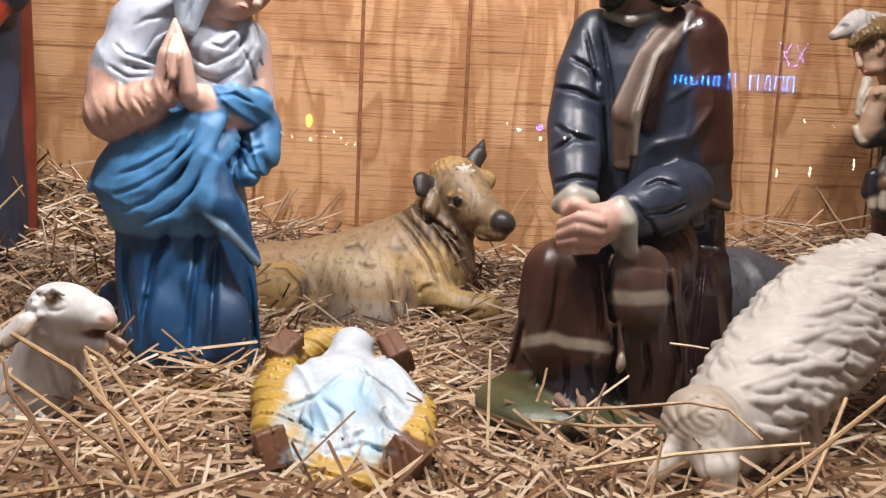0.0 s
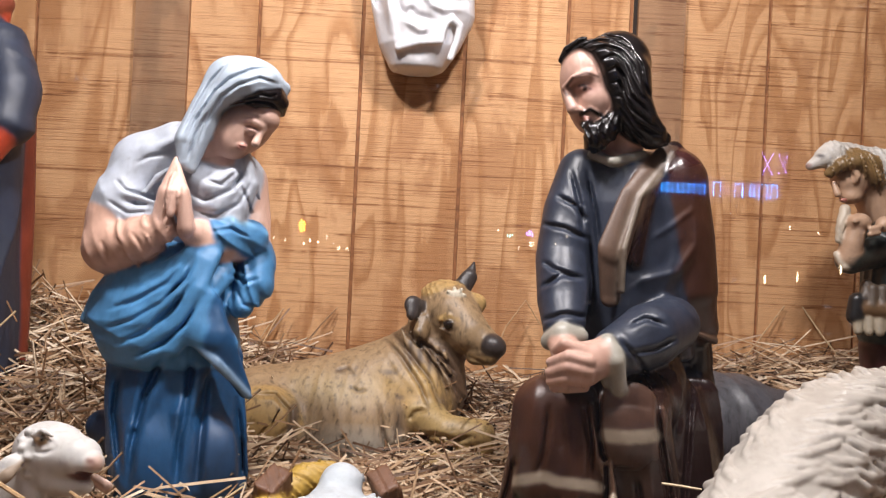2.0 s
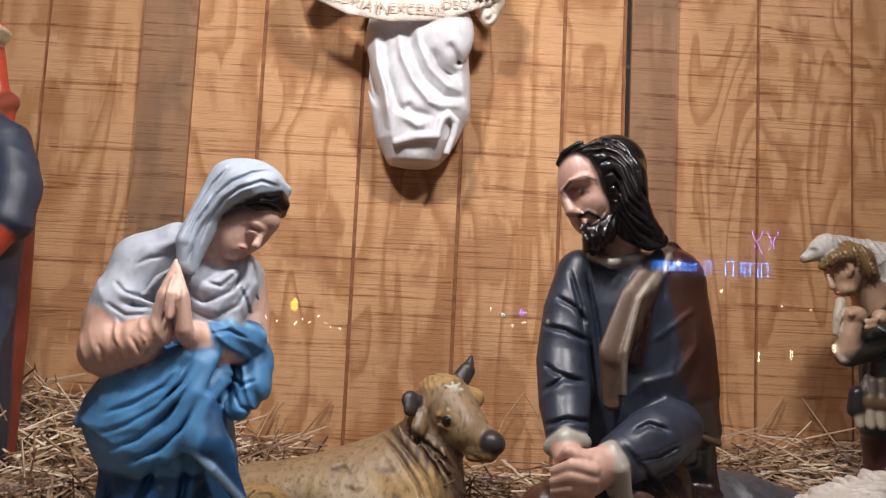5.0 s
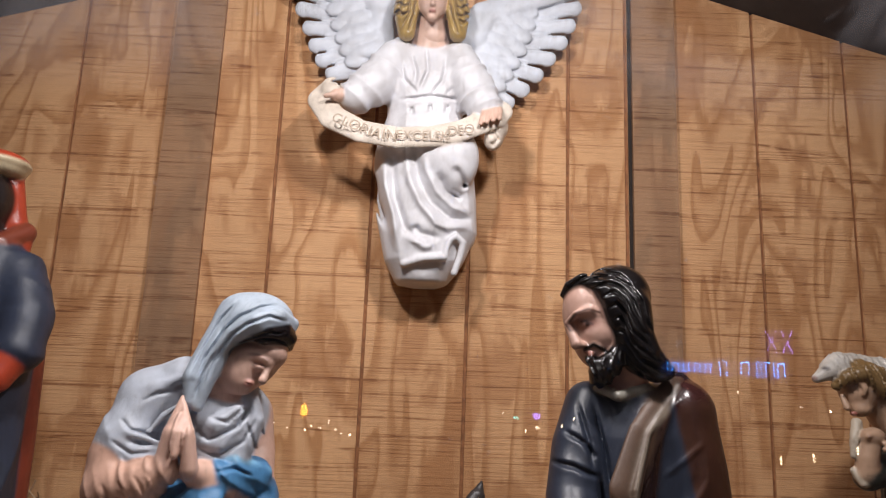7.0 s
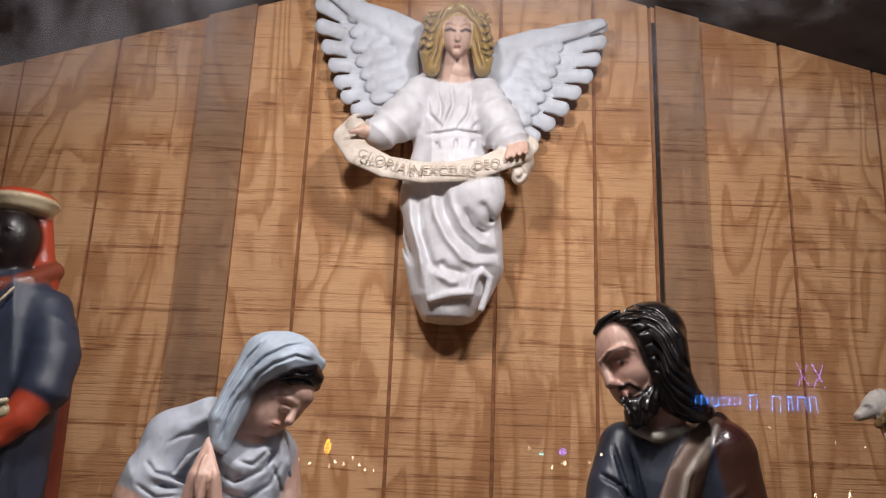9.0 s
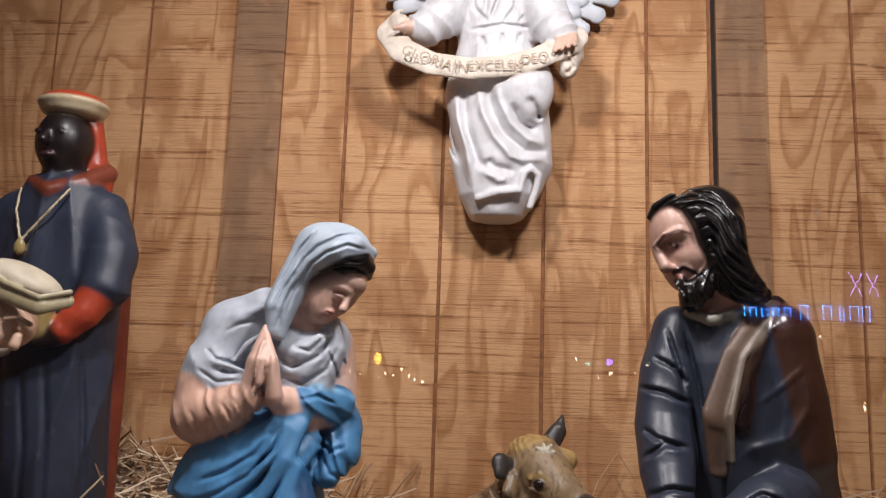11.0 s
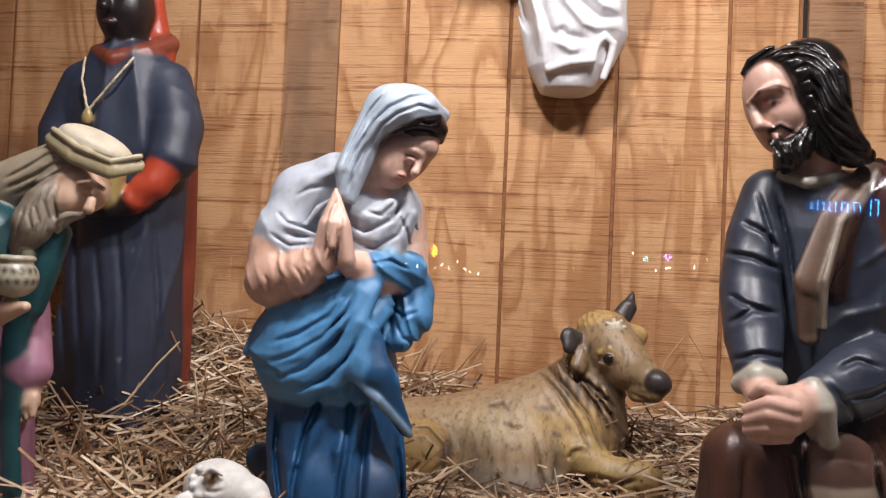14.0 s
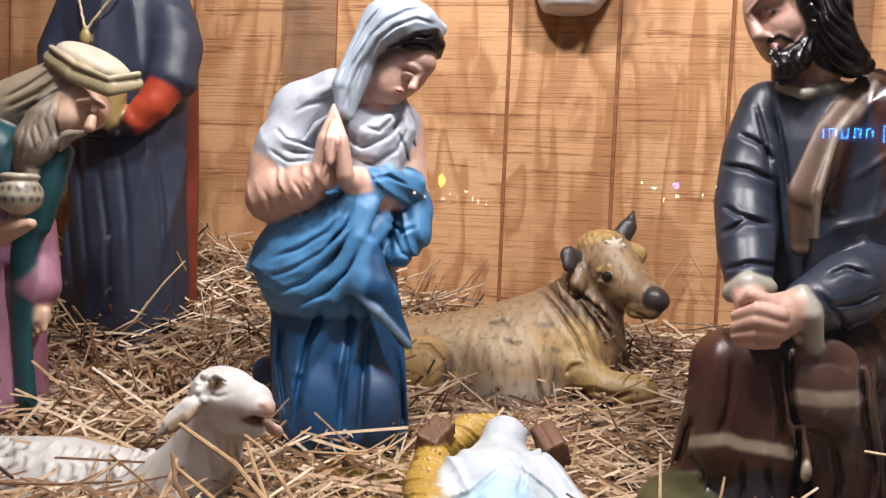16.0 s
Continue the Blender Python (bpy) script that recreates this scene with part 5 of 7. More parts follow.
def grazing_sheep():
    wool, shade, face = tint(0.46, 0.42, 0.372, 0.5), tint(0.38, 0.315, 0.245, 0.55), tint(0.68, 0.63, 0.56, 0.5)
    c = Clay((0.24, 0.80, -0.16), (1.10, 1.62, 0.33), 0.0029)
    spine = [(0.92, 1.43, 0.180), (0.80, 1.35, 0.184), (0.68, 1.27, 0.172), (0.58, 1.18, 0.132), (0.48, 1.09, 0.078), (0.385, 0.99, 0.047)]
    girth = [0.094, 0.098, 0.096, 0.094, 0.084, 0.056]
    c.tube(spine, girth, wool, 0.02)
    c.ball((0.368, 0.990, 0.064), (0.052, 0.05, 0.046), shade, 0.015)
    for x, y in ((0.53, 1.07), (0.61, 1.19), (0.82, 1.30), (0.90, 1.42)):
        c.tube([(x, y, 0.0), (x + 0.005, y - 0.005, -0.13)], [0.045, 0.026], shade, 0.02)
    # S-shaped locks that sweep back and down from the spine
    r = random.Random(21)

    def on_back(s, a, lift=0.0):
        s = min(max(s, 0.0), 4.999)
        i = int(s)
        p = [u + (v - u) * (s - i) for u, v in zip(spine[i], spine[i + 1])]
        g = girth[i] + (girth[i + 1] - girth[i]) * (s - i) + lift
        return (p[0] - 0.64 * g * math.sin(a) * -1, p[1] - 0.77 * g * math.sin(a), p[2] + g * math.cos(a))

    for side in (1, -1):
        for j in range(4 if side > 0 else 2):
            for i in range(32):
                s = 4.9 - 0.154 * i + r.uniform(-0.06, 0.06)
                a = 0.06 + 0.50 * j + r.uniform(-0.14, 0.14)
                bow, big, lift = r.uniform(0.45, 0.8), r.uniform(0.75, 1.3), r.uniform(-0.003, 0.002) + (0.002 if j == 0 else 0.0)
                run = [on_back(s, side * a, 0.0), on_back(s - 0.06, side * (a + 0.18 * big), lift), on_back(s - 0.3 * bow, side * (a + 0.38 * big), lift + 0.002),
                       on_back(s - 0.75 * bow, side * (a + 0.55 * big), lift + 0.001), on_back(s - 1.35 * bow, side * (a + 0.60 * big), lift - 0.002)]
                # lowest row browner: shade of the underside put into the wool colour
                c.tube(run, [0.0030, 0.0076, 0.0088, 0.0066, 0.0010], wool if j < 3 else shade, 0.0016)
    # whorl of curls on the brow
    x, y, z = (0.355, 0.945, 0.085)

    def whorl(px, py, pz):
        d = np.sqrt((px - x) ** 2 + (1.3 * (pz - z)) ** 2)
        turn = np.arctan2(pz - z, px - x)
        return 0.006 * (1 - np.abs(np.sin(d * 300 + 1.0 * turn))) ** 1.5 * np.clip(d / 0.01, 0, 1)

    c.ball((0.368, 0.988, 0.066), (0.054, 0.052, 0.048), shade, 0.006, fold=whorl)
    c.tube([(0.368, 0.965, 0.050), (0.371, 0.940, 0.027), (0.379, 0.930, -0.008)], [0.036, 0.026, 0.016], face, 0.010)
    c.tube([(0.33, 0.965, 0.035), (0.30, 0.95, 0.01)], [0.022, 0.012], face, 0.01, flat=((0, 1, 0), 0.5))
    c.ball((0.355, 0.915, -0.01), (0.006, 0.006, 0.006), tint(0.02, 0.015, 0.012, 0.15), 0.002)
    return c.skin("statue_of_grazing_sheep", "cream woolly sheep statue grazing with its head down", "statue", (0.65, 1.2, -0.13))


def lying_donkey():
    grey, dark = tint(0.10, 0.10, 0.115, 0.45), tint(0.05, 0.05, 0.055, 0.5)
    c = Clay((0.45, 1.58, -0.12), (1.10, 2.06, 0.30), 0.007)
    c.tube([(0.55, 1.80, 0.08), (0.72, 1.80, 0.085), (0.92, 1.84, 0.04)], [0.12, 0.125, 0.10], grey, 0.03, pleat((1, 0, 0.5), 0.09, 0.005))
    c.ball((0.78, 1.74, 0.06), (0.10, 0.07, 0.09), grey, 0.03)
    c.tube([(0.82, 1.70, -0.02), (0.95, 1.70, -0.04)], [0.045, 0.03], dark, 0.02)
    return c.skin("statue_of_lying_donkey", "dull grey donkey statue lying behind the seated man", "statue", (0.75, 1.8, -0.08), DRY_BRUSHED)


def shepherd():
    green, brown, white = tint(0.018, 0.024, 0.022, 0.4), tint(0.15, 0.085, 0.04, 0.45), tint(0.50, 0.43, 0.34, 0.45)
    skin, hair, fleecy = tint(0.46, 0.30, 0.20, 0.45), tint(0.19, 0.115, 0.045, 0.4), tint(0.52, 0.49, 0.45, 0.5)
    c = Clay((0.94, 1.84, 0.0), (1.44, 2.20, 0.86), 0.0040)
    # boots, breeches, coat
    c.loft([(0.02, 1.23, 2.03, 0.12, 0.10), (0.06, 1.23, 2.03, 0.11, 0.10), (0.10, 1.24, 2.03, 0.075, 0.07), (0.206, 1.233, 2.030, 0.074, 0.070), (0.275, 1.228, 2.030, 0.078, 0.075)], tint(0.07, 0.022, 0.02, 0.35), 0.01)
    c.loft([(0.275, 1.235, 2.030, 0.085, 0.085), (0.324, 1.232, 2.030, 0.086, 0.085)], tint(0.03, 0.05, 0.055, 0.4), 0.01)
    c.loft([(0.324, 1.236, 2.030, 0.082, 0.080), (0.455, 1.234, 2.030, 0.081, 0.080), (0.558, 1.233, 2.030, 0.093, 0.085), (0.623, 1.230, 2.030, 0.079, 0.070)], green, 0.01, drape(1.2, 2.03, 9, 0.004))
    c.tube([(1.113, 1.960, 0.368), (1.161, 1.945, 0.367)], [0.026, 0.03], brown, 0.006)
    for k in range(5):
        c.tube([(1.120, 1.965, 0.424), (1.108, 1.950, 0.389)] if k == 0 else [(1.105 + 0.022 * k, 1.955 - 0.006 * k, 0.415), (1.102 + 0.022 * k, 1.945 - 0.006 * k, 0.375)], [0.014, 0.011], tint(0.075, 0.052, 0.035, 0.5), 0.004)
        c.tube([(1.095 + 0.024 * k, 1.955 - 0.007 * k, 0.338), (1.093 + 0.024 * k, 1.945 - 0.007 * k, 0.308)], [0.014, 0.011], tint(0.30, 0.25, 0.18, 0.5), 0.004)
    c.tube([(1.095, 1.960, 0.384), (1.092, 1.960, 0.345)], [0.020, 0.022], tint(0.016, 0.015, 0.016, 0.35), 0.006)
    # raised forearm with a rolled cuff
    c.tube([(1.155, 1.990, 0.510), (1.067, 1.950, 0.485)], [0.04, 0.036], green, 0.01)
    c.tube([(1.060, 1.945, 0.489), (1.062, 1.935, 0.527), (1.072, 1.930, 0.569)], [0.030, 0.026, 0.022], skin, 0.006)
    c.tube([(1.030, 1.945, 0.497), (1.043, 1.930, 0.467), (1.078, 1.935, 0.472), (1.094, 1.945, 0.500)], 0.009, white, 0.004)
    c.ball((1.072, 1.925, 0.579), (0.028, 0.026, 0.022), skin, 0.006)
    for k in range(3):
        c.tube([(1.077, 1.910, 0.589), (1.049, 1.905, 0.579)] if k == 0 else [(1.112 - 0.002 * k, 1.905, 0.580 - 0.013 * k), (1.090 - 0.001 * k, 1.903, 0.575 - 0.013 * k)], [0.008, 0.007], skin, 0.002)
    c.ball((1.132, 1.920, 0.576), (0.02, 0.02, 0.02), skin, 0.006)
    # legs of the lamb in front of the shoulder
    c.tube([(1.048, 1.950, 0.610), (1.034, 1.940, 0.567), (1.030, 1.940, 0.532)], [0.014, 0.011, 0.009], white, 0.006, fleece(0.002, 0.014))
    # neck, head, hair
    c.tube([(1.172, 2.020, 0.620), (1.132, 2.010, 0.676)], [0.045, 0.042], skin, 0.01)
    c.ball((1.076, 1.990, 0.690), (0.043, 0.046, 0.054), skin, 0.008, (0, -28, 0))
    c.ball((1.076, 1.980, 0.646), (0.026, 0.03, 0.020), skin, 0.012)
    c.tube([(1.019, 1.955, 0.675), (1.026, 1.947, 0.647)], [0.006, 0.009], skin, 0.007)
    c.ball((1.043, 1.950, 0.633), (0.010, 0.010, 0.006), tint(0.34, 0.13, 0.10), 0.004)
    c.dye((1.027, 1.950, 0.675), (0.013, 0.02, 0.0036), tint(0.07, 0.04, 0.03))
    c.dye((1.028, 1.950, 0.687), (0.016, 0.02, 0.0028), tint(0.10, 0.06, 0.03))
    mop = pleat((1, 0, 0.35), 0.012, 0.006, 0.8)
    c.ball((1.095, 2.000, 0.729), (0.064, 0.058, 0.040), hair, 0.005, (0, 8, 0), mop)
    c.tube([(1.012, 1.965, 0.701), (1.035, 1.945, 0.722), (1.071, 1.945, 0.731), (1.124, 1.960, 0.693)], [0.013, 0.018, 0.02, 0.02], hair, 0.006, mop)
    c.tube([(1.120, 1.980, 0.723), (1.140, 1.980, 0.681)], [0.028, 0.022], hair, 0.008, mop)
    c.tube([(1.062, 1.943, 0.708), (1.071, 1.940, 0.694), (1.068, 1.945, 0.680)], [0.007, 0.008, 0.006], skin, 0.002)
    # lamb over the shoulders
    c.ball((1.019, 1.985, 0.745), (0.036, 0.03, 0.028), fleecy, 0.01, fold=fleece(0.002, 0.018))
    c.tube([(1.000, 1.975, 0.737), (0.963, 1.965, 0.717)], [0.024, 0.012], fleecy, 0.008)
    c.tube([(1.035, 2.000, 0.757), (1.107, 2.050, 0.751), (1.220, 2.060, 0.721), (1.247, 2.050, 0.633)], [0.03, 0.04, 0.06, 0.055], fleecy, 0.015, fleece(0.004, 0.022))
    c.dye((0.984, 1.955, 0.741), (0.010, 0.02, 0.005), tint(0.09, 0.07, 0.07))
    c.dye((0.952, 1.955, 0.716), (0.010, 0.02, 0.006), tint(0.30, 0.20, 0.18))
    return c.skin("statue_of_shepherd", "small painted shepherd carrying a white lamb on his shoulders", "statue", (1.22, 2.03, 0.02))


def standing_king():
    navy, red, skin = tint(0.026, 0.034, 0.060, 0.5), tint(0.42, 0.055, 0.022, 0.35), tint(0.014, 0.008, 0.007, 0.35)
    gold, cream, rust = tint(0.38, 0.28, 0.11, 0.3), tint(0.60, 0.50, 0.33, 0.35), tint(0.20, 0.045, 0.022, 0.35)
    c = Clay((-1.33, 1.66, -0.02), (-0.86, 2.05, 1.22), 0.0052)
    c.tube([(-1.03, 1.92, 0.92), (-0.995, 1.93, 0.84), (-0.985, 1.94, 0.5), (-0.985, 1.93, 0.05)], [0.03, 0.04, 0.036, 0.04], tint(0.20, 0.036, 0.018, 0.4), 0.02)
    c.loft([(0.0, -1.095, 1.86, 0.155, 0.12), (0.25, -1.095, 1.86, 0.15, 0.115), (0.55, -1.095, 1.86, 0.145, 0.105), (0.72, -1.10, 1.86, 0.15, 0.105), (0.86, -1.105, 1.87, 0.150, 0.10), (0.93, -1.105, 1.87, 0.115, 0.085), (0.975, -1.105, 1.86, 0.06, 0.06)],
           navy, 0.012, drape(-1.095, 1.86, 8, 0.005, 0.4))
    c.tube([(-0.995, 1.86, 0.88), (-0.955, 1.83, 0.78), (-0.95, 1.80, 0.70)], [0.055, 0.06, 0.058], navy, 0.02, pleat((0.3, 0, 1), 0.08, 0.003))
    c.tube([(-1.215, 1.86, 0.88), (-1.25, 1.84, 0.76), (-1.22, 1.79, 0.64)], [0.055, 0.058, 0.05], navy, 0.02)
    c.tube([(-0.952, 1.79, 0.69), (-0.975, 1.765, 0.635), (-1.01, 1.745, 0.595)], [0.044, 0.04, 0.033], red, 0.006, pleat((0.6, 0, 1), 0.05, 0.002))
    c.tube([(-1.215, 1.785, 0.64), (-1.12, 1.74, 0.60)], [0.042, 0.032], red, 0.006)
    c.tube([(-1.02, 1.74, 0.588), (-1.06, 1.725, 0.575), (-1.11, 1.73, 0.58)], [0.03, 0.03, 0.03], skin, 0.01)
    c.tube([(-1.06, 1.715, 0.60), (-1.06, 1.715, 0.645)], [0.035, 0.042], gold, 0.006)
    c.ball((-1.06, 1.715, 0.672), (0.035, 0.035, 0.028), tint(0.5, 0.47, 0.43, 0.25), 0.004)
    # collar, head, crown
    c.tube([(-1.17, 1.83, 0.955), (-1.105, 1.785, 0.925), (-1.04, 1.83, 0.955), (-1.02, 1.89, 0.99)], [0.016, 0.014, 0.018, 0.026], rust, 0.018)
    c.tube([(-1.185, 1.85, 0.94), (-1.105, 1.80, 0.905), (-1.03, 1.85, 0.94)], [0.018, 0.016, 0.018], rust, 0.014)
    c.tube([(-1.105, 1.855, 0.95), (-1.105, 1.85, 1.02)], [0.05, 0.05], skin, 0.01)
    c.ball((-1.108, 1.84, 1.055), (0.066, 0.068, 0.085), skin, 0.01)
    c.tube([(-1.115, 1.772, 1.065), (-1.117, 1.760, 1.042)], [0.008, 0.013], skin, 0.01)
    c.ball((-1.115, 1.778, 1.010), (0.020, 0.012, 0.008), tint(0.04, 0.012, 0.012, 0.4), 0.006)
    for x in (-1.142, -1.088):
        c.ball((x, 1.778, 1.068), (0.011, 0.006, 0.006), skin, 0.004)
    for run in ([(-1.1570, 1.7600, 0.5700), (-1.1490, 1.7600, 0.4130), (-1.1280, 1.7600, 0.2090)], [(-1.0570, 1.7600, 0.5470), (-1.0340, 1.7600, 0.3670), (-1.0250, 1.7600, 0.1650)], [(-0.9710, 1.7600, 0.5500), (-0.9480, 1.7600, 0.3970), (-0.9350, 1.7600, 0.1950)], [(-1.1100, 1.7600, 0.5190), (-1.0840, 1.7600, 0.3390), (-1.0790, 1.7600, 0.1610)], [(-1.1950, 1.7600, 0.5160), (-1.1830, 1.7600, 0.3600), (-1.1590, 1.7600, 0.1820)]):
        c.crease(run, 0.008, 0.006)
    c.tube([(-1.065, 1.88, 1.12), (-1.055, 1.89, 1.03), (-1.035, 1.89, 0.96)], [0.026, 0.030, 0.032], red, 0.01)
    c.loft([(1.122, -1.100, 1.85, 0.068, 0.070), (1.140, -1.100, 1.85, 0.076, 0.078), (1.158, -1.100, 1.85, 0.090, 0.090)], cream, 0.004)
    c.ball((-1.100, 1.85, 1.156), (0.080, 0.080, 0.030), red, 0.004)
    # chain with a medallion
    c.tube([(-1.165, 1.775, 0.925), (-1.158, 1.755, 0.87), (-1.138, 1.750, 0.80)], 0.0042, cream, 0.002)
    c.tube([(-1.045, 1.775, 0.925), (-1.075, 1.752, 0.87), (-1.132, 1.750, 0.80)], 0.0042, cream, 0.002)
    c.ball((-1.137, 1.750, 0.780), (0.014, 0.010, 0.020), gold, 0.003)
    return c.skin("statue_of_standing_king", "painted statue of a standing king in navy robe and red hat", "statue", (-1.1, 1.86, 0.0))


def bowing_king():
    teal, mauve, cloth = tint(0.012, 0.07, 0.085, 0.42), tint(0.36, 0.17, 0.25, 0.5), tint(0.42, 0.35, 0.25, 0.5)
    gold, beard, skin = tint(0.38, 0.32, 0.19, 0.4), tint(0.27, 0.225, 0.175, 0.5), tint(0.64, 0.43, 0.31, 0.45)
    c = Clay((-1.55, 1.24, -0.10), (-0.84, 1.72, 0.76), 0.0040)
    # robe
    c.loft([(-0.07, -1.22, 1.47, 0.175, 0.16), (0.15, -1.215, 1.47, 0.155, 0.15), (0.32, -1.22, 1.48, 0.135, 0.13), (0.46, -1.235, 1.49, 0.13, 0.12), (0.56, -1.26, 1.50, 0.09, 0.09)], mauve, 0.015, drape(-1.22, 1.47, 7, 0.006))
    c.tube([(-1.035, 1.455, 0.437), (-1.057, 1.430, 0.307), (-1.049, 1.420, 0.145), (-1.033, 1.420, -0.040)], [0.038, 0.024, 0.018, 0.020], teal, 0.01, flat=((0, 1, 0), 0.7))
    c.tube([(-0.984, 1.440, 0.503), (-1.012, 1.440, 0.427), (-1.029, 1.440, 0.362)], [0.022, 0.026, 0.02], teal, 0.01)
    c.tube([(-1.20, 1.42, 0.48), (-1.13, 1.45, 0.50), (-1.06, 1.45, 0.40)], [0.05, 0.06, 0.035], teal, 0.015)
    c.tube([(-1.07, 1.49, 0.36), (-1.055, 1.47, 0.28), (-1.045, 1.455, 0.245)], [0.035, 0.042, 0.045], mauve, 0.01)
    c.tube([(-1.045, 1.452, 0.235), (-1.03, 1.445, 0.185)], [0.026, 0.02], skin, 0.006)
    for i in range(3):
        c.tube([(-1.045 + 0.014 * i, 1.44, 0.195), (-1.04 + 0.012 * i, 1.437, 0.150 + 0.006 * i)], [0.009, 0.006], skin, 0.004)
    c.loft([(0.10, -1.13, 1.345, 0.035, 0.03), (0.24, -1.13, 1.35, 0.035, 0.03)], tint(0.36, 0.40, 0.24, 0.4), 0.004)
    # hand with the pierced censer
    brass = tint(0.46, 0.42, 0.32, 0.28)
    x, y, z = (-1.008, 1.355, 0.420)
    c.ball((x, y, z), (0.039, 0.039, 0.036), brass, 0.004)
    c.loft([(z + 0.026, x, y, 0.034, 0.034), (z + 0.040, x, y, 0.036, 0.036)], brass, 0.003)
    for i in range(9):
        a = math.radians(-170 + 22 * i)
        c.dye((x + 0.038 * math.cos(a), y + 0.038 * math.sin(a), z + 0.015), (0.0055, 0.0055, 0.0095), tint(0.012, 0.01, 0.008), 0.002)
        c.dye((x + 0.039 * math.cos(a + 0.19), y + 0.039 * math.sin(a + 0.19), z - 0.007), (0.0055, 0.0055, 0.0060), tint(0.012, 0.01, 0.008), 0.002)
    c.tube([(-1.159, 1.380, 0.337), (-1.055, 1.365, 0.350), (-0.979, 1.345, 0.370)], [0.036, 0.024, 0.010], skin, 0.008)
    # head bent forward, in finer grain: beard, face, cloth, crown
    c.tube([(-1.250, 1.520, 0.431), (-1.122, 1.500, 0.581)], [0.08, 0.06], beard, 0.02)
    h = Clay((-1.30, 1.34, 0.42), (-0.80, 1.60, 0.76), 0.0024)
    h.tube([(-0.9890, 1.4800, 0.6480), (-1.0740, 1.4900, 0.6080), (-1.1980, 1.5000, 0.5510)], [0.046, 0.056, 0.066], cloth, 0.012)
    h.ball((-0.9560, 1.4620, 0.5920), (0.050, 0.050, 0.048), skin, 0.006, (0, 30, 0))
    h.tube([(-0.9040, 1.4180, 0.5850), (-0.9080, 1.4080, 0.5490)], [0.006, 0.010], skin, 0.009)
    h.ball((-0.9610, 1.4250, 0.5670), (0.022, 0.020, 0.022), skin, 0.016)
    h.tube([(-0.9320, 1.4120, 0.5960), (-0.9090, 1.4100, 0.5990), (-0.8890, 1.4200, 0.5880)], [0.005, 0.006, 0.005], skin, 0.007)
    h.etch([(-0.9250, 1.4100, 0.5800), (-0.9090, 1.4100, 0.5740), (-0.8930, 1.4100, 0.5720)], 0.003, 0.005)
    h.dye((-0.9130, 1.4120, 0.5770), (0.008, 0.02, 0.0038), tint(0.14, 0.05, 0.04), 0.002)
    h.brush([(-0.9310, 1.4100, 0.5930), (-0.9090, 1.4100, 0.5970), (-0.8850, 1.4100, 0.5870)], 0.0024, tint(0.24, 0.15, 0.10), 0.003)
    h.tube([(-1.0020, 1.4400, 0.6060), (-1.0040, 1.4250, 0.5630), (-1.0200, 1.4200, 0.5200), (-1.0480, 1.4300, 0.4790)], [0.022, 0.036, 0.042, 0.026], beard, 0.016)
    h.tube([(-0.9230, 1.4120, 0.5380), (-0.9520, 1.4120, 0.5330), (-0.9760, 1.4140, 0.5150)], [0.006, 0.011, 0.013], beard, 0.008)
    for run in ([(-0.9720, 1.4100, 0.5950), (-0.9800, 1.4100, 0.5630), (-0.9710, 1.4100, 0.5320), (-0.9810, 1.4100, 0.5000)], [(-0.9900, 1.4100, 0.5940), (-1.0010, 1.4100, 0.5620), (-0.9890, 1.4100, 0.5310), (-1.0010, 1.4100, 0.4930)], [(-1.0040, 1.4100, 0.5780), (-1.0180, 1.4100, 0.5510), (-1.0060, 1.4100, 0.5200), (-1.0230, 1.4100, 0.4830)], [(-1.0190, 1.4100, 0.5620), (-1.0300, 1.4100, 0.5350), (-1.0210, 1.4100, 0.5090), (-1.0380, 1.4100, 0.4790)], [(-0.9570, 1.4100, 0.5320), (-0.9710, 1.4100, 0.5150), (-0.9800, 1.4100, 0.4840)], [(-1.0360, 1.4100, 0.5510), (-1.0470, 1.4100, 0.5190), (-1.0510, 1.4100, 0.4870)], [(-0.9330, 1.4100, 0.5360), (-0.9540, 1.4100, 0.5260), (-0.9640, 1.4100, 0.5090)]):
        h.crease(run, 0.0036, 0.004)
        # shade of the furrow, painted along the same run
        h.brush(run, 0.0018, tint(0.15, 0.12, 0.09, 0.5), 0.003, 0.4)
    h.ball((-0.9410, 1.4750, 0.6750), (0.076, 0.060, 0.030), tint(0.60, 0.53, 0.41, 0.5), 0.004, (0, 24, 0))
    h.tube([(-1.0130, 1.4460, 0.6820), (-0.9410, 1.4120, 0.6470), (-0.8690, 1.4040, 0.6230), (-0.8310, 1.4300, 0.6330)], [0.014, 0.019, 0.019, 0.014], gold, 0.006, flat=((0.2, -1, 0.3), 0.6))
    h.tube([(-1.0080, 1.4400, 0.6990), (-0.9340, 1.4020, 0.6610), (-0.8640, 1.3960, 0.6360), (-0.8230, 1.4250, 0.6500)], 0.0055, tint(0.46, 0.40, 0.26, 0.35), 0.003)
    for run in ([(-0.9710, 1.4200, 0.6430), (-1.0260, 1.4200, 0.6100), (-1.0920, 1.4200, 0.5790)], [(-0.9840, 1.4200, 0.6600), (-1.0390, 1.4200, 0.6260), (-1.0940, 1.4200, 0.5970)], [(-0.9650, 1.4300, 0.6290), (-1.0090, 1.4300, 0.6040), (-1.0750, 1.4300, 0.5700)]):
        h.crease(run, 0.0040, 0.005)
    # tassels
    c.tube([(-1.03, 1.415, 0.47), (-1.035, 1.41, 0.43)], [0.014, 0.008], tint(0.4, 0.38, 0.28), 0.004)
    c.tube([(-1.04, 1.405, 0.41), (-1.048, 1.40, 0.375)], [0.006, 0.014], tint(0.4, 0.38, 0.28), 0.004)
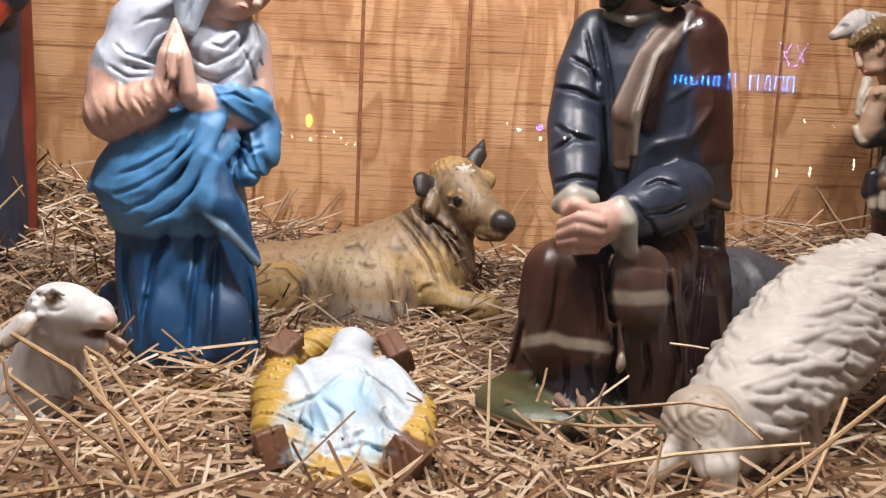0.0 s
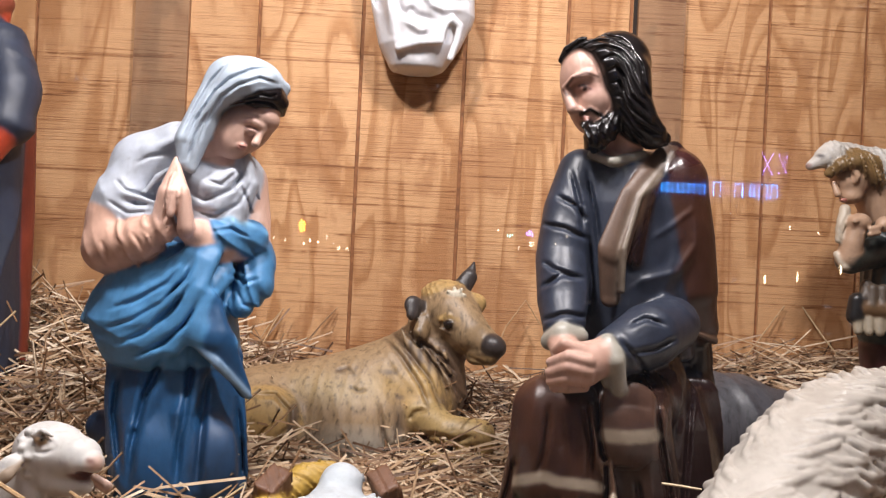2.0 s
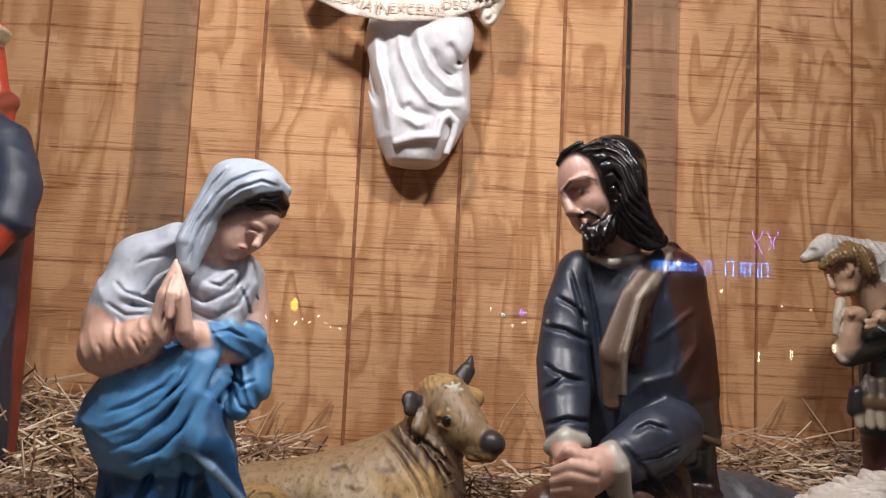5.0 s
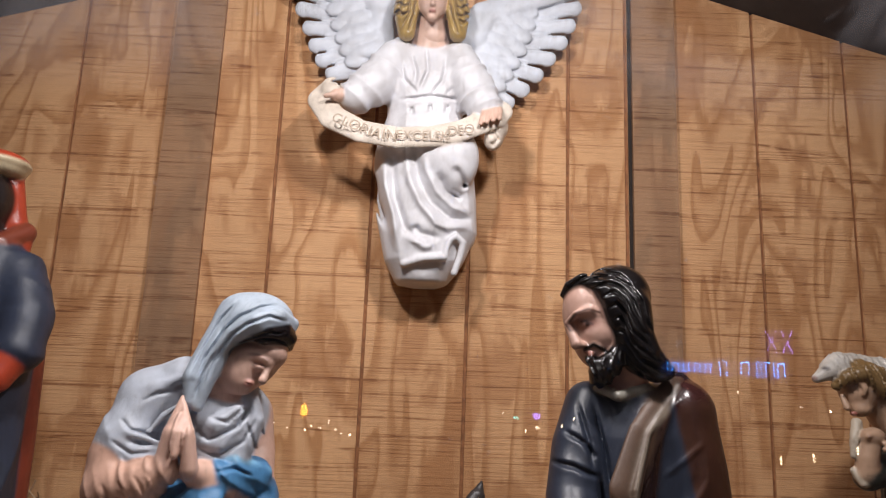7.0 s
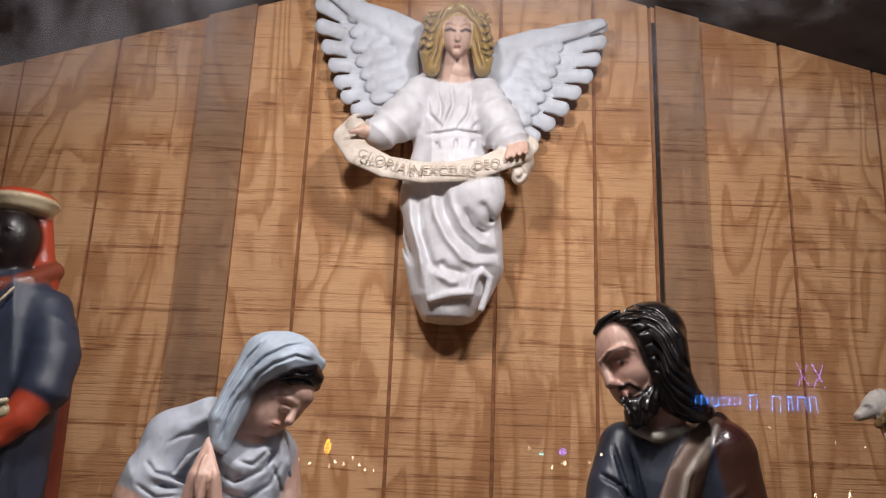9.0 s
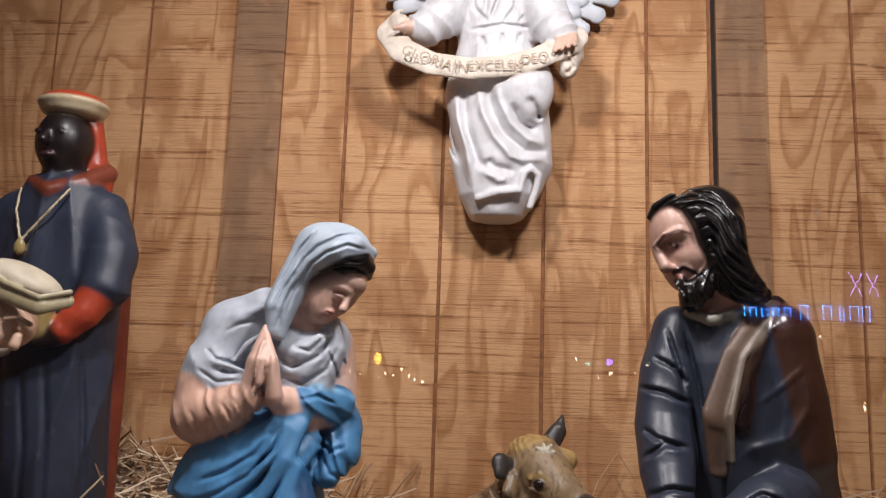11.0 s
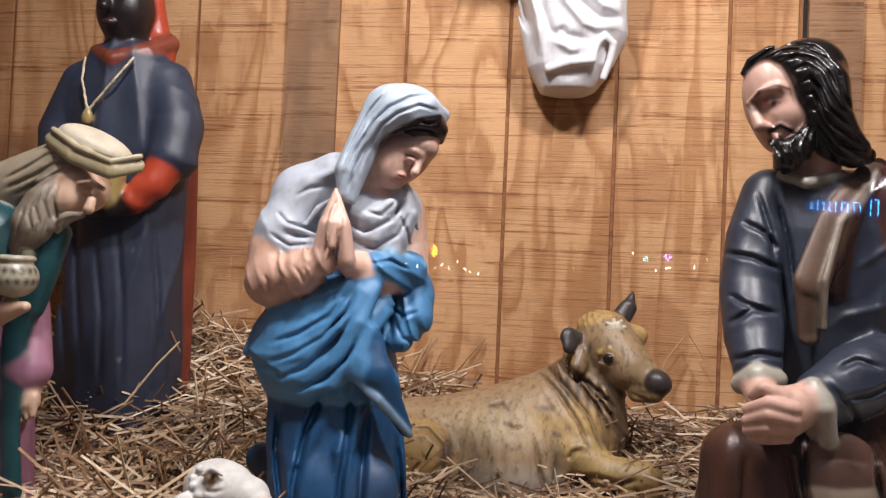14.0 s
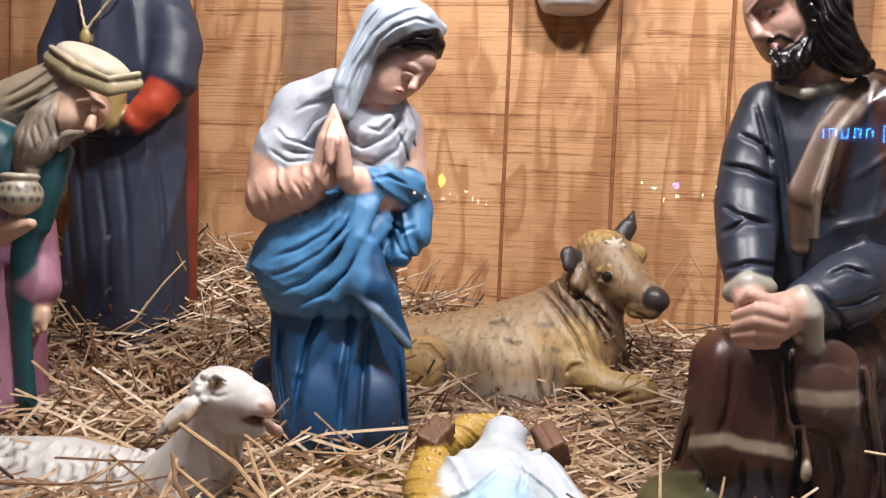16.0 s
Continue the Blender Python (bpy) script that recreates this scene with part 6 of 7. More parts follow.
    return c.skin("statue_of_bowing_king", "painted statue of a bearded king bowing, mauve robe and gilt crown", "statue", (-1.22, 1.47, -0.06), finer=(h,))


def infant_cradle():
    hay, log, cloth, blue = tint(0.46, 0.29, 0.055, 0.5), tint(0.15, 0.065, 0.030, 0.5), tint(0.52, 0.575, 0.62, 0.5), tint(0.36, 0.60, 0.74, 0.5)
    c = Clay((-0.32, 0.92, -0.14), (0.09, 1.50, 0.14), 0.0034)
    ridges = pleat((0.35, 1, 0.8), 0.010, 0.005, 0.5)
    c.ball((-0.125, 1.19, -0.075), (0.135, 0.215, 0.045), hay, 0.01, (12, 0, 0), ridges)
    c.tube([(-0.228, 1.280, 0.033), (-0.225, 1.180, 0.017), (-0.199, 1.080, 0.000), (-0.133, 1.020, -0.046), (-0.066, 1.020, -0.043), (0.000, 1.070, -0.012), (0.007, 1.150, 0.010)], [0.028, 0.032, 0.03, 0.026, 0.026, 0.026, 0.02], hay, 0.015, ridges)
    c.tube([(-0.211, 1.330, 0.037), (-0.184, 1.360, 0.051), (-0.147, 1.380, 0.055)], [0.026, 0.03, 0.026], hay, 0.015, ridges)
    bark = pleat((1, 0.4, 0.2), 0.008, 0.003)
    c.block((-0.228, 1.290, 0.053), (0.020, 0.030, 0.030), log, 0.003, (25, 15, -20), bark)
    c.block((-0.043, 1.310, 0.056), (0.019, 0.030, 0.028), log, 0.003, (25, -25, 20), bark)
    c.block((-0.196, 1.030, -0.008), (0.021, 0.026, 0.027), log, 0.003, (-20, -15, 25), bark)
    c.block((-0.013, 1.030, -0.015), (0.026, 0.026, 0.026), log, 0.003, (-20, 20, -30), bark)
    rumple = pleat((0.9, 0.3, 0.4), 0.030, 0.005, 0.9)
    # cloth bundle
    c.ball((-0.115, 1.190, -0.004), (0.108, 0.13, 0.055), cloth, 0.01, (18, 0, 0), rumple)
    c.ball((-0.119, 1.180, 0.021), (0.070, 0.08, 0.050), cloth, 0.03, (18, 0, 0))
    c.tube([(-0.161, 1.200, 0.022), (-0.198, 1.120, -0.001), (-0.216, 1.090, -0.006)], [0.045, 0.030, 0.018], cloth, 0.02, rumple)
    c.tube([(-0.048, 1.220, 0.030), (-0.015, 1.170, 0.015), (-0.021, 1.100, -0.008)], [0.035, 0.028, 0.022], cloth, 0.02, rumple)
    c.tube([(-0.171, 1.060, -0.024), (-0.130, 1.050, -0.030), (-0.077, 1.060, -0.020), (-0.039, 1.070, -0.010)], [0.022, 0.026, 0.026, 0.022], cloth, 0.02, pleat((1, 0.1, 0.1), 0.016, 0.005))
    c.tube([(-0.124, 1.260, 0.033), (-0.119, 1.310, 0.063)], [0.04, 0.034], cloth, 0.02)
    c.ball((-0.116, 1.300, 0.071), (0.030, 0.034, 0.022), cloth, 0.012)
    for run in (((-0.144, 1.235, 0.058), (-0.134, 1.260, 0.071), (-0.122, 1.270, 0.076)), ((-0.159, 1.100, 0.045), (-0.159, 1.080, 0.018), (-0.140, 1.060, -0.006)), ((-0.094, 1.220, 0.055), (-0.070, 1.240, 0.060), (-0.061, 1.260, 0.062)), ((-0.142, 1.070, 0.002), (-0.109, 1.055, 0.001), (-0.078, 1.060, 0.013)),
                ((-0.063, 1.060, 0.005), (-0.055, 1.050, -0.007), (-0.061, 1.045, -0.021)), ((-0.100, 1.050, -0.001), (-0.106, 1.040, -0.017), (-0.118, 1.040, -0.030)), ((-0.193, 1.090, 0.010), (-0.173, 1.090, 0.014), (-0.159, 1.100, 0.028))):
        c.tube(run, [0.004, 0.006, 0.004], cloth, 0.006)
    for x, y, z, r in (((-0.145, 1.090, 0.016)) + (0.020,), ((-0.083, 1.100, 0.048)) + (0.032,), ((-0.123, 1.100, 0.046)) + (0.026,), ((-0.162, 1.050, -0.019)) + (0.020,), ((-0.062, 1.060, -0.011)) + (0.018,), ((-0.187, 1.100, 0.015)) + (0.014,)):
        c.dye((x, y, z), (r, 0.045, r), tint(0.38, 0.57, 0.70, 0.5), 0.02)
    for run in ([(-0.1720, 1.0600, 0.0250), (-0.1470, 1.0600, 0.0100), (-0.1550, 1.0600, -0.0230), (-0.1700, 1.0600, -0.0460)], [(-0.1450, 1.0800, 0.0520), (-0.1120, 1.0800, 0.0290), (-0.1060, 1.0800, -0.0120), (-0.1180, 1.0800, -0.0460)], [(-0.0850, 1.1000, 0.0890), (-0.0430, 1.1000, 0.0580), (-0.0100, 1.1000, 0.0220)], [(-0.1950, 1.1000, 0.0200), (-0.1470, 1.1000, 0.0450), (-0.0930, 1.1000, 0.0970)], [(-0.1230, 1.0500, -0.0230), (-0.0770, 1.0500, -0.0050), (-0.0300, 1.0500, -0.0190)], [(-0.1010, 1.1000, 0.1130), (-0.0760, 1.1000, 0.0810), (-0.0830, 1.1000, 0.0480)], [(-0.0650, 1.0800, 0.0390), (-0.0400, 1.0800, 0.0070), (-0.0160, 1.0800, -0.0090)], [(-0.0920, 1.0500, -0.0170), (-0.0760, 1.0500, -0.0370), (-0.0790, 1.0500, -0.0480)], [(-0.0620, 1.0600, -0.0110), (-0.0380, 1.0600, -0.0350)]):
        c.crease(run, 0.0038, 0.0055)
        c.brush(run, 0.0016, tint(0.26, 0.50, 0.64, 0.5), 0.003, 0.35)
    return c.skin("statue_of_cradle", "plaster cradle of crossed logs and hay with white cloth bundle", "statue", (-0.12, 1.2, -0.1))


def wall_angel():
    white, feather, skin = tint(0.74, 0.74, 0.77, 0.45), tint(0.66, 0.70, 0.77, 0.45), tint(0.70, 0.47, 0.37, 0.4)
    gold, cream = tint(0.40, 0.265, 0.08, 0.24), tint(0.76, 0.67, 0.57, 0.45)
    c = Clay((-0.54, 2.06, 0.92), (0.50, 2.34, 2.14), 0.0040)
    # gown
    flow = pleat((1, 0, 0.12), 0.06, 0.002, 0.5)
    c.loft([(0.965, -0.045, 2.27, 0.075, 0.07), (1.03, -0.04, 2.25, 0.115, 0.085), (1.12, -0.03, 2.245, 0.145, 0.09), (1.22, -0.045, 2.245, 0.155, 0.09), (1.36, -0.055, 2.25, 0.148, 0.085), (1.48, -0.055, 2.25, 0.115, 0.08), (1.60, -0.055, 2.25, 0.118, 0.085), (1.68, -0.055, 2.265, 0.115, 0.07), (1.72, -0.055, 2.27, 0.06, 0.05)],
           white, 0.012, flow)
    c.ball((0.035, 2.175, 1.33), (0.075, 0.055, 0.10), white, 0.03)
    for run in ([(-0.1070, 2.1500, 1.3460), (-0.0900, 2.1500, 1.2540), (-0.0560, 2.1500, 1.1840), (-0.0060, 2.1500, 1.1260), (0.0240, 2.1500, 1.1140), (0.0970, 2.1500, 1.1200)], [(-0.0590, 2.1500, 1.3650), (-0.0440, 2.1500, 1.2860), (-0.0090, 2.1500, 1.2190), (0.0410, 2.1500, 1.1740), (0.0900, 2.1500, 1.1560)], [(-0.1680, 2.1600, 1.3290), (-0.1600, 2.1600, 1.2370), (-0.1330, 2.1600, 1.1530), (-0.1140, 2.1600, 1.0380)], [(-0.0870, 2.1500, 1.0860), (-0.0380, 2.1500, 1.0560), (-0.0130, 2.1500, 1.0600)]):
        c.etch(run, 0.011, -0.014)
    for run in ([(-0.0760, 2.1500, 1.3400), (-0.0620, 2.1500, 1.2510), (-0.0240, 2.1500, 1.1850), (0.0290, 2.1500, 1.1410), (0.0970, 2.1500, 1.1370)], [(-0.1390, 2.1500, 1.3200), (-0.1310, 2.1500, 1.2010), (-0.0980, 2.1500, 1.1120), (-0.0550, 2.1500, 1.0710)], [(-0.0080, 2.1500, 1.2810), (0.0200, 2.1500, 1.2210), (0.0630, 2.1500, 1.1950)], [(0.0370, 2.1500, 1.3000), (0.0610, 2.1500, 1.2600), (0.0720, 2.1500, 1.2260)], [(-0.0730, 2.1600, 1.1220), (-0.0530, 2.1600, 1.0970), (0.0090, 2.1600, 1.0830)], [(-0.1980, 2.1600, 1.2690), (-0.1800, 2.1600, 1.1850), (-0.1430, 2.1600, 1.1030)]):
        c.etch(run, 0.011, 0.014)
    c.ball((0.0000, 2.1750, 1.3350), (0.066, 0.045, 0.060), white, 0.03)
    c.tube([(-0.0970, 2.1800, 1.0110), (-0.0400, 2.1650, 1.0260), (0.0200, 2.1650, 1.0320), (0.0320, 2.1650, 1.0780), (0.0500, 2.1650, 1.0950), (0.0710, 2.1700, 1.0770), (0.0650, 2.1750, 1.0410), (0.0480, 2.1800, 0.9900)], 0.010, white, 0.010)
    c.cut((0.0420, 2.1500, 1.0550), (0.010, 0.024, 0.026), 0.008, (0, 12, 0))
    c.cut((-0.0390, 2.1650, 0.9910), (0.052, 0.024, 0.016), 0.008, (0, -4, 0))
    for run in ([(-0.1420, 2.1700, 1.6720), (-0.1200, 2.1700, 1.5700), (-0.0770, 2.1700, 1.5260)], [(-0.0600, 2.1700, 1.6790), (-0.0500, 2.1700, 1.6050), (-0.0740, 2.1700, 1.5340)], [(0.0090, 2.1700, 1.6670), (-0.0050, 2.1700, 1.5730), (-0.0400, 2.1700, 1.5200)], [(-0.1810, 2.1800, 1.6070), (-0.1590, 2.1800, 1.5270)], [(-0.1050, 2.1700, 1.6550), (-0.0860, 2.1700, 1.5990), (-0.0890, 2.1700, 1.5510)], [(0.0490, 2.1700, 1.6130), (0.0300, 2.1700, 1.5530), (0.0040, 2.1700, 1.5220)], [(-0.1340, 2.1700, 1.5020), (-0.0400, 2.1700, 1.5200), (0.0650, 2.1700, 1.5100)], [(-0.0960, 2.1700, 1.4850), (-0.0910, 2.1700, 1.4600)], [(-0.0390, 2.1700, 1.4950), (-0.0380, 2.1700, 1.4660)], [(0.0120, 2.1700, 1.4940), (0.0090, 2.1700, 1.4650)]):
        c.crease(run, 0.0060, 0.010)
    # wings: long feathers, coverts, leading edge
    left = (((-0.486, 2.285, 2.076), (-0.313, 2.300, 1.941)), ((-0.491, 2.285, 1.998), (-0.296, 2.300, 1.905)), ((-0.484, 2.285, 1.920), (-0.280, 2.300, 1.864)), ((-0.459, 2.285, 1.848), (-0.269, 2.300, 1.828)), ((-0.432, 2.285, 1.784), (-0.257, 2.300, 1.789)), ((-0.409, 2.285, 1.725), (-0.246, 2.300, 1.756)), ((-0.384, 2.285, 1.676), (-0.233, 2.300, 1.724)), ((-0.349, 2.285, 1.633), (-0.217, 2.300, 1.693)))
    right = (((0.411, 2.285, 1.949), (0.172, 2.300, 1.876)), ((0.407, 2.285, 1.893), (0.165, 2.300, 1.843)), ((0.388, 2.285, 1.831), (0.155, 2.300, 1.808)), ((0.362, 2.285, 1.771), (0.148, 2.300, 1.773)), ((0.325, 2.285, 1.714), (0.138, 2.300, 1.737)), ((0.286, 2.285, 1.657), (0.128, 2.300, 1.700)), ((0.243, 2.285, 1.605), (0.118, 2.300, 1.668)), ((0.197, 2.285, 1.560), (0.108, 2.300, 1.637)))
    for wing in (left, right):
        for tip, root in wing:
            mid = tuple(0.5 * (p + q) for p, q in zip(tip, root))
            c.tube([root, mid, tip], [0.036, 0.040, 0.027], feather, 0.002, flat=((0, 1, 0.25), 0.40))
        for (tip, root), (tip_below, root_below) in zip(wing, wing[1:]):
            ends = [[0.5 * (p + q) for p, q in zip(a, b)] for a, b in ((tip, tip_below), (root, root_below))]
            bow = [0.5 * (p + q) for p, q in zip(*ends)]
            c.etch([ends[0], [bow[0], bow[1], bow[2] - 0.006], ends[1]], 0.0045, 0.0035, False)
        for i in range(7):
            for j in range(3):
                root, tip = wing[i + (j > 1)][1], wing[i][0]
                t = 0.06 + 0.15 * j
                c.ball((root[0] + t * (tip[0] - root[0]), 2.272 - 0.004 * (2 - j), root[2] + t * (tip[2] - root[2]) - 0.012), (0.040, 0.011, 0.027), feather, 0.002, (0, 20 if wing is right else -20, 0))
    c.tube([(-0.487, 2.270, 2.075), (-0.442, 2.265, 2.023), (-0.363, 2.262, 1.966), (-0.272, 2.262, 1.925), (-0.197, 2.265, 1.885)], [0.014, 0.026, 0.036, 0.050, 0.056], feather, 0.006, flat=((0, 1, 0), 0.42))
    c.tube([(0.416, 2.270, 1.949), (0.324, 2.265, 1.913), (0.196, 2.262, 1.881), (0.118, 2.262, 1.841), (0.080, 2.265, 1.776)], [0.014, 0.024, 0.036, 0.048, 0.056], feather, 0.006, flat=((0, 1, 0), 0.42))
    c.tube([(-0.214, 2.280, 1.852), (-0.196, 2.280, 1.692)], [0.04, 0.04], feather, 0.01, flat=((0, 1, 0), 0.6))
    c.tube([(0.096, 2.280, 1.785), (0.106, 2.280, 1.647)], [0.04, 0.036], feather, 0.01, flat=((0, 1, 0), 0.6))
    # sleeves and arms
    c.tube([(-0.15, 2.23, 1.67), (-0.215, 2.20, 1.56), (-0.26, 2.18, 1.515)], [0.055, 0.065, 0.055], white, 0.02, pleat((0.5, 0, 1), 0.05, 0.005))
    c.tube([(0.04, 2.23, 1.67), (0.09, 2.20, 1.56), (0.12, 2.17, 1.49)], [0.055, 0.065, 0.055], white, 0.02, pleat((-0.5, 0, 1), 0.05, 0.005))
    # scroll
    c.tube([(-0.337, 2.190, 1.549), (-0.364, 2.175, 1.495), (-0.324, 2.150, 1.433), (-0.237, 2.130, 1.385), (-0.129, 2.122, 1.368), (-0.032, 2.122, 1.375), (0.057, 2.125, 1.399), (0.131, 2.140, 1.440), (0.169, 2.160, 1.476)],
           [0.030, 0.040, 0.040, 0.036, 0.034, 0.034, 0.034, 0.038, 0.036], cream, 0.006, flat=((0.0, -1, 0.15), 0.3))
    c.ball((-0.3320, 2.1750, 1.5250), (0.036, 0.024, 0.036), cream, 0.010)
    c.etch([(-0.3470, 2.1500, 1.5390), (-0.3170, 2.1500, 1.5440), (-0.3020, 2.1500, 1.5190), (-0.3180, 2.1500, 1.5040)], 0.005, 0.010)
    c.tube([(0.1600, 2.1650, 1.4620), (0.1760, 2.1800, 1.4320), (0.1630, 2.1800, 1.4000)], [0.034, 0.030, 0.028], cream, 0.008, flat=((1, 0, 0), 0.6))
    c.ball((0.1480, 2.1650, 1.3900), (0.026, 0.028, 0.034), cream, 0.008)
    c.etch([(0.1330, 2.1400, 1.3940), (0.1490, 2.1400, 1.4020), (0.1600, 2.1400, 1.3810), (0.1470, 2.1400, 1.3630), (0.1370, 2.1400, 1.3730)], 0.005, 0.010)
    c.tube([(-0.27, 2.17, 1.515), (-0.315, 2.145, 1.50)], [0.024, 0.018], skin, 0.006)
    c.tube([(-0.31, 2.14, 1.50), (-0.345, 2.13, 1.49)], [0.010, 0.007], skin, 0.005)
    for i in range(4):
        c.tube([(0.12 + 0.014 * i, 2.125, 1.455 + 0.004 * i), (0.108 + 0.018 * i, 2.108, 1.415 + 0.006 * i)], [0.010, 0.007], skin, 0.003)
    # neck, head, curls
    c.tube([(-0.048, 2.250, 1.727), (-0.051, 2.220, 1.787)], [0.06, 0.042], skin, 0.015)
    # head, in finer grain
    h = Clay((-0.19, 2.08, 1.70), (0.09, 2.32, 1.98), 0.0024)
    h.ball((-0.052, 2.225, 1.873), (0.080, 0.07, 0.078), gold, 0.008)
    h.tube([(-0.1210, 2.1900, 1.8850), (-0.1260, 2.1750, 1.7940), (-0.1210, 2.1800, 1.7270)], [0.036, 0.038, 0.026], gold, 0.010)
    h.tube([(0.0240, 2.1900, 1.8910), (0.0330, 2.1750, 1.8010), (0.0350, 2.1800, 1.7300)], [0.034, 0.036, 0.026], gold, 0.010)
    h.tube([(-0.0410, 2.2250, 1.7390), (-0.0430, 2.2150, 1.7920)], [0.042, 0.036], skin, 0.012)
    h.ball((-0.0450, 2.1720, 1.8380), (0.044, 0.048, 0.061), skin, 0.004)
    h.ball((-0.0440, 2.1600, 1.8010), (0.034, 0.034, 0.034), skin, 0.02)
    h.tube([(-0.1060, 2.1650, 1.8590), (-0.0870, 2.1560, 1.9060), (-0.0450, 2.1540, 1.9260), (-0.0060, 2.1560, 1.9090), (0.0130, 2.1650, 1.8640)], [0.012, 0.014, 0.013, 0.014, 0.012], gold, 0.012)
    h.tube([(-0.0450, 2.1300, 1.8300), (-0.0440, 2.1220, 1.7950)], [0.0045, 0.0075], skin, 0.008)
    h.ball((-0.0440, 2.1460, 1.7620), (0.014, 0.012, 0.010), skin, 0.020)
    h.ball((-0.0450, 2.1300, 1.7760), (0.010, 0.008, 0.0045), tint(0.52, 0.24, 0.20, 0.4), 0.005)
    for run in ([(-0.0800, 2.1300, 1.8280), (-0.0660, 2.1300, 1.8330), (-0.0540, 2.1300, 1.8280)], [(-0.0330, 2.1300, 1.8270), (-0.0210, 2.1300, 1.8330), (-0.0070, 2.1300, 1.8260)]):
        h.brush(run, 0.0046, tint(0.07, 0.05, 0.045), 0.003)
    for run in ([(-0.0840, 2.1300, 1.8470), (-0.0670, 2.1300, 1.8520), (-0.0530, 2.1300, 1.8450)], [(-0.0350, 2.1300, 1.8440), (-0.0220, 2.1300, 1.8520), (-0.0040, 2.1300, 1.8450)]):
        h.brush(run, 0.0022, tint(0.34, 0.20, 0.13), 0.003)
    # crease shade of the gilt locks, brushed on in dark brown
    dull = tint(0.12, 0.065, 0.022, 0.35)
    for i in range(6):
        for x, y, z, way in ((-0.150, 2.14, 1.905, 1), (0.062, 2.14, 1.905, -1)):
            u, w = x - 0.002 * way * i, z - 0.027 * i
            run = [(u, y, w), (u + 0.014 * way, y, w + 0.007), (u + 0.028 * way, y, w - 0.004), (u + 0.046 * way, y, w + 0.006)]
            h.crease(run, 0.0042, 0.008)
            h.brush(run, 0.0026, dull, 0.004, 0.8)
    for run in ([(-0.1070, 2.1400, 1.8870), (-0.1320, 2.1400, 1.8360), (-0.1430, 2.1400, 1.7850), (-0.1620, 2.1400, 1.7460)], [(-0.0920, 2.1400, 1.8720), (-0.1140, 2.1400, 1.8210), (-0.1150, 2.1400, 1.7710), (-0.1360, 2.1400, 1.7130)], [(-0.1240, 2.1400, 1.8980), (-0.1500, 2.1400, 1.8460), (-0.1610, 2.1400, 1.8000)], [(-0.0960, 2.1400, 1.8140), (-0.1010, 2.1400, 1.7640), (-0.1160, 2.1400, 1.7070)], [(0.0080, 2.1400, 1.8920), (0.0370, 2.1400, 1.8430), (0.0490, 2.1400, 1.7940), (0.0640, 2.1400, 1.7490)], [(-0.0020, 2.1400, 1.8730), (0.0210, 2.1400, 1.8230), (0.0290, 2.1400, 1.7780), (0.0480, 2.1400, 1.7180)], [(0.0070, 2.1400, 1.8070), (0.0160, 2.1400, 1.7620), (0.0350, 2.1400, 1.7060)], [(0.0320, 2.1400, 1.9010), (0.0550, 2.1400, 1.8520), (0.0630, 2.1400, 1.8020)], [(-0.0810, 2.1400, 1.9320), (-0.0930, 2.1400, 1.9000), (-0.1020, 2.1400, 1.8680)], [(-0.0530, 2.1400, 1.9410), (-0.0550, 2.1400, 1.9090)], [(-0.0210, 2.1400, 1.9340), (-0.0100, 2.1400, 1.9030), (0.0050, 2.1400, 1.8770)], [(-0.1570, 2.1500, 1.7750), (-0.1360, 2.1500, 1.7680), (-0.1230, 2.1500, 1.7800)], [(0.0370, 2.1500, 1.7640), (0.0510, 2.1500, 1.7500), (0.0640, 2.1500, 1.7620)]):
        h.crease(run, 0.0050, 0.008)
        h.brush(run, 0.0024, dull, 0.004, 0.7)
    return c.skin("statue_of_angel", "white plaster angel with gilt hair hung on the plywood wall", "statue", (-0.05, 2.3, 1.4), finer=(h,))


kneeling_woman()
seated_man()
lying_ox()
lying_lamb()
grazing_sheep()
lying_donkey()
shepherd()
standing_king()
bowing_king()
infant_cradle()
wall_angel()


# ---- straw ----
def stems(name, count, place, length, thick, lift, seed, material=STRAW):
    """Loose straw: three-sided bent stems in one mesh. place: a function that draws centres."""
    r = np.random.default_rng(seed)
    x, y, z = place(r, count)
    half = r.uniform(length[0], length[1], count) / 2
    turn = r.uniform(0, 2 * math.pi, count)
    rise = r.normal(0, lift, count)
    d = np.stack([np.cos(turn) * np.cos(rise), np.sin(turn) * np.cos(rise), np.sin(rise)], 1)
    side = np.stack([-np.sin(turn), np.cos(turn), 0 * turn], 1)
    up = np.cross(d, side)
    w = r.uniform(thick[0], thick[1], count) / 2
    bend = r.normal(0, 0.10, (count, 2)) * half[:, None]
    mid = np.stack([x, y, z], 1)
    rings = []
    for s in (-1, 0, 1):
        centre = mid + d * (half * s)[:, None] + (side * bend[:, :1] + up * bend[:, 1:]) * (1 - s * s)
        for a in (90, 210, 330):
            rings.append(centre + w[:, None] * (side * math.cos(math.radians(a)) + up * math.sin(math.radians(a))))
    v = np.stack(rings, 1)
    base = np.arange(count)[:, None, None] * 9
    quad = np.array([[3 * k + i, 3 * k + (i + 1) % 3, 3 * k + 3 + (i + 1) % 3, 3 * k + 3 + i] for k in (0, 1) for i in range(3)])
    f = (base + quad[None]).reshape(-1, 4)
    me = bpy.data.meshes.new(name)
    me.from_pydata(v.reshape(-1, 3), [], f)
    me.materials.append(material)
    return new(name, me)


def over_bed(low, high, x0=-1.75, x1=1.75, y0=FRONT + 0.15, y1=WALL - 0.02):
    def draw(r, n):
        x, y = r.uniform(x0, x1, n), r.uniform(y0, y1, n)
        return x, y, ground_height(x, y) + r.uniform(low, high, n)
    return draw


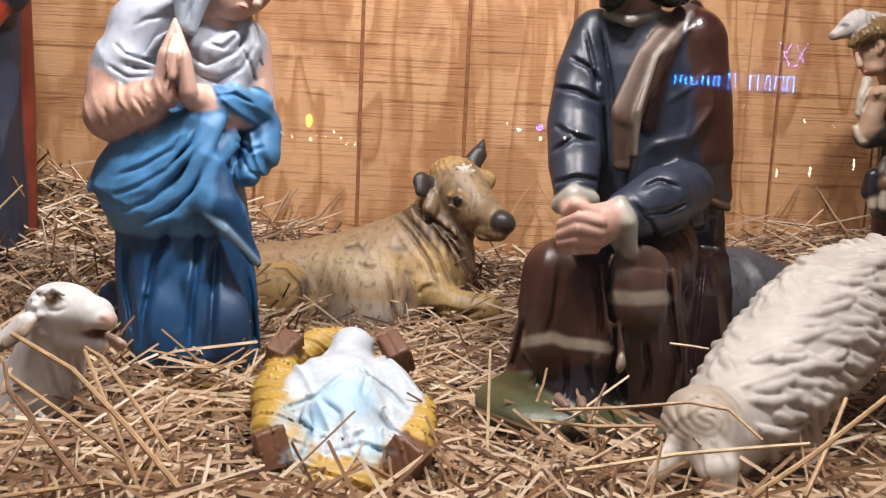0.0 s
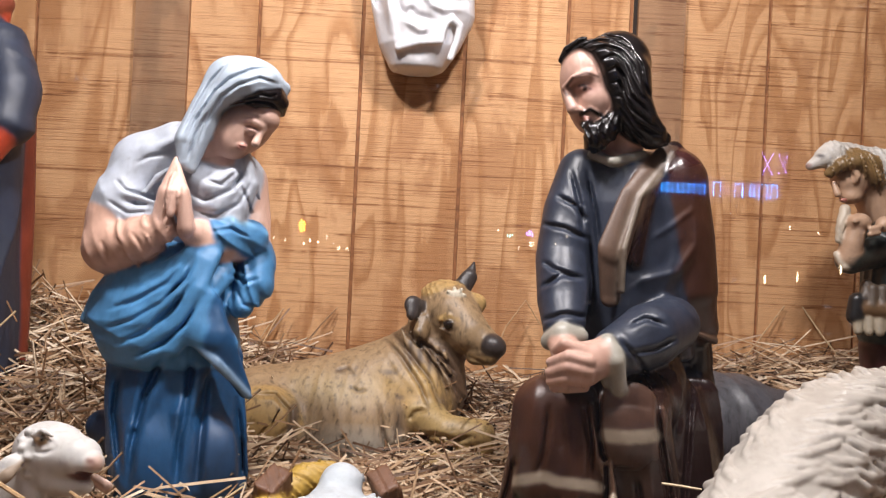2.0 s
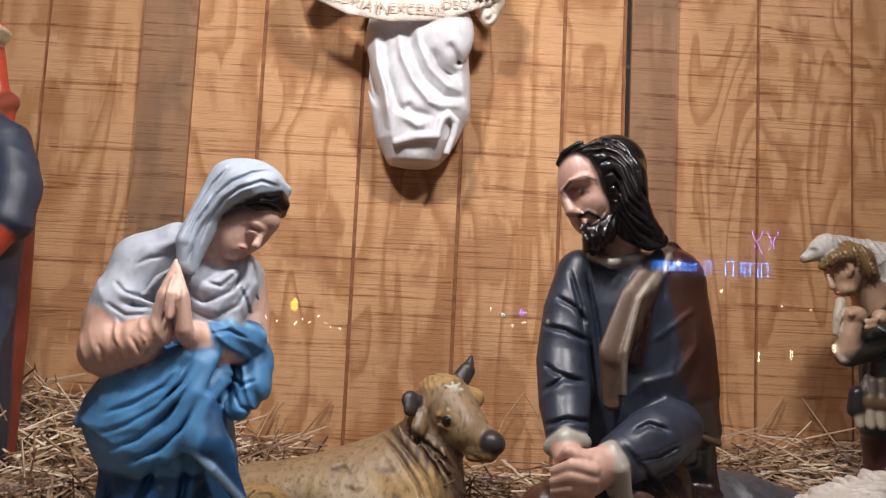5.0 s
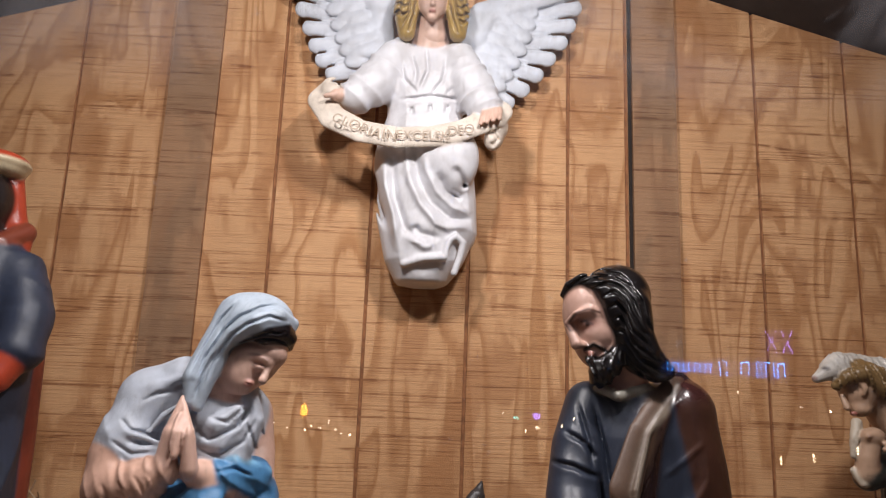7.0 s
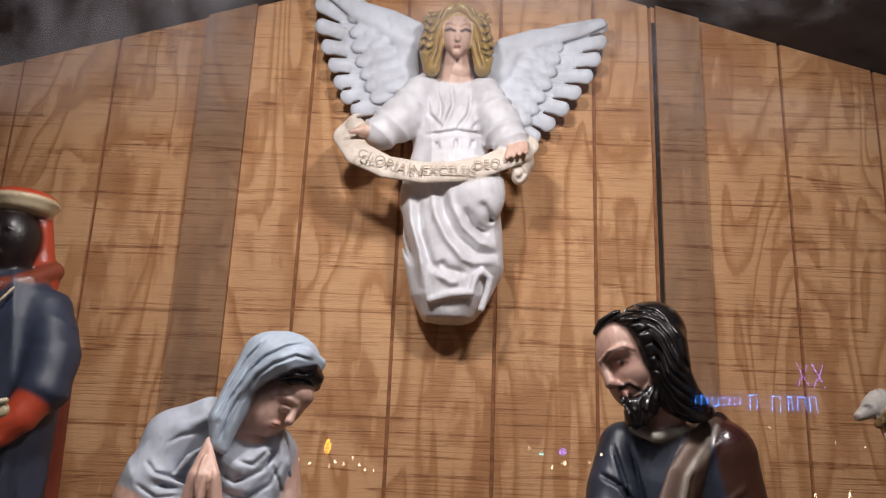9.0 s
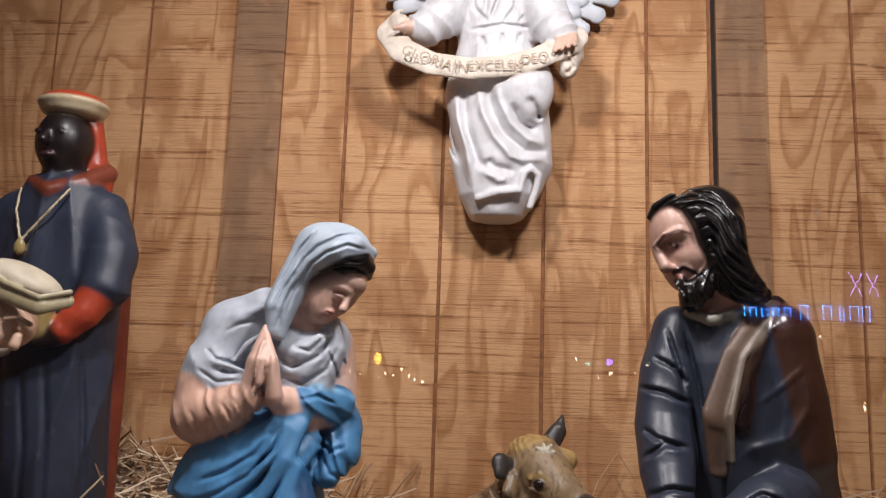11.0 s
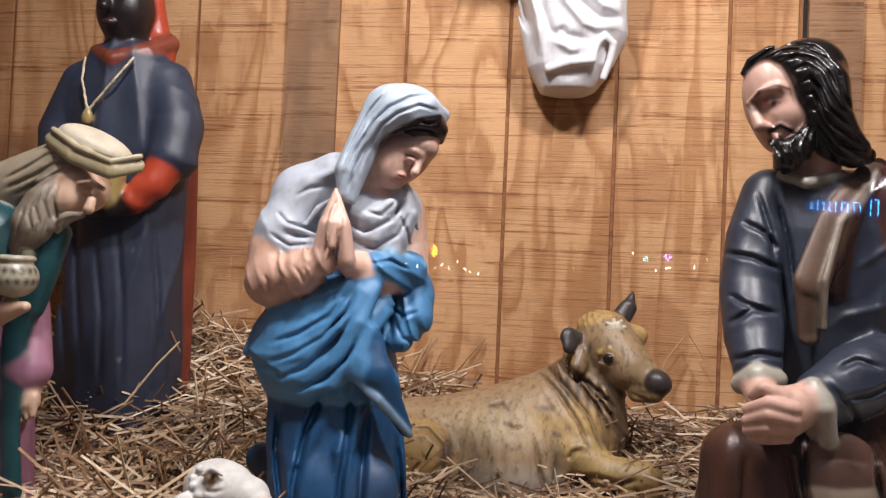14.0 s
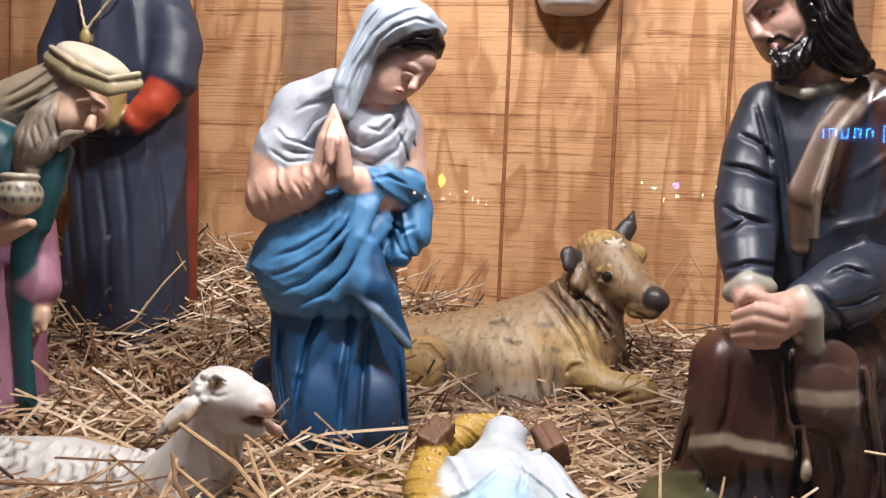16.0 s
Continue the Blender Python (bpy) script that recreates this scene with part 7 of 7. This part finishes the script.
tagged(stems("straw", 17500, over_bed(-0.014, 0.026), (0.05, 0.24), (0.0022, 0.0056), 0.20, 3), "thick litter of loose golden brown straw", "straw", kind="stuff")
tagged(stems("straw", 4200, over_bed(0.0, 0.05), (0.12, 0.36), (0.0030, 0.0064), 0.26, 4), "long loose straw stalks lying on the litter", "straw", kind="stuff")
tagged(stems("straw", 2400, over_bed(0.0, 0.07, -1.5, -0.3, 1.25, WALL - 0.06), (0.10, 0.30), (0.0036, 0.0070), 0.42, 7), "jumbled pale straw heaped against the back wall", "straw", kind="stuff")
tagged(stems("straw", 1900, over_bed(-0.01, 0.045, -1.1, 1.1, FRONT + 0.2, 1.10), (0.12, 0.38), (0.0030, 0.0062), 0.22, 5), "coarse bent straw stalks along the window", "straw", kind="stuff")


# ---- single stalks that lean on the wall and lie across the litter ----
def stalk(points, radius, colour=0):
    bm = bmesh.new()
    pts = [Vector(p) for p in points]
    rings = []
    for i, p in enumerate(pts):
        d = (pts[min(i + 1, len(pts) - 1)] - pts[max(i - 1, 0)]).normalized()
        s = d.cross(Vector((0.3, 0.1, 1))).normalized()
        u = d.cross(s)
        r = 0.66 * radius * (1.0 - 0.25 * i / len(pts))
        rings.append([bm.verts.new(p + r * (math.cos(a) * s + math.sin(a) * u)) for a in (0, 1.05, 2.09, 3.14, 4.19, 5.24)])
    for a, b in zip(rings, rings[1:]):
        for i in range(6):
            bm.faces.new((a[i], a[(i + 1) % 6], b[(i + 1) % 6], b[i]))
    bm.faces.new(rings[0][::-1])
    bm.faces.new(rings[-1])
    bmesh.ops.recalc_face_normals(bm, faces=bm.faces[:])
    ob = part("straw_stalk", bm, STALKS[colour])
    return tagged(ob, "single long dry straw stalk standing out of the litter", "straw stalk", "single stalks")


STALKS = [plain("pale_stalk", (0.42, 0.27, 0.14), 0.55, 70.0, 0.3), plain("brown_stalk", (0.22, 0.12, 0.06), 0.6, 70.0, 0.35), plain("bright_stalk", (0.58, 0.44, 0.26), 0.5, 70.0, 0.25)]
stalk([(0.925, 2.260, 0.166), (1.007, 2.300, 0.256), (1.082, 2.330, 0.344)], 0.004, 0)
stalk([(1.220, 2.250, 0.197), (1.185, 2.290, 0.257), (1.136, 2.330, 0.343)], 0.004, 2)
stalk([(0.198, 2.220, 0.131), (0.248, 2.270, 0.249), (0.304, 2.290, 0.326), (0.351, 2.280, 0.253)], 0.0035, 0)
stalk([(-0.458, 2.250, 0.170), (-0.435, 2.290, 0.217), (-0.401, 2.330, 0.265)], 0.004, 0)
stalk([(-0.319, 2.280, 0.174), (-0.283, 2.300, 0.231), (-0.243, 2.330, 0.277)], 0.003, 0)
stalk([(-0.982, 1.700, 0.141), (-0.920, 1.720, 0.231), (-0.880, 1.740, 0.281)], 0.004, 2)
stalk([(-0.906, 1.800, 0.251), (-0.960, 1.850, 0.299), (-1.000, 1.880, 0.334)], 0.003, 1)
stalk([(-0.863, 2.000, 0.178), (-0.909, 2.050, 0.223), (-0.940, 2.080, 0.260)], 0.0035, 0)
stalk([(-0.434, 2.220, 0.177), (-0.420, 2.270, 0.221), (-0.399, 2.310, 0.267)], 0.004, 0)
stalk([(-0.319, 2.250, 0.180), (-0.284, 2.280, 0.227), (-0.246, 2.320, 0.273)], 0.003, 1)
stalk([(0.091, 1.000, 0.011), (0.092, 1.030, 0.066), (0.093, 1.060, 0.133)], 0.0035, 2)
stalk([(0.228, 1.030, 0.044), (0.241, 1.050, 0.065), (0.257, 1.070, 0.088)], 0.0035, 1)
stalk([(0.158, 1.040, 0.068), (0.167, 1.050, 0.090), (0.172, 1.060, 0.110)], 0.003, 0)
stalk([(0.175, 1.000, 0.071), (0.258, 0.980, 0.084), (0.334, 0.950, 0.104), (0.372, 0.920, 0.106), (0.398, 0.880, 0.084)], 0.0038, 0)
stalk([(0.146, 1.000, 0.055), (0.228, 1.000, 0.051), (0.306, 0.990, 0.058)], 0.004, 0)
stalk([(0.172, 0.880, 0.037), (0.294, 0.860, 0.071), (0.375, 0.840, 0.090), (0.423, 0.820, 0.104)], 0.004, 2)
stalk([(0.347, 0.780, 0.059), (0.417, 0.800, 0.099), (0.499, 0.820, 0.158), (0.552, 0.840, 0.189)], 0.0045, 0)
stalk([(0.413, 0.800, 0.052), (0.451, 0.840, 0.088), (0.490, 0.880, 0.138)], 0.0045, 0)
stalk([(0.370, 1.160, 0.128), (0.396, 1.150, 0.128), (0.423, 1.140, 0.127)], 0.003, 2)
stalk([(-0.240, 0.800, 0.027), (-0.314, 0.840, 0.083), (-0.401, 0.900, 0.129), (-0.486, 0.930, 0.161)], 0.005, 0)
stalk([(-0.294, 0.820, 0.015), (-0.354, 0.880, 0.093), (-0.405, 0.940, 0.142)], 0.004, 0)
stalk([(-0.290, 0.900, 0.035), (-0.355, 0.950, 0.084), (-0.409, 1.000, 0.117), (-0.443, 1.030, 0.121)], 0.004, 0)
stalk([(-0.346, 0.800, 0.035), (-0.411, 0.840, 0.079), (-0.454, 0.860, 0.115), (-0.469, 0.880, 0.141)], 0.0048, 1)
stalk([(-0.308, 0.840, 0.038), (-0.392, 0.880, 0.075), (-0.478, 0.900, 0.122)], 0.004, 0)
stalk([(-0.412, 0.760, 0.059), (-0.409, 0.800, 0.081), (-0.407, 0.820, 0.099), (-0.435, 0.840, 0.116)], 0.0035, 1)
stalk([(-0.414, 1.240, -0.010), (-0.361, 1.260, 0.033), (-0.332, 1.270, 0.036)], 0.0035, 0)
stalk([(-0.331, 1.250, 0.028), (-0.300, 1.270, 0.042), (-0.273, 1.280, 0.061)], 0.003, 2)
stalk([(-0.108, 0.880, 0.002), (-0.067, 0.920, 0.022), (-0.025, 0.900, 0.011)], 0.004, 1)
stalk([(-0.031, 0.920, -0.020), (-0.031, 0.940, 0.000), (-0.036, 0.970, 0.010)], 0.004, 1)
stalk([(-0.434, 0.800, 0.019), (-0.336, 0.820, 0.031), (-0.240, 0.800, 0.027)], 0.004, 0)
stalk([(-0.646, 1.050, 0.072), (-0.587, 1.020, 0.055), (-0.532, 1.000, 0.033)], 0.0025, 1)
stalk([(-0.775, 1.000, 0.038), (-0.699, 1.010, 0.039), (-0.611, 1.020, 0.048)], 0.003, 1)
stalk([(-0.416, 1.220, 0.042), (-0.336, 1.240, 0.038), (-0.287, 1.260, 0.068)], 0.003, 0)
stalk([(-0.893, 1.600, 0.077), (-0.846, 1.550, 0.032), (-0.801, 1.500, -0.016)], 0.005, 0)


# ---- raised letters on the angel's scroll ----
LETTER = plain("dull_brown_letter", (0.46, 0.36, 0.27), 0.6)


def lettering(text, at, tilt, size):
    data = bpy.data.curves.new("lettering", "FONT")
    data.body, data.size, data.extrude, data.align_x, data.align_y = text, size, 0.0006, "CENTER", "CENTER"
    data.materials.append(LETTER)
    ob = new("lettering", data)
    ob.matrix_world = Matrix.Translation(at) @ pose(0, 0, 0, 90, 0, 0) @ pose(0, 0, 0, 0, 0, tilt)
    return tagged(ob, "raised thin letters on the cream scroll of the angel", "lettering", "letters on the scroll")


lettering("GLORIA", (-0.247, 2.110, 1.393), -19, 0.042)
lettering("IN", (-0.151, 2.104, 1.367), -5, 0.043)
lettering("EXCELSIS", (-0.055, 2.104, 1.370), 1, 0.038)
lettering("DEO", (0.053, 2.107, 1.393), 9, 0.038)


# ---- the street behind the camera, seen mirrored in the pane ----
ASPHALT = plain("asphalt", (0.045, 0.045, 0.048), 0.85, 14.0, 0.4)
FACADE = plain("dark_plaster", (0.05, 0.05, 0.055), 0.9, 3.0, 0.3)
POLE = plain("dark_metal", (0.03, 0.03, 0.033), 0.5, 20.0, 0.2, 0.8)
BLUE_TUBE, VIOLET_TUBE = glow("blue_light_tube", (0.03, 0.28, 1.0), 60.0), glow("violet_light_tube", (0.3, 0.2, 1.0), 30.0)
WARM_BULB, AMBER_BULB, TEAL_BULB = glow("warm_bulb", (1.0, 0.75, 0.45), 45.0), glow("amber_bulb", (1.0, 0.42, 0.03), 50.0), glow("teal_bulb", (0.15, 0.9, 0.75), 22.0)
STREET = -1.15
tagged(part("ground", box((-400, -400, STREET - 0.2), (400, FRONT + 0.03, STREET)), ASPHALT), "dark asphalt street before the shop window", "street", kind="structure")
FAR = 2 * FRONT - 12.0


def across(x, y):
    """A place on the plane of the lights over the street."""
    return Vector((x, FAR, y))


shop = tagged(empty("shop_building", (4.0, FAR - 2.2, STREET)), "dark shop building over the street with blue light sign", "building")
part("wall", box((-5, -2, 0), (5, 2.05, 6.0)), FACADE, shop)
part("roof", box((-5.2, -2.2, 6.0), (5.2, 2.25, 6.2)), POLE, shop)

sign = tagged(empty("light_sign", (3.58, FAR, 1.59)), "blue glowing tube sign on the facade over the street", "sign")


def bar(name, x0, z0, x1, z1, material, parent, thick=0.012):
    bm = bmesh.new()
    a, b = Vector((x0, 0, z0)), Vector((x1, 0, z1))
    bmesh.ops.create_cone(bm, cap_ends=True, segments=8, radius1=thick, radius2=thick, depth=(b - a).length)
    turn = (b - a).to_track_quat("Z", "Y").to_matrix().to_4x4()
    bm.transform(Matrix.Translation((a + b) / 2) @ turn)
    return part(name, bm, material, parent)


# runs of short upright and level tubes where the lettering stands
for i in range(9):
    x = i * 0.082
    bar("tube", x, -0.065, x, 0.065, BLUE_TUBE, sign, 0.011)
    if i % 2:
        bar("tube", x, 0.065 - 0.13 * (i % 3 == 0), x + 0.05, 0.065 - 0.13 * (i % 3 == 0), BLUE_TUBE, sign, 0.010)
for x, w in ((0.80, 0.10), (1.12, 0.12), (1.36, 0.06), (1.50, 0.12), (1.68, 0.10)):
    for dx in (0, w):
        bar("tube", x + dx, -0.11, x + dx, 0.11, BLUE_TUBE, sign, 0.008)
    bar("tube", x, 0.11, x + w, 0.11, BLUE_TUBE, sign, 0.008)
for x in (1.52, 1.76):
    bar("tube", x, 0.26, x + 0.17, 0.60, VIOLET_TUBE, sign, 0.007)
    bar("tube", x + 0.17, 0.26, x, 0.60, VIOLET_TUBE, sign, 0.007)
part("backing", box((-0.1, -0.14, -0.2), (2.05, -0.05, 0.68)), FACADE, sign)


def street_lamp(x, z, size, material, tall=1.0):
    lamp_post = tagged(empty("street_lamp", (x, FAR, STREET)), "far lamp on a thin dark pole, glowing", "street lamp", "lamps over the street")
    bm = bmesh.new()
    bmesh.ops.create_cone(bm, cap_ends=True, segments=8, radius1=0.02, radius2=0.012, depth=z - STREET)
    bm.transform(Matrix.Translation((0, -0.03, (z - STREET) / 2)))
    part("pole", bm, POLE, lamp_post)
    bm = bmesh.new()
    bmesh.ops.create_icosphere(bm, subdivisions=2, radius=size)
    bm.transform(Matrix.Translation((0, 0, z - STREET)) @ Matrix.Diagonal((1, 1, tall, 1)))
    part("bulb", bm, material, lamp_post)


street_lamp(-1.83, 0.73, 0.051, AMBER_BULB, 2.0)
street_lamp(-2.24, 0.53, 0.017, WARM_BULB, 1.6)
street_lamp(-2.08, 0.49, 0.017, WARM_BULB, 1.6)
street_lamp(-1.80, 0.46, 0.017, WARM_BULB, 1.6)
street_lamp(-1.59, 0.49, 0.017, WARM_BULB, 1.6)
street_lamp(-1.46, 0.58, 0.017, WARM_BULB, 1.6)
street_lamp(-1.35, 0.48, 0.017, WARM_BULB, 1.6)
street_lamp(-1.27, 0.43, 0.017, WARM_BULB, 1.6)
street_lamp(-1.14, 0.41, 0.017, WARM_BULB, 1.6)
street_lamp(-1.71, 0.52, 0.017, WARM_BULB, 1.6)
street_lamp(4.64, 1.24, 0.017, WARM_BULB, 1.6)
street_lamp(5.58, 1.06, 0.017, WARM_BULB, 1.6)
street_lamp(6.02, 1.01, 0.017, WARM_BULB, 1.6)
street_lamp(1.12, 0.81, 0.017, WARM_BULB, 1.6)
street_lamp(1.45, 0.56, 0.017, WARM_BULB, 1.6)
street_lamp(1.99, 0.65, 0.017, WARM_BULB, 1.6)
street_lamp(2.17, 0.77, 0.017, WARM_BULB, 1.6)
street_lamp(5.23, 0.27, 0.019, WARM_BULB, 4.0)
street_lamp(5.73, 0.32, 0.019, WARM_BULB, 4.0)
street_lamp(6.39, 0.46, 0.019, WARM_BULB, 4.0)
street_lamp(1.30, 0.74, 0.043, TEAL_BULB, 0.7)
street_lamp(1.61, 0.78, 0.060, VIOLET_TUBE, 0.8)
street_lamp(1.63, 0.62, 0.034, WARM_BULB, 1.0)
